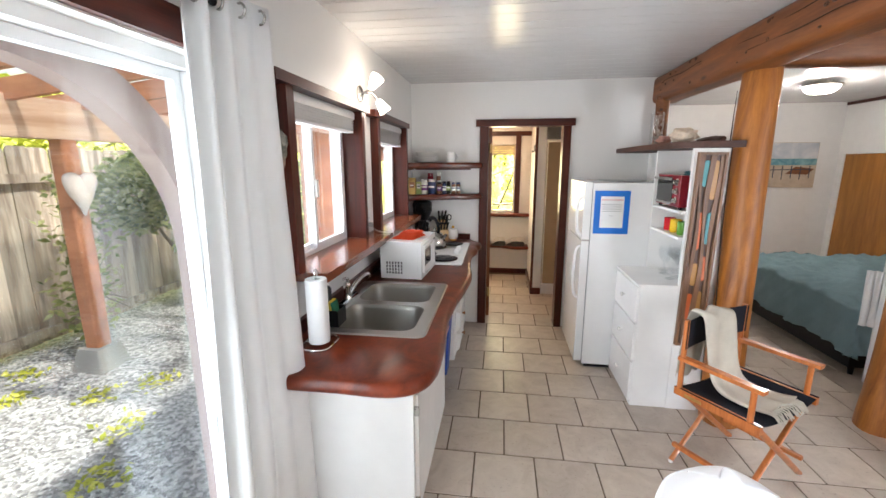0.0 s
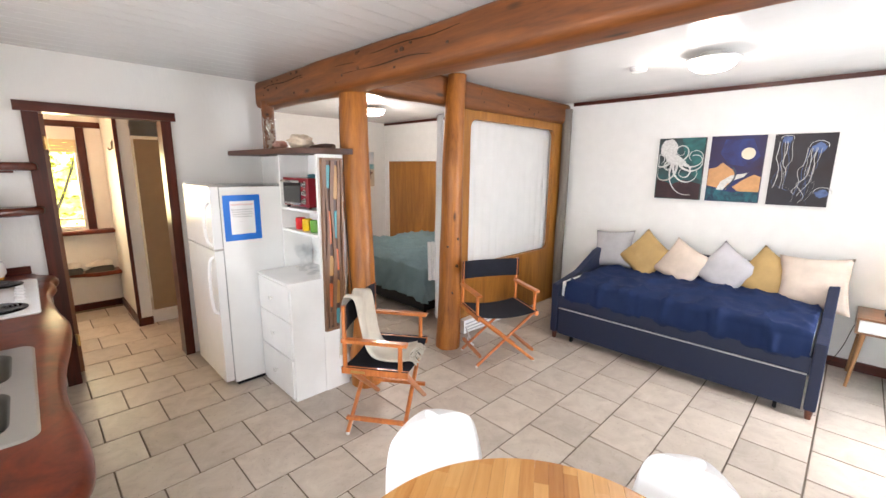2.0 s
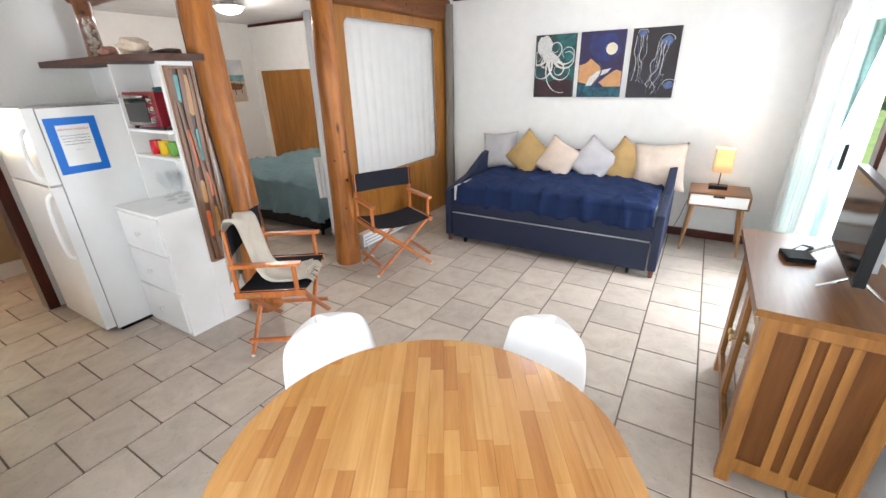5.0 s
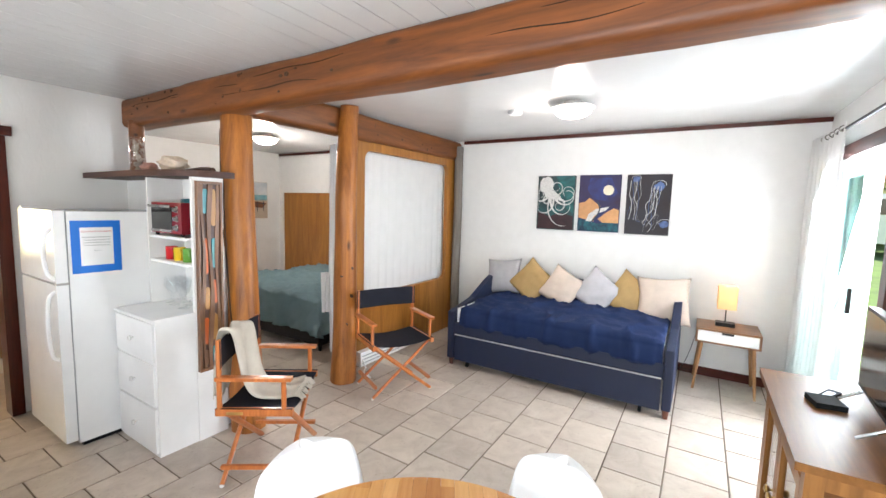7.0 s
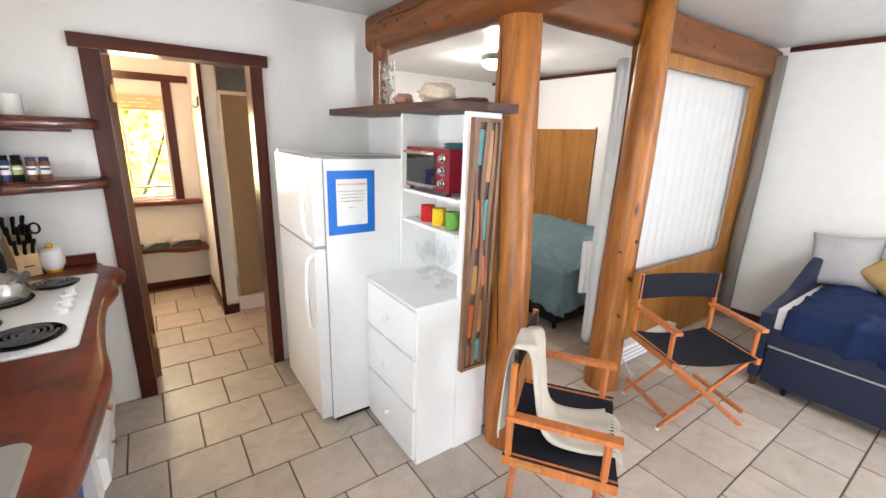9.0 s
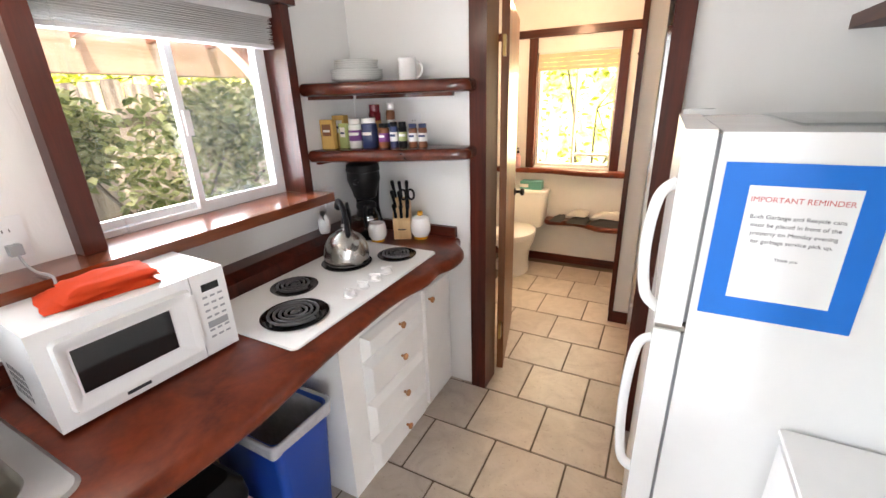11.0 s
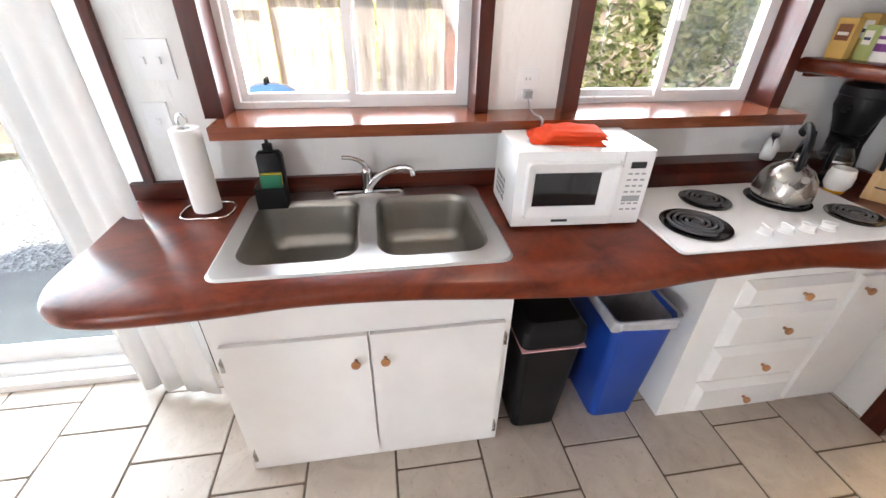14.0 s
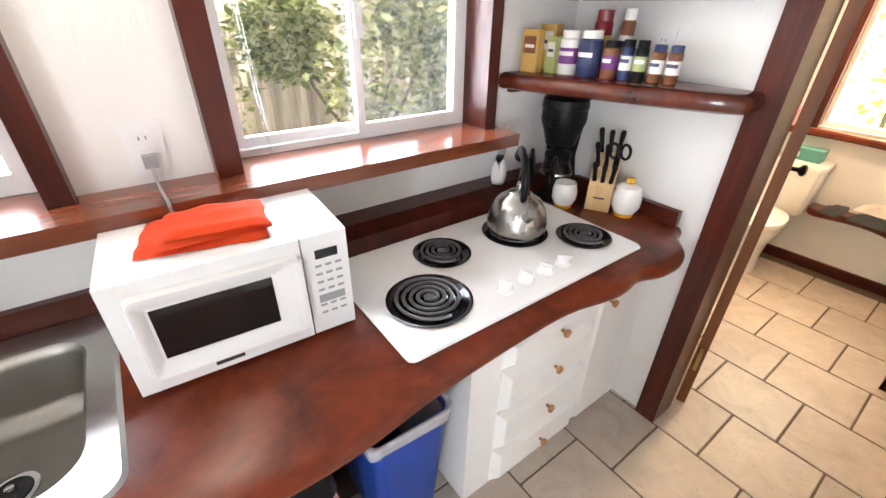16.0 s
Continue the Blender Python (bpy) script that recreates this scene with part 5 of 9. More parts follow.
# ---- fridge ----
fr = thing("fridge", pose(0, 0, 0), "white top-freezer fridge with curved door handles", "fridge")
part("body", boxes(((0.668, 3.385, 0.03), (1.315, 4.05, 1.525))), APPL_WHITE, fr, bevel=0.006)
part("base_grille", boxes(((0.69, 3.40, 0.0), (1.30, 4.04, 0.03))), BLACK, fr)
for z0, z1, h0, h1 in ((1.085, 1.53, 1.11, 1.42), (0.055, 1.07, 0.60, 1.03)):
    d = part("door", boxes(((0.602, 3.383, z0), (0.660, 4.052, z1))), APPL_WHITE, fr, bevel=0.012)
    part("gasket", boxes(((0.6602, 3.392, z0 + 0.01), (0.6675, 4.045, z1 - 0.01))), GREYPLASTIC, d)
    bm = bmesh.new()
    tube(bm, smooth_line([(0.606, 3.415, h0), (0.572, 3.412, h0 + 0.04), (0.560, 3.41, (h0 + h1) / 2), (0.572, 3.412, h1 - 0.04), (0.606, 3.415, h1)]), 0.014, 10, 0.8)
    part("handle", bm, APPL_WHITE, d, "white curved handle", smooth=True)
part("hinge_cover", boxes(((0.605, 3.39, 1.0705), (0.67, 3.43, 1.084))), STEEL, fr, bevel=0.003)
part("top_hinge", boxes(((0.61, 3.99, 1.526), (0.70, 4.045, 1.545))), APPL_WHITE, fr, bevel=0.004)

nt_ = thing("notice", pose(0, 0, 0), "printed notice framed with blue tape on the fridge side", "notice")
yn = 3.3835
part("sheet", boxes(((0.728, yn - 0.0008, 1.180), (0.902, yn, 1.425))), PAPER, nt_, "white printed sheet")
for lo, hi in (((0.683, yn - 0.0012, 1.424), (0.944, yn - 0.0002, 1.468)), ((0.683, yn - 0.0012, 1.134), (0.944, yn - 0.0002, 1.181)), ((0.683, yn - 0.0011, 1.181), (0.729, yn - 0.0001, 1.424)), ((0.901, yn - 0.0011, 1.181), (0.944, yn - 0.0001, 1.424))):
    part("tape_strip", boxes((lo, hi)), BLUETAPE, nt_, "blue masking tape")


def text(body, parent, m, size, mat):
    cu = bpy.data.curves.new("lettering", "FONT")
    cu.body, cu.size, cu.align_x, cu.extrude = body, size, "CENTER", 0.0001
    cu.materials.append(mat)
    ob = new("lettering", cu)
    ob.parent = parent
    ob.matrix_basis = m
    return ob


for s, z, size, mt in (("IMPORTANT REMINDER", 1.392, 0.0150, REDINK), ("Both Garbage and Recycle cans", 1.358, 0.0118, INK), ("must be placed in front of the", 1.341, 0.0118, INK),
                       ("property on Monday evening", 1.324, 0.0118, INK), ("for garbage service pick up.", 1.307, 0.0118, INK), ("Thank you", 1.272, 0.009, INK)):
    text(s, nt_, pose(0.815, yn - 0.0012, z, 90, 0, 0), size, mt)
tray = thing("glass_tray", pose(0.98, 3.70, 1.5255), "flat glass tray on the fridge", "tray")
part("pane", boxes(((-0.17, -0.22, 0.004), (0.20, 0.22, 0.010))), GLASS_GREEN, tray, bevel=0.002)
part("rest", boxes(((-0.1, -0.1, 0), (0.1, 0.1, 0.004))), GREYPLASTIC, tray)

# ---- drawer unit with open shelves ----
un = thing("shelf_unit", pose(0, 0, 0), "white painted unit with three drawers below and open shelves above", "shelf unit")
part("drawer_body", boxes(((0.90, 2.846, 0.0), (1.334, 3.372, 0.872))), CAB_WHITE, un, bevel=0.003)
part("drawer_top", boxes(((0.882, 2.842, 0.8725), (1.334, 3.374, 0.884))), CAB_WHITE, un, bevel=0.003)
for z0, z1 in ((0.615, 0.855), (0.335, 0.595), (0.03, 0.315)):
    d = part("drawer", boxes(((0.884, 2.858, z0), (0.8995, 3.36, z1))), CAB_WHITE, un, bevel=0.005)
    knob(d, (0.884, 3.11, (z0 + z1) / 2), (-1, 0, 0), CERAMIC)
part("side_panel", boxes(((1.135, 2.846, 0.8845), (1.334, 2.866, 1.763))), CAB_WHITE, un, bevel=0.002)
part("side_panel", boxes(((1.10, 3.356, 0.8845), (1.334, 3.374, 1.763))), CAB_WHITE, un, bevel=0.002)
part("shelf", boxes(((1.105, 2.866, 1.352), (1.334, 3.356, 1.370))), CAB_WHITE, un, bevel=0.002)
part("shelf", boxes(((1.105, 2.866, 1.184), (1.334, 3.356, 1.202))), CAB_WHITE, un, bevel=0.002)
part("tall_side", boxes(((1.136, 2.838, 0.0), (1.335, 2.8455, 1.763))), CAB_WHITE, un, "white tall side panel", 0.002)

board = piece("display_shelf", (lambda bm: (prism(bm, smooth_line([(1.37, 2.80), (1.18, 2.83), (1.07, 2.98), (1.02, 3.35), (1.03, 3.8), (1.035, 4.262)], 4)[::-1] + [(1.40, 2.80), (1.45, 2.95), (1.45, 4.262)], 1.766, 1.806), bm)[1])(bmesh.new()), wood("shelf_brown", (0.030, 0.010, 0.006), (0.085, 0.030, 0.017), "y", 0.55), "dark brown plank shelf under the beam", "shelf", bevel=0.006)
log_post("post_short", (1.36, 4.12, 1.806), (1.36, 4.12, 2.25), 0.055, 0.055, BEAM, "short dark wood post between shelf and beam", 31, 0.0)

# carved wooden wall art
art = thing("wood_wall_art", pose(1.228, 2.8375, 1.11, 0, 0.6, 0), "tall wooden mosaic wall art with teal, orange and red inlays", "wall art")
ARTBROWN = wood("art_brown", (0.09, 0.040, 0.020), (0.27, 0.13, 0.06), "z", 0.4, ring=18, stretch=8)
ARTDARK = wood("art_dark", (0.03, 0.015, 0.010), (0.12, 0.05, 0.03), "z", 0.4, ring=18, stretch=8)
TEAL = plain("teal_inlay", (0.05, 0.26, 0.28), 0.35)
ORG = plain("orange_inlay", (0.62, 0.12, 0.025), 0.35)
OCHRE = plain("ochre_inlay", (0.42, 0.20, 0.05), 0.35)
part("backing", boxes(((-0.068, -0.010, -0.615), (0.068, 0.0, 0.615))), ARTDARK, art)
for lo, hi in (((-0.082, -0.030, -0.628), (-0.066, 0, 0.628)), ((0.066, -0.030, -0.628), (0.082, 0, 0.628)), ((-0.066, -0.030, 0.612), (0.066, 0, 0.628)), ((-0.066, -0.030, -0.628), (0.066, 0, -0.612))):
    part("frame_bar", boxes((lo, hi)), ARTBROWN, art, bevel=0.002)


def wavy_strip(xc, w, amp, ph, y0, y1):
    zs = [-0.608 + 1.216 * k / 40 for k in range(41)]
    left = [(xc - w / 2 + amp * math.sin(7.5 * z + ph), z) for z in zs]
    right = [(xc + w / 2 + amp * math.sin(7.5 * z + ph + 0.7), z) for z in zs]
    bm = bmesh.new()
    prism(bm, left + right[::-1], -y1, -y0, Matrix(((1, 0, 0, 0), (0, 0, 1, 0), (0, 1, 0, 0), (0, 0, 0, 1))))
    return bm


part("wave", wavy_strip(-0.046, 0.020, 0.008, 0.3, 0.010, 0.021), ARTBROWN, art)
part("wave", wavy_strip(0.0, 0.024, 0.010, 2.0, 0.010, 0.026), ARTBROWN, art)
part("wave", wavy_strip(0.048, 0.020, 0.008, 3.6, 0.010, 0.021), ARTBROWN, art)
for k, (x, z, h, mt) in enumerate(((-0.026, 0.50, 0.16, TEAL), (0.026, 0.46, 0.24, OCHRE), (-0.03, 0.14, 0.24, ORG), (0.03, 0.16, 0.20, TEAL), (-0.02, -0.14, 0.15, OCHRE), (0.03, -0.10, 0.16, ORG),
                                   (-0.028, -0.36, 0.18, ORG), (0.026, -0.34, 0.18, OCHRE), (0.028, -0.53, 0.12, TEAL), (-0.028, -0.54, 0.10, ARTBROWN))):
    bm = bmesh.new()
    prism(bm, rounded(0.034, h, 0.016, 5, x, z), -0.018, -0.010, Matrix(((1, 0, 0, 0), (0, 0, 1, 0), (0, 1, 0, 0), (0, 0, 0, 1))))
    part("inlay", bm, mt, art, {0: "teal inlay", 2: "orange inlay"}.get(k, ""), 0.002)

# toaster oven, mugs, glasses
to = thing("toaster_oven", pose(1.215, 3.135, 1.3705), "red toaster oven with a glass door", "toaster oven")
part("housing", boxes(((-0.10, -0.20, 0.018), (0.105, 0.20, 0.225))), RED, to, bevel=0.014)
d = part("door", boxes(((-0.108, -0.085, 0.045), (-0.101, 0.185, 0.195))), DARKGLASS, to, "dark glass door", 0.003)
part("door_edge", boxes(((-0.112, -0.085, 0.028), (-0.1012, 0.185, 0.044))), STEEL, d)
bm = bmesh.new()
tube(bm, [(-0.112, -0.075, 0.198), (-0.132, -0.065, 0.2), (-0.132, 0.165, 0.2), (-0.112, 0.175, 0.198)], 0.009, 10)
part("handle", bm, STEEL, d, "steel bar handle", smooth=True)
for z in (0.06, 0.12, 0.18):
    bm = bmesh.new()
    lathe(bm, [(0.022, 0), (0.022, 0.006), (0.017, 0.008), (0.015, 0.022), (0.011, 0.024)], 18, m=pose(-0.101, -0.145, z, 0, -90, 0))
    part("dial", bm, STEEL, to, smooth=True)
bm = bmesh.new()
for x in (-0.08, 0.08):
    for y in (-0.17, 0.17):
        lathe(bm, [(0.013, 0), (0.013, 0.0185)], 10, (x, y, 0))
part("feet", bm, BLACK, to)
folded_cloth("oven_mitt", pose(1.22, 3.0, 1.5965, 0, 0, 80), 0.17, 0.12, 2, cloth("teal_cloth", (0.04, 0.17, 0.21)), "teal cloth pot holder on the toaster oven", "cloth", 8.1)
MUGYEL = plain("yellow_mug_glaze", (0.78, 0.50, 0.02), 0.2)
MUGRED = plain("red_mug_glaze", (0.55, 0.012, 0.015), 0.2)
MUGGRN = plain("green_mug_glaze", (0.13, 0.33, 0.05), 0.2)
mug(pose(1.175, 2.975, 1.2025, 0, 0, -110), MUGGRN, "glossy green mug on the shelf", 0.037, 0.088)
mug(pose(1.175, 3.205, 1.2025, 0, 0, -110), MUGRED, "glossy red mug on the shelf", 0.037, 0.088)
mug(pose(1.175, 3.095, 1.2025, 0, 0, -110), MUGYEL, "glossy yellow mug on the shelf", 0.037, 0.088)


def stem_glass(x, y, s):
    ob = thing("stem_glass", pose(x, y, 0.8845), "clear stemmed glass on the unit top", "glass", "stemmed glasses")
    bm = bmesh.new()
    lathe(bm, [(0.036 * s, 0), (0.034 * s, 0.003), (0.006, 0.008), (0.004, 0.075), (0.018, 0.09), (0.040 * s, 0.12), (0.042 * s, 0.15), (0.034 * s, 0.185)], 20, cap1=False)
    part("bowl_and_stem", bm, CLEAR, ob, smooth=True)


for x, y, s in ((1.19, 3.27, 1.0), (1.27, 3.30, 1.0), (1.16, 3.17, 1.0), (1.25, 3.19, 0.95), (1.22, 3.07, 1.05), (1.15, 3.02, 1.0)):
    stem_glass(x, y, s)

# shells on the display shelf
jar_ = thing("shell_jar", pose(1.19, 3.70, 1.8065), "tall glass jar filled with small shells", "jar")
bm = bmesh.new()
lathe(bm, [(0.045, 0), (0.048, 0.004), (0.048, 0.26), (0.045, 0.262), (0.045, 0.006), (0.004, 0.006)], 24)
part("glass_cylinder", bm, CLEAR, jar_, smooth=True)
bm = bmesh.new()
rnd = random.Random(5)
for k in range(70):
    a, r = rnd.uniform(0, 6.28), rnd.uniform(0, 0.032)
    bmesh.ops.create_icosphere(bm, subdivisions=1, radius=rnd.uniform(0.007, 0.013), matrix=Matrix.Translation((r * math.cos(a), r * math.sin(a), 0.018 + 0.225 * k / 70)) @ Matrix.Diagonal((1, rnd.uniform(0.6, 1.2), rnd.uniform(0.6, 1.1), 1)))
tagged(part("small_shells", bm, plain("shell_mix", (0.42, 0.34, 0.27), 0.5, var=0.5, scale=60), jar_), kind="stuff")


def spiky_shell(m, size, mat, label, seed):
    bm = bmesh.new()
    bmesh.ops.create_icosphere(bm, subdivisions=4, radius=size)
    for v in bm.verts:
        p = v.co.copy()
        a = math.atan2(p.z, p.x)
        k = 1 + 0.22 * noise.noise(p / size * 1.6 + Vector((seed, 0, 0))) + 0.15 * max(0, math.sin(a * 6 + p.y / size * 4)) + 0.06 * noise.noise(p / size * 6)
        v.co = Vector((p.x * 1.0 * k, p.y * 1.5 * k, p.z * 0.72 * k))
    lowz = min(v.co.z for v in bm.verts)
    for v in bm.verts:
        v.co.z -= lowz
    return piece("sea_shell", bm, mat, label, "shell", group="shells on the shelf", smooth="all", m=m)


spiky_shell(pose(1.17, 3.47, 1.8065), 0.045, plain("pink_shell", (0.40, 0.19, 0.14), 0.5, var=0.3, scale=30), "rough pink-brown seashell", 2.0)
spiky_shell(pose(1.19, 3.17, 1.8065, 0, 0, 15), 0.068, plain("cream_shell", (0.62, 0.50, 0.38), 0.5, var=0.25, scale=25), "large cream conch shell", 9.0)
bm = bmesh.new()
tube(bm, smooth_line([(1.36, 2.99, 1.825), (1.37, 3.15, 1.835), (1.35, 3.32, 1.824)]), 0.018, 8)
piece("driftwood", bm, ARTDARK, "dark piece of driftwood behind the shells", "driftwood", smooth=True)

# ---- partition with its curtained opening ----
bm = bmesh.new()
O = (2.795, 4.345, 0.695, 2.145)
hole = rounded(O[1] - O[0], O[3] - O[2], 0.09, 7, (O[0] + O[1]) / 2, (O[2] + O[3]) / 2)
rim = [(2.49, 0.0), (4.52, 0.0), (4.52, 2.24), (2.49, 2.24)]
sides = []
for y in (2.905, 2.955):
    a = [bm.verts.new((x, y, z)) for x, z in rim]
    h = [bm.verts.new((x, y, z)) for x, z in hole]
    edges = [bm.edges.new((a[i], a[(i + 1) % 4])) for i in range(4)] + [bm.edges.new((h[i], h[(i + 1) % len(h)])) for i in range(len(h))]
    bmesh.ops.triangle_fill(bm, edges=edges, use_beauty=True)
    sides.append((a, h))
for k in (0, 1):
    p, q = sides[0][k], sides[1][k]
    for i in range(len(p)):
        bm.faces.new((p[i], p[(i + 1) % len(p)], q[(i + 1) % len(p)], q[i]))
piece("partition_panel", bm, PANEL, "varnished wood partition panel with a rounded opening", "partition", "structure")

CURTAIN = cloth("white_curtain", (0.79, 0.79, 0.785), var=0.03, see=0.2)


def curtain(name, p0, p1, z0, z1, folds, depth, label, mat, flare=0.0, seed=0, rings=0):
    """A hanging sheet with soft folds between two points of the plan."""
    ob = thing(name, pose(0, 0, 0), label, "curtain")
    a, b = Vector((*p0, 0)), Vector((*p1, 0))
    d = (b - a).normalized()
    nrm = Vector((-d.y, d.x, 0))
    L = (b - a).length
    nu, nv = folds * 12, 16
    bm = bmesh.new()
    front, back = [], []
    for j in range(nv + 1):
        t = j / nv
        z = z1 + (z0 - z1) * t
        fr_, bk_ = [], []
        for i in range(nu + 1):
            u = i / nu
            ph = u * folds * 2 * math.pi + 0.7 * noise.noise((u * 3, t * 1.2, seed))
            w = depth * (0.55 + 0.45 * math.sin(3 * u + seed)) * math.sin(ph) * (0.75 + 0.35 * t)
            p = a + d * (L * (u + (u - 0.5) * flare * t) + 0.01 * math.cos(ph) * t) + nrm * (w + 0.012 * noise.noise((u * 6, t * 2.5, seed)))
            fr_.append((p.x, p.y, z))
            q = p + nrm * 0.0025
            bk_.append((q.x, q.y, z))
        front.append(fr_ + bk_[::-1])
    loft(bm, front)
    part("cloth_panel", bm, mat, ob, smooth="all")
    for k in range(rings):
        u = (k + 0.5) / rings
        bm = bmesh.new()
        c = a + d * (L * u)
        tube(bm, [c + Vector((0, 0, z1 - 0.035)) + 0.02 * (math.cos(q) * nrm + math.sin(q) * Vector((0, 0, 1))) for q in [2 * math.pi * s / 14 for s in range(15)]], 0.004, 6)
        part("grommet", bm, STEEL, ob, "dark steel grommet", smooth=True)
    return ob


curtain("partition_curtain", (2.72, 3.00), (4.40, 3.00), 0.60, 2.20, 13, 0.018, "thin white curtain drawn behind the partition opening", CURTAIN, seed=3)
curtain("bedroom_curtain", (2.425, 2.91), (2.455, 3.02), 0.22, 2.15, 2, 0.02, "white curtain gathered beside the log post", CURTAIN, seed=6)

# ---- daybed ----
NAVY = plain("navy_upholstery", (0.005, 0.013, 0.045), 0.6, var=0.1, grain=400, bumpy=0.25)
NAVYSHEET = cloth("navy_duvet", (0.010, 0.023, 0.078), var=0.1, weave=700)
LEGWOOD = wood("red_leg_wood", (0.06, 0.015, 0.008), (0.16, 0.05, 0.025), "z", 0.4)
bed = thing("daybed", pose(0, 0, 0), "navy upholstered daybed with a trundle, covered by a navy duvet", "daybed")
part("front_rail", boxes(((3.315, 0.25, 0.335), (3.36, 2.15, 0.445))), NAVY, bed, bevel=0.012)
part("base", boxes(((3.36, 0.25, 0.30), (4.36, 2.15, 0.40))), NAVY, bed)
part("back_panel", boxes(((4.36, 0.18, 0.07), (4.44, 2.22, 0.86))), NAVY, bed, bevel=0.02)
for y0 in (0.18, 2.152):
    bm = bmesh.new()
    prof = [(3.305, 0.07), (4.36, 0.07), (4.36, 0.84), (4.15, 0.80), (3.75, 0.63), (3.45, 0.58), (3.305, 0.56)]
    prism(bm, prof, -(y0 + 0.068), -y0, Matrix(((1, 0, 0, 0), (0, 0, -1, 0), (0, 1, 0, 0), (0, 0, 0, 1))))
    part("arm", bm, NAVY, bed, bevel=0.015)
tr = part("trundle", boxes(((3.318, 0.26, 0.06), (3.358, 2.14, 0.318))), NAVY, bed, "trundle drawer front", 0.012)
part("piping", boxes(((3.312, 0.26, 0.319), (3.33, 2.14, 0.327))), plain("silver_piping", (0.5, 0.5, 0.52), 0.4), tr, "pale piping", 0.003)
for x in (3.34, 4.38):
    for y in (0.215, 2.185):
        bm = bmesh.new()
        lathe(bm, [(0.018, 0), (0.026, 0.071)], 12, (x, y, 0))
        part("leg", bm, LEGWOOD, bed, "short red-brown leg", smooth=True)
for y in (0.40, 2.0):
    bm = bmesh.new()
    lathe(bm, [(0.022, -0.012), (0.025, -0.006), (0.025, 0.006), (0.022, 0.012)], 14, m=pose(3.345, y, 0.026, 90, 0, 0))
    part("caster", bm, BLACK, tr, smooth=True)


def duvet(name, x0, x1, y0, y1, z_top, drop_x, drop_z, mat, label, seed, puff=0.03, amp=0.015, wrinkle=1.0):
    """A cover that lies on a bed and falls over its front edge, with creases."""
    nx, ny = 46, 70
    rows_ = []
    for i in range(nx + 1):
        u = i / nx
        row = []
        for j in range(ny + 1):
            v = j / ny
            y = y0 + (y1 - y0) * v
            s = u * (x1 - x0 + (z_top - drop_z))
            fall = z_top - drop_z
            if s < fall:
                x, z = x0 - 0.012 + 0.03 * (s / fall) ** 3, drop_z + s
                k = 0.22
            else:
                x, z = x0 + (s - fall), z_top
                k = 1.0
            edge = min(1, min(v, 1 - v) * 14)
            c = amp * wrinkle * (noise.noise((x * 2.6 + seed, y * 3.4, z * 2)) + 0.6 * abs(noise.noise((x * 5 + y * 3, y * 6 - x * 4, seed))) + 0.25 * noise.noise((x * 15, y * 13, seed)))
            rid = 1 - abs(noise.noise((x * 3.2 + y * 1.6 + seed, y * 2.6 - x * 2.2, seed)))
            rid2 = 1 - abs(noise.noise((x * 6.0 - y * 3.0, y * 5.0 + x * 2.0 + seed, 4.0)))
            c += wrinkle * (0.036 * rid ** 8 + 0.024 * rid2 ** 10)
            z2 = z + (puff * edge ** 0.5 * min(1, max(0, (s - fall) * 8 + 0.2)) + c) * k
            x2 = x - (0.02 + abs(c)) * (1 if s < fall + 0.02 else 0)
            row.append((x2, y, z2))
        rows_.append(row)
    bm = bmesh.new()
    top_ = [[bm.verts.new(p) for p in r] for r in rows_]
    bot = [[bm.verts.new((p[0] + 0.02, p[1], p[2] - 0.03)) for p in r] for r in rows_]
    for i in range(nx):
        for j in range(ny):
            bm.faces.new((top_[i][j], top_[i + 1][j], top_[i + 1][j + 1], top_[i][j + 1]))
            bm.faces.new((bot[i][j + 1], bot[i + 1][j + 1], bot[i + 1][j], bot[i][j]))
    for i in range(nx):
        bm.faces.new((top_[i][0], bot[i][0], bot[i + 1][0], top_[i + 1][0]))
        bm.faces.new((top_[i + 1][ny], bot[i + 1][ny], bot[i][ny], top_[i][ny]))
    for j in range(ny):
        bm.faces.new((top_[0][j + 1], bot[0][j + 1], bot[0][j], top_[0][j]))
        bm.faces.new((top_[nx][j], bot[nx][j], bot[nx][j + 1], top_[nx][j + 1]))
    return piece(name, bm, mat, label, "duvet", smooth="all")


SHEET = cloth("white_sheet", (0.80, 0.80, 0.80), var=0.03)
mat_ = thing("daybed_mattress", pose(0, 0, 0), "mattress with a white sheet showing at one corner", "mattress")
part("core", boxes(((3.37, 0.26, 0.4005), (4.35, 2.145, 0.585))), SHEET, mat_, bevel=0.04)
duvet("navy_duvet", 3.355, 4.34, 0.262, 2.09, 0.60, 0, 0.43, NAVYSHEET, "rumpled navy blue duvet spread over the daybed", 3.3)


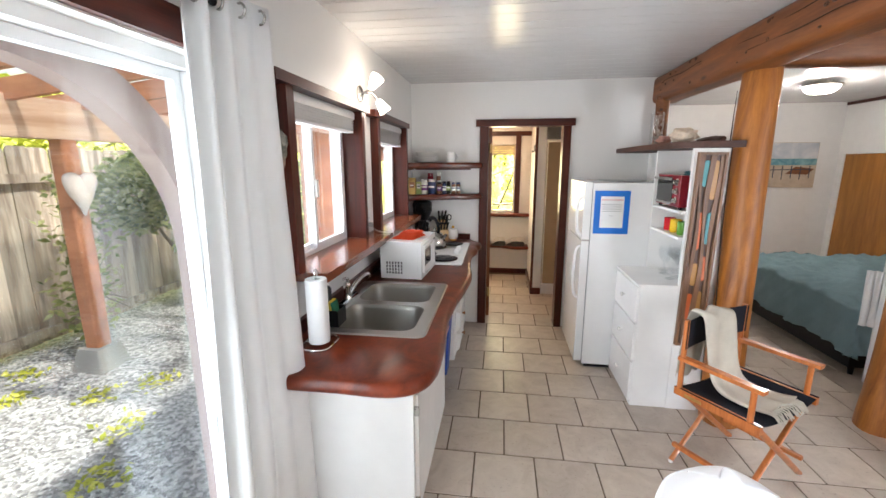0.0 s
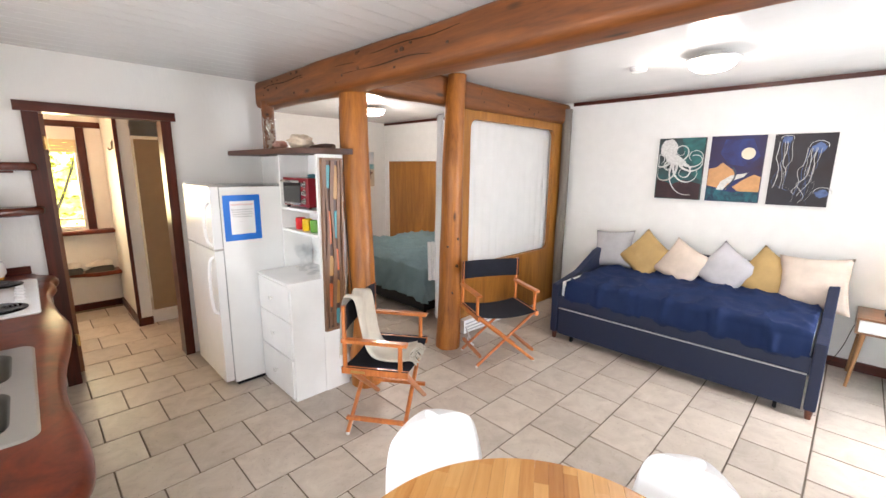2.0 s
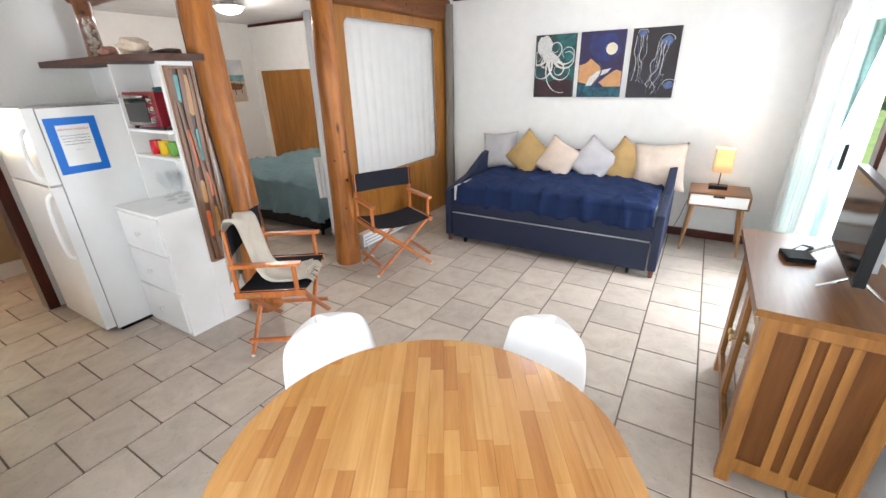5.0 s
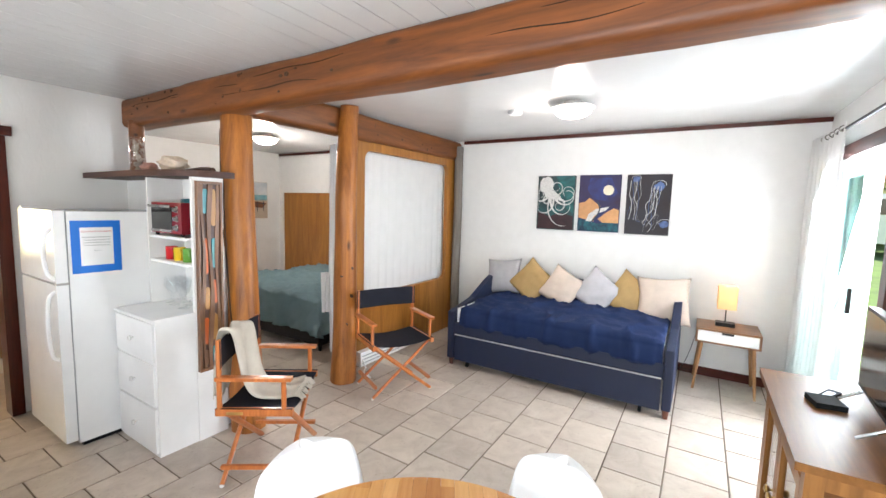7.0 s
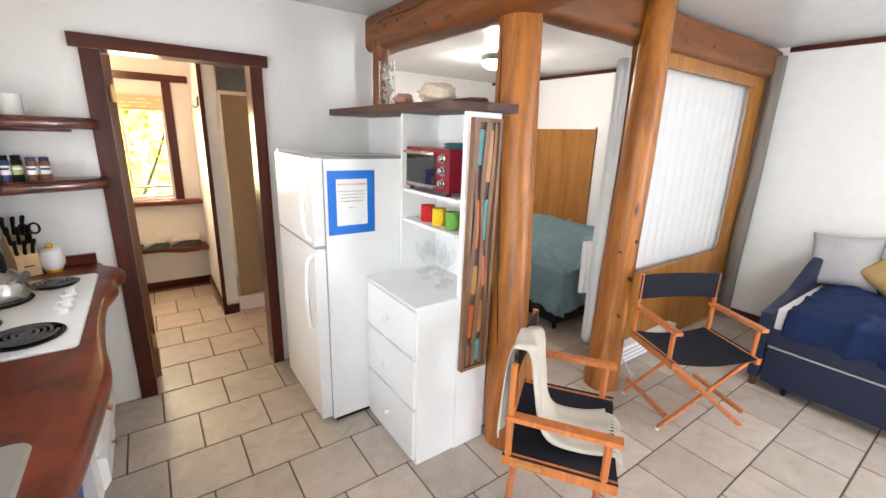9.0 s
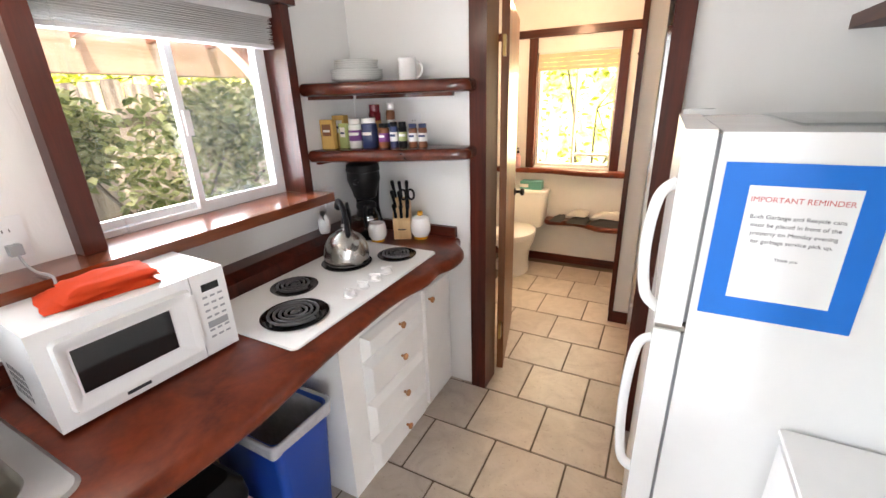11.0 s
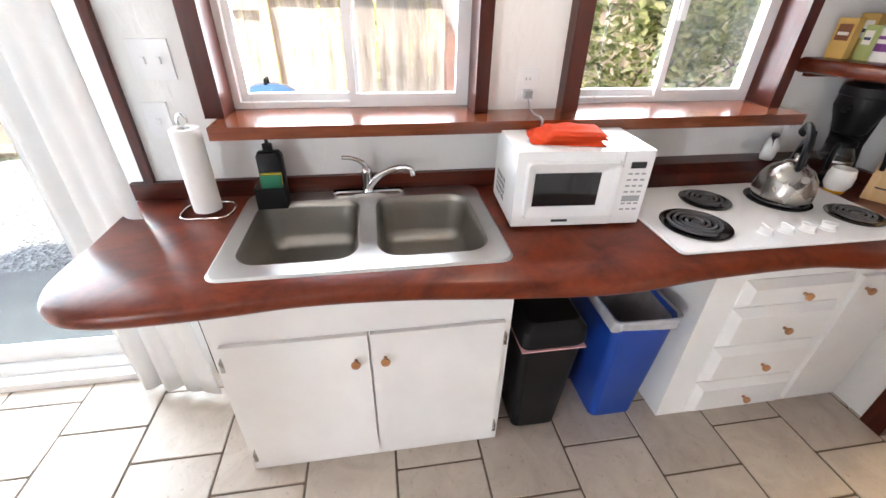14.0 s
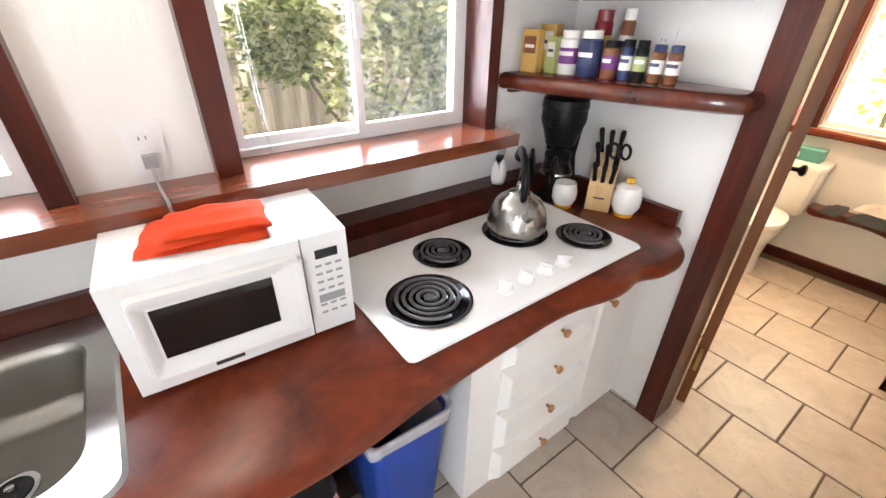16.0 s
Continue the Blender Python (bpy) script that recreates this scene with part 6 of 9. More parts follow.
def pillow(m, w, h, t, mat, label, seed):
    bm = bmesh.new()
    n = 18
    sides_ = []
    for sgn in (1, -1):
        g = []
        for i in range(n + 1):
            r = []
            for j in range(n + 1):
                u, v = i / n * 2 - 1, j / n * 2 - 1
                pinch = 1 - 0.10 * (1 - u * u) * abs(v) ** 3 - 0.0
                pin2 = 1 - 0.10 * (1 - v * v) * abs(u) ** 3
                f = max(0, (1 - u * u) * (1 - v * v)) ** 0.42
                wr = 0.010 * noise.noise((u * 3 + seed, v * 3, sgn)) * f + 0.006 * noise.noise((u * 9, v * 9, seed)) * f
                r.append((w / 2 * u * pin2, h / 2 * v * pinch, sgn * (t / 2 * f + wr)))
            g.append(r)
        sides_.append(g)
    vs = [[[bm.verts.new(p) for p in r] for r in g] for g in sides_]
    for s in (0, 1):
        for i in range(n):
            for j in range(n):
                bm.faces.new((vs[s][i][j], vs[s][i + 1][j], vs[s][i + 1][j + 1], vs[s][i][j + 1]))
    bmesh.ops.remove_doubles(bm, verts=bm.verts, dist=0.0004)
    return piece("cushion", bm, mat, label, "cushion", group="cushions on the daybed", smooth="all", m=m)


GREYCL = cloth("grey_linen", (0.40, 0.39, 0.40))
MUSTARD = cloth("mustard_cloth", (0.42, 0.28, 0.12))
CREAM = cloth("cream_cloth", (0.60, 0.50, 0.42))
STRIPE = cloth("pale_grey_cloth", (0.47, 0.46, 0.48))
for y, z, rot, s, mt, lb, dx in ((2.05, 0.815, 6, 0.43, GREYCL, "square grey linen cushion leaning on the daybed back", 0.07), (1.68, 0.80, 52, 0.42, MUSTARD, "mustard yellow cushion standing on a corner", 0.02),
                                 (1.325, 0.775, 62, 0.40, CREAM, "cream cushion standing on a corner", -0.02), (0.965, 0.775, 54, 0.41, STRIPE, "pale grey cushion standing on a corner", 0.0),
                                 (0.655, 0.765, 56, 0.42, MUSTARD, "mustard yellow cushion tilted on the daybed", 0.03), (0.345, 0.775, 4, 0.47, CREAM, "large cream cushion leaning on the daybed back", -0.02)):
    pillow(Matrix.Translation((4.22 + dx, y, z)) @ pose(0, 0, 0, 0, -68, 0) @ pose(0, 0, 0, 0, 0, rot), s, s, 0.15, mt, lb, y * 7)

# ---- canvas prints ----
def canvas(y0, y1, z0, z1, base_mat, label):
    ob = thing("canvas_print", pose(XE, (y0 + y1) / 2, (z0 + z1) / 2, 0, 0, -90), label, "picture", "canvas prints")
    w, h = y1 - y0, z1 - z0
    part("canvas", boxes(((-w / 2, -0.03, -h / 2), (w / 2, -0.0005, h / 2))), base_mat, ob, bevel=0.003)
    return ob, w, h


def two_tone(name, a, b, scale=3.0, mid=None):
    m, nt, bs = base(name)
    v = coords(nt, (1, 0, 1))
    r = ramp(nt, [(0.35, a), (0.5, mid or tuple((p + q) / 2 for p, q in zip(a, b))), (0.65, b)])
    nt.links.new(noise_tex(nt, v, scale, 4, 0.6, 0.6), r.inputs[0])
    nt.links.new(r.outputs[0], bs.inputs["Base Color"])
    bs.inputs["Roughness"].default_value = 0.6
    return m


def stroke(parent, name, pts, r, mat):
    """A painted line lying on the canvas face."""
    bm = bmesh.new()
    P = smooth_line([(x, -0.0312, z) for x, z in pts], 6)
    tube(bm, P, r, 6, 0.12)
    part(name, bm, mat, parent)


def blob(parent, name, outline, mat, y=-0.0312):
    bm = bmesh.new()
    prism(bm, outline, 0.0300, -y, Matrix(((1, 0, 0, 0), (0, 0, -1, 0), (0, 1, 0, 0), (0, 0, 0, 1))))
    part(name, bm, mat, parent)


PAINTW = plain("pale_paint", (0.62, 0.62, 0.60), 0.6, var=0.25, scale=60)
PAINTB = plain("blue_paint", (0.09, 0.15, 0.34), 0.6, var=0.4, scale=40)
PAINTO = plain("orange_paint", (0.58, 0.30, 0.13), 0.6, var=0.15, scale=20)
PAINTD = plain("slate_paint", (0.035, 0.05, 0.075), 0.6, var=0.3, scale=20)
c1, w, h = canvas(1.332, 1.765, 1.39, 2.012, two_tone("print_teal", (0.030, 0.012, 0.016), (0.010, 0.105, 0.11), 2.2), "dark teal canvas print with pale swirling brush curls")
rnd = random.Random(11)


def curl(x, z, a, step, bend, tighten, n):
    """A line that winds up as it goes."""
    pts = [(x, z)]
    for q in range(n):
        a += radians(bend * (1 + q * tighten))
        x, z = x + step * math.cos(a), z + step * math.sin(a)
        pts.append((max(-0.205, min(0.205, x)), max(-0.295, min(0.295, z))))
    return pts


blob(c1, "teal_wash", [(0.0, 0.305), (0.21, 0.305), (0.21, -0.12), (0.12, -0.06), (0.05, 0.08)], two_tone("print_teal_wash", (0.006, 0.05, 0.055), (0.02, 0.17, 0.165), 6), -0.0303)
blob(c1, "maroon_wash", [(-0.21, -0.305), (0.21, -0.305), (0.21, -0.15), (0.05, -0.11), (-0.06, -0.16), (-0.21, -0.10)], two_tone("print_maroon", (0.022, 0.008, 0.012), (0.05, 0.018, 0.022), 6), -0.0304)
blob(c1, "pale_head", [(-0.115 + (0.082 + 0.018 * noise.noise((math.cos(a) * 3, math.sin(a) * 3, 2))) * math.cos(a), 0.205 + (0.095 + 0.02 * noise.noise((math.sin(a) * 3, math.cos(a) * 3, 6))) * math.sin(a)) for a in [2 * math.pi * q / 32 for q in range(32)]], PAINTW, -0.0309)
blob(c1, "pale_mantle", [(-0.15, 0.15), (-0.08, 0.17), (0.0, 0.12), (0.06, 0.07), (0.03, 0.03), (-0.06, 0.04), (-0.13, 0.07)], PAINTW, -0.0310)
for x, z, a, st, bd, tg, n, r0 in ((0.02, 0.09, 20, 0.030, 16, 0.16, 13, 0.012), (0.04, 0.06, -10, 0.030, -14, 0.18, 13, 0.012), (0.0, 0.05, -60, 0.034, 10, 0.20, 12, 0.014), (-0.05, 0.05, -100, 0.036, 8, 0.22, 12, 0.015),
                                   (-0.09, 0.06, -120, 0.034, -14, 0.18, 13, 0.014), (-0.12, 0.08, -160, 0.026, 22, 0.14, 13, 0.012), (-0.02, 0.04, -80, 0.036, -9, 0.22, 13, 0.014), (-0.07, 0.05, -105, 0.040, 4, 0.3, 11, 0.012), (0.03, 0.05, -40, 0.036, 12, 0.2, 13, 0.011)):
    pts = curl(x, z, radians(a), st, bd, tg, n)
    m_ = len(pts) * 6 - 5
    stroke(c1, "swirl", pts, [r0 * 1.5 * (1 - 0.75 * q / m_) for q in range(m_)], PAINTW)
    stroke(c1, "sucker_line", [(px + 0.002, pz) for px, pz in pts[2:-2]], 0.0026, PAINTD)
c2, w, h = canvas(0.85, 1.285, 1.39, 2.015, two_tone("print_night", (0.030, 0.014, 0.045), (0.012, 0.025, 0.12), 2.0), "night-blue canvas print with a moon over orange hills")
blob(c2, "moon", [(0.095 + 0.055 * math.cos(2 * math.pi * k / 26), 0.145 + 0.055 * math.sin(2 * math.pi * k / 26)) for k in range(26)], plain("moon_paint", (0.72, 0.66, 0.50), 0.6))
blob(c2, "night_glow", [(-0.10, 0.28), (0.12, 0.28), (0.19, 0.12), (0.10, 0.02), (-0.06, 0.05), (-0.13, 0.15)], two_tone("print_glow", (0.020, 0.016, 0.075), (0.016, 0.040, 0.20), 5), -0.0303)
blob(c2, "sea_band", [(-0.214, -0.308), (0.214, -0.308), (0.214, -0.21), (0.1, -0.205), (0.0, -0.22), (-0.1, -0.20), (-0.214, -0.17)], two_tone("print_sea", (0.005, 0.02, 0.05), (0.01, 0.12, 0.15), 14), -0.0306)
blob(c2, "hill", [(-0.214, -0.16), (-0.05, -0.20), (0.02, -0.03), (-0.02, 0.0), (-0.10, 0.06), (-0.15, 0.015), (-0.214, 0.0)], PAINTO, -0.0309)
blob(c2, "hill", [(0.0, -0.17), (0.05, -0.21), (0.214, -0.21), (0.214, -0.07), (0.16, -0.05), (0.08, -0.10)], PAINTO, -0.0309)
blob(c2, "pale_curve", [(-0.13, -0.20), (-0.10, -0.12), (-0.02, -0.06), (0.11, -0.035), (0.08, -0.075), (0.02, -0.10), (-0.04, -0.14), (-0.07, -0.20)], PAINTW, -0.0318)
stroke(c2, "dark_curve", [(-0.06, -0.20), (0.0, -0.12), (0.02, -0.05), (-0.01, 0.02)], 0.014, PAINTD)
c3, w, h = canvas(0.37, 0.79, 1.385, 2.012, two_tone("print_dark", (0.020, 0.012, 0.013), (0.024, 0.024, 0.034), 2.4), "dark canvas print with pale looping lines")
for cx, cz, rr in ((0.10, 0.19, 0.05), (-0.12, 0.265, 0.035), (0.165, -0.20, 0.04)):
    blob(c3, "blue_patch", [(cx + rr * (1 + 0.5 * noise.noise((math.cos(a) * 2, math.sin(a) * 2, cx * 40))) * math.cos(a), cz + rr * (0.9 + 0.5 * noise.noise((math.sin(a) * 2, math.cos(a) * 2, cz * 30))) * math.sin(a)) for a in [2 * math.pi * q / 26 for q in range(26)]], PAINTB)
for k in range(15):
    x0 = 0.03 + 0.011 * k if k < 9 else -0.17 + 0.018 * (k - 9)
    z0 = 0.19 if k < 9 else 0.25
    wig = rnd.uniform(0.02, 0.05)
    pts = [(x0 + wig * math.sin(q * rnd.uniform(0.7, 1.2) + k * 1.7) * q / 9 - (0.006 * q if k < 9 else 0), z0 - rnd.uniform(0.042, 0.054) * q) for q in range(10)]
    pts = [(max(-0.2, min(0.2, px)), max(-0.29, pz)) for px, pz in pts]
    stroke(c3, "trailing_line", pts, 0.0038 if k % 3 == 0 else 0.0022, PAINTW if k % 3 != 1 else PAINTB)
for cx, cz, rr in ((0.10, 0.205, 0.062), (-0.12, 0.275, 0.045), (0.17, -0.19, 0.06)):
    stroke(c3, "pale_rim", [(cx + rr * math.cos(a), min(0.3, cz + rr * 0.75 * math.sin(a))) for a in [radians(-10 + 22 * q) for q in range(10)]], 0.0035, PAINTW)

# ---- bedside table and lamp ----
WALNUT = wood("walnut", (0.10, 0.042, 0.018), (0.30, 0.145, 0.065), "y", 0.35, ring=10)
WALNUTZ = wood("walnut_leg", (0.22, 0.10, 0.035), (0.46, 0.24, 0.10), "z", 0.4, ring=14)
ns = thing("side_table", pose(4.335, -0.19, 0), "walnut side table with a white drawer and splayed legs", "side table")
part("carcass", boxes(((-0.20, -0.245, 0.565), (0.20, 0.245, 0.583)), ((-0.20, -0.245, 0.452), (0.20, 0.245, 0.466)), ((-0.20, -0.245, 0.466), (0.20, -0.229, 0.565)), ((-0.20, 0.229, 0.466), (0.20, 0.245, 0.565)), ((0.185, -0.229, 0.466), (0.20, 0.229, 0.565))), WALNUT, ns, bevel=0.002)
d = part("drawer", boxes(((-0.197, -0.226, 0.469), (0.15, 0.226, 0.562))), WHITE_SMOOTH, ns, "white drawer", 0.003)
part("pull_notch", boxes(((-0.1975, -0.045, 0.545), (-0.19, 0.045, 0.5625))), BLACK, d, "dark cut-out pull")
for sx in (-1, 1):
    for sy in (-1, 1):
        bm = bmesh.new()
        tube(bm, [(sx * 0.185, sy * 0.235, 0), (sx * 0.15, sy * 0.195, 0.451)], [0.011, 0.019], 14)
        part("leg", bm, WALNUTZ, ns, "tapered wooden leg", smooth=True)
lp = thing("table_lamp", pose(4.36, -0.17, 0.5835), "small table lamp with a lit cream shade and a black base", "table lamp")
part("base_block", boxes(((-0.05, -0.075, 0), (0.05, 0.075, 0.035))), BLACK, lp, bevel=0.006)
bm = bmesh.new()
tube(bm, [(0, 0, 0.03), (0, 0, 0.22)], 0.005, 10)
part("stem", bm, BLACK, lp, smooth=True)
bm = bmesh.new()
loft(bm, [[(x, y, z) for x, y in rounded(0.15, 0.15, 0.01, 3)] for z in (0.165, 0.375)] + [[(x, y, z) for x, y in rounded(0.144, 0.144, 0.01, 3)] for z in (0.375, 0.165)] + [[(x, y, 0.165) for x, y in rounded(0.15, 0.15, 0.01, 3)]], cap0=False, cap1=False)
sh = cloth("lamp_shade", (0.80, 0.62, 0.38), see=0.32)
part("shade", bm, sh, lp, "cream cloth shade")
bm = bmesh.new()
bmesh.ops.create_icosphere(bm, subdivisions=2, radius=0.028, matrix=Matrix.Translation((0, 0, 0.255)))
part("light_bulb", bm, glow("lamp_bulb", (1, 0.78, 0.5), 10), lp, smooth=True)
bm = bmesh.new()
tube(bm, smooth_line([(4.50, 0.03, 0.50), (4.52, 0.06, 0.38), (4.45, 0.10, 0.22), (4.52, 0.16, 0.05), (4.5, 0.25, 0.006)]), 0.003, 6)
piece("lamp_cord", bm, BLACK, "thin black lamp cord behind the side table", "cable", smooth=True)

# ---- television stand ----
OAK = wood("oak_top", (0.12, 0.045, 0.009), (0.25, 0.105, 0.024), "x", 0.36, ring=7, coat=0.0)
# frame oak dimmed slightly, dark panel oak strongly: the sides' shade as colour
OAKZ = wood("oak_frame", (0.15, 0.060, 0.014), (0.33, 0.145, 0.038), "z", 0.4, ring=9, coat=0.05)
OAKSHADE = wood("dark_shaded_oak_panel", (0.06, 0.018, 0.004), (0.14, 0.050, 0.011), "z", 0.45, ring=7, coat=0.0)
for m_ in (OAK, OAKZ, OAKSHADE):
    m_.node_tree.nodes["Principled BSDF"].inputs["Specular IOR Level"].default_value = 0.22
ts = thing("television_stand", pose(0, 0, 0), "oak mission-style television stand with glass doors and slatted sides", "cabinet")
X0, X1, Y0, Y1 = 1.41, 2.27, -0.68, -0.255
part("top", boxes(((X0 - 0.04, Y0 - 0.02, 0.828), (X1 + 0.04, Y1 + 0.035, 0.856))), OAK, ts, bevel=0.005)
for x in (X0, X1 - 0.05):
    for y in (Y0, Y1 - 0.05):
        part("leg", boxes(((x, y, 0), (x + 0.05, y + 0.05, 0.8275))), OAKZ, ts, bevel=0.003)
for x in (X0 + 0.008, X1 - 0.03):
    s = part("side_panel", boxes(((x + 0.008, Y0 + 0.05, 0.10), (x + 0.016, Y1 - 0.05, 0.80))), OAKSHADE, ts, "dark recessed side panel, deepened with shade in its colour")
    part("side_rail", boxes(((x, Y0 + 0.05, 0.76), (x + 0.022, Y1 - 0.05, 0.8275))), OAKZ, s, bevel=0.002)
    part("side_rail", boxes(((x, Y0 + 0.05, 0.06), (x + 0.022, Y1 - 0.05, 0.13))), OAKZ, s, bevel=0.002)
    for k in range(3):
        y = (Y0 + Y1) / 2 - 0.075 + 0.06 * k
        part("slat", boxes(((x - 0.002, y, 0.13), (x + 0.008, y + 0.030, 0.76))), OAKZ, s, bevel=0.002)
part("front_rail", boxes(((X0 + 0.05, Y1 - 0.03, 0.765), (X1 - 0.05, Y1 - 0.005, 0.8275))), OAKZ, ts, bevel=0.002)
part("bottom_shelf", boxes(((X0 + 0.03, Y0 + 0.02, 0.09), (X1 - 0.03, Y1 - 0.02, 0.11))), OAK, ts)
part("middle_shelf", boxes(((X0 + 0.03, Y0 + 0.02, 0.44), (X1 - 0.03, Y1 - 0.04, 0.455))), OAK, ts)
part("back_board", boxes(((X0 + 0.05, Y0 + 0.003, 0.09), (X1 - 0.05, Y0 + 0.012, 0.82))), OAKSHADE, ts)
xm = (X0 + X1) / 2
for a, b, kx in ((X0 + 0.053, xm - 0.002, xm - 0.03), (xm + 0.002, X1 - 0.053, xm + 0.03)):
    f = 0.045
    y0, y1 = Y1 - 0.022, Y1
    d = part("door", boxes(((a, y0, 0.115), (a + f, y1, 0.76)), ((b - f, y0, 0.115), (b, y1, 0.76)), ((a + f, y0, 0.115), (b - f, y1, 0.17)), ((a + f, y0, 0.71), (b - f, y1, 0.76))), OAKZ, ts, bevel=0.002)
    part("pane", boxes(((a + f, y0 + 0.008, 0.17), (b - f, y0 + 0.011, 0.71))), GLASS, d, "clear glass pane")
    knob(d, (kx - 0.0, Y1, 0.47), (0, 1, 0), BRASS, 0.018)
tv = thing("television", pose(1.83, -0.52, 0.8565, 0, 0, 176), "small black flat-screen television on two feet", "television")
part("panel", boxes(((-0.275, -0.012, 0.065), (0.275, 0.022, 0.40))), BLACK, tv, bevel=0.005)
part("screen", boxes(((-0.262, -0.0135, 0.082), (0.262, -0.0118, 0.388))), BLACK_GLOSS, tv, "dark glossy screen")
part("back_bulge", boxes(((-0.20, 0.022, 0.10), (0.20, 0.055, 0.28))), GREYPLASTIC, tv, bevel=0.012)
for x in (-0.19, 0.19):
    bm = bmesh.new()
    tube(bm, [(x - 0.01, -0.085, 0.006), (x, 0.0, 0.068), (x, 0.02, 0.068), (x + 0.01, 0.095, 0.006)], 0.006, 8)
    part("foot", bm, STEEL, tv, "metal foot", smooth=True)
rc = thing("remote_control", pose(2.03, -0.42, 0.8565, 0, 0, 62), "slim matt black remote control", "remote control")
part("shell", boxes(((-0.022, -0.085, 0), (0.022, 0.085, 0.017))), MATTBLACK, rc, bevel=0.005)
part("buttons", boxes(((-0.013, -0.05, 0.017), (0.013, 0.06, 0.0185))), GREYPLASTIC, rc)
mb = thing("media_box", pose(1.95, -0.40, 0.8565, 0, 0, 10), "flat black media box", "electronics")
part("case", boxes(((-0.055, -0.05, 0), (0.055, 0.05, 0.022))), MATTBLACK, mb, bevel=0.008)

# ---- dining table and shell chairs ----
BUTCHER = [wood(f"butcher_{k}", c0, c1_, "x", 0.26, ring=10, coat=0.45, bumpy=0.05) for k, (c0, c1_) in enumerate((((0.38, 0.145, 0.035), (0.62, 0.30, 0.090)), ((0.43, 0.18, 0.045), (0.67, 0.35, 0.115)), ((0.32, 0.115, 0.028), (0.54, 0.24, 0.068)), ((0.46, 0.20, 0.055), (0.70, 0.385, 0.135))))]
tb = thing("dining_table", pose(0.33, 0.50, 0, 0, 0, 31), "round butcher-block dining table", "table")
R = 0.52
rnd = random.Random(21)
y = -R
k = 0
while y < R - 0.005:
    wdt = min(0.043, R - y)
    ya, yb = y, y + wdt - 0.0006
    x = -R - rnd.uniform(0, 0.35)
    while x < R:
        L = rnd.uniform(0.12, 0.38)
        xa, xb = x, x + L - 0.0006
        pts = []
        for q in range(7):
            yy = ya + (yb - ya) * q / 6
            lim = math.sqrt(max(0, R * R - yy * yy))
            pts.append((yy, max(xa, -lim), min(xb, lim)))
        pts = [p for p in pts if p[2] - p[1] > 0.002]
        if len(pts) > 2:
            o = [(p[2], p[0]) for p in pts] + [(p[1], p[0]) for p in pts[::-1]]
            bm = bmesh.new()
            prism(bm, o, 0.728, 0.756 + rnd.uniform(-0.00015, 0.00015))
            part("stave", bm, BUTCHER[rnd.choice((0, 1, 1, 3, 3, 0, 1, 3, 0, 2))], tb)
        x += L
    y += wdt
bm = bmesh.new()
lathe(bm, [(R - 0.03, 0.700), (R - 0.008, 0.704), (R - 0.004, 0.7275)], 64)
part("under_ring", bm, BUTCHER[0], tb, smooth=True)
for a in range(4):
    bm = bmesh.new()
    tube(bm, [(0.36 * math.cos(radians(45 + 90 * a)), 0.36 * math.sin(radians(45 + 90 * a)), 0), (0.28 * math.cos(radians(45 + 90 * a)), 0.28 * math.sin(radians(45 + 90 * a)), 0.702)], [0.018, 0.028], 14)
    part("leg", bm, BUTCHER[0], tb, smooth=True)

SHELLW = plain("white_moulded_plastic", (0.80, 0.80, 0.81), 0.35, var=0.02, bumpy=0.03)
ch = thing("shell_chair", pose(0.535, 0.915, 0, 0, 0, 162), "white moulded plastic chair with wooden dowel legs", "chair", "dining chairs")
bm = bmesh.new()
prof = [(0.22, 0.425, 0.38), (0.20, 0.44, 0.40), (0.10, 0.425, 0.42), (-0.02, 0.42, 0.425), (-0.12, 0.43, 0.42), (-0.18, 0.47, 0.415), (-0.215, 0.55, 0.405), (-0.235, 0.64, 0.40), (-0.25, 0.72, 0.375), (-0.258, 0.77, 0.345), (-0.261, 0.80, 0.30), (-0.263, 0.818, 0.235), (-0.2638, 0.825, 0.15), (-0.264, 0.827, 0.05)]
prof = [(a_, b_, c_ * 0.93) for a_, b_, c_ in smooth_line(prof, 4)]
nn = 20
rows_ = []
for q, (py, pz, w_) in enumerate(prof):
    r_ = []
    for i in range(nn + 1):
        u = i / nn * 2 - 1
        curl = abs(u) ** 2.6
        seat = pz < 0.46 and py > -0.17
        r_.append((w_ / 2 * u, py + (0.0 if seat else 0.055 * curl), pz + (0.05 * curl if seat else 0.0)))
    rows_.append(r_)
t1 = [[bm.verts.new(p) for p in r] for r in rows_]
t2 = [[bm.verts.new((p[0] * 0.985, p[1] - (0.010 if prof[q][0] < -0.15 else 0), p[2] - (0.010 if prof[q][0] > -0.19 else 0.002))) for p in r] for q, r in enumerate(rows_)]
for i in range(len(prof) - 1):
    for j in range(nn):
        bm.faces.new((t1[i][j], t1[i + 1][j], t1[i + 1][j + 1], t1[i][j + 1]))
        bm.faces.new((t2[i][j + 1], t2[i + 1][j + 1], t2[i + 1][j], t2[i][j]))
    for j in (0, nn):
        bm.faces.new((t1[i][j], t2[i][j], t2[i + 1][j], t1[i + 1][j]))
for i in (0, len(prof) - 1):
    for j in range(nn):
        bm.faces.new((t1[i][j], t1[i][j + 1], t2[i][j + 1], t2[i][j]))
part("shell", bm, SHELLW, ch, smooth="all")
for sx in (-1, 1):
    for sy in (-1, 1):
        bm = bmesh.new()
        tube(bm, [(sx * 0.22, sy * 0.20, 0), (sx * 0.12, sy * 0.12, 0.415)], [0.010, 0.016], 12)
        part("leg", bm, KNOBWOOD, ch, "wooden dowel leg", smooth=True)
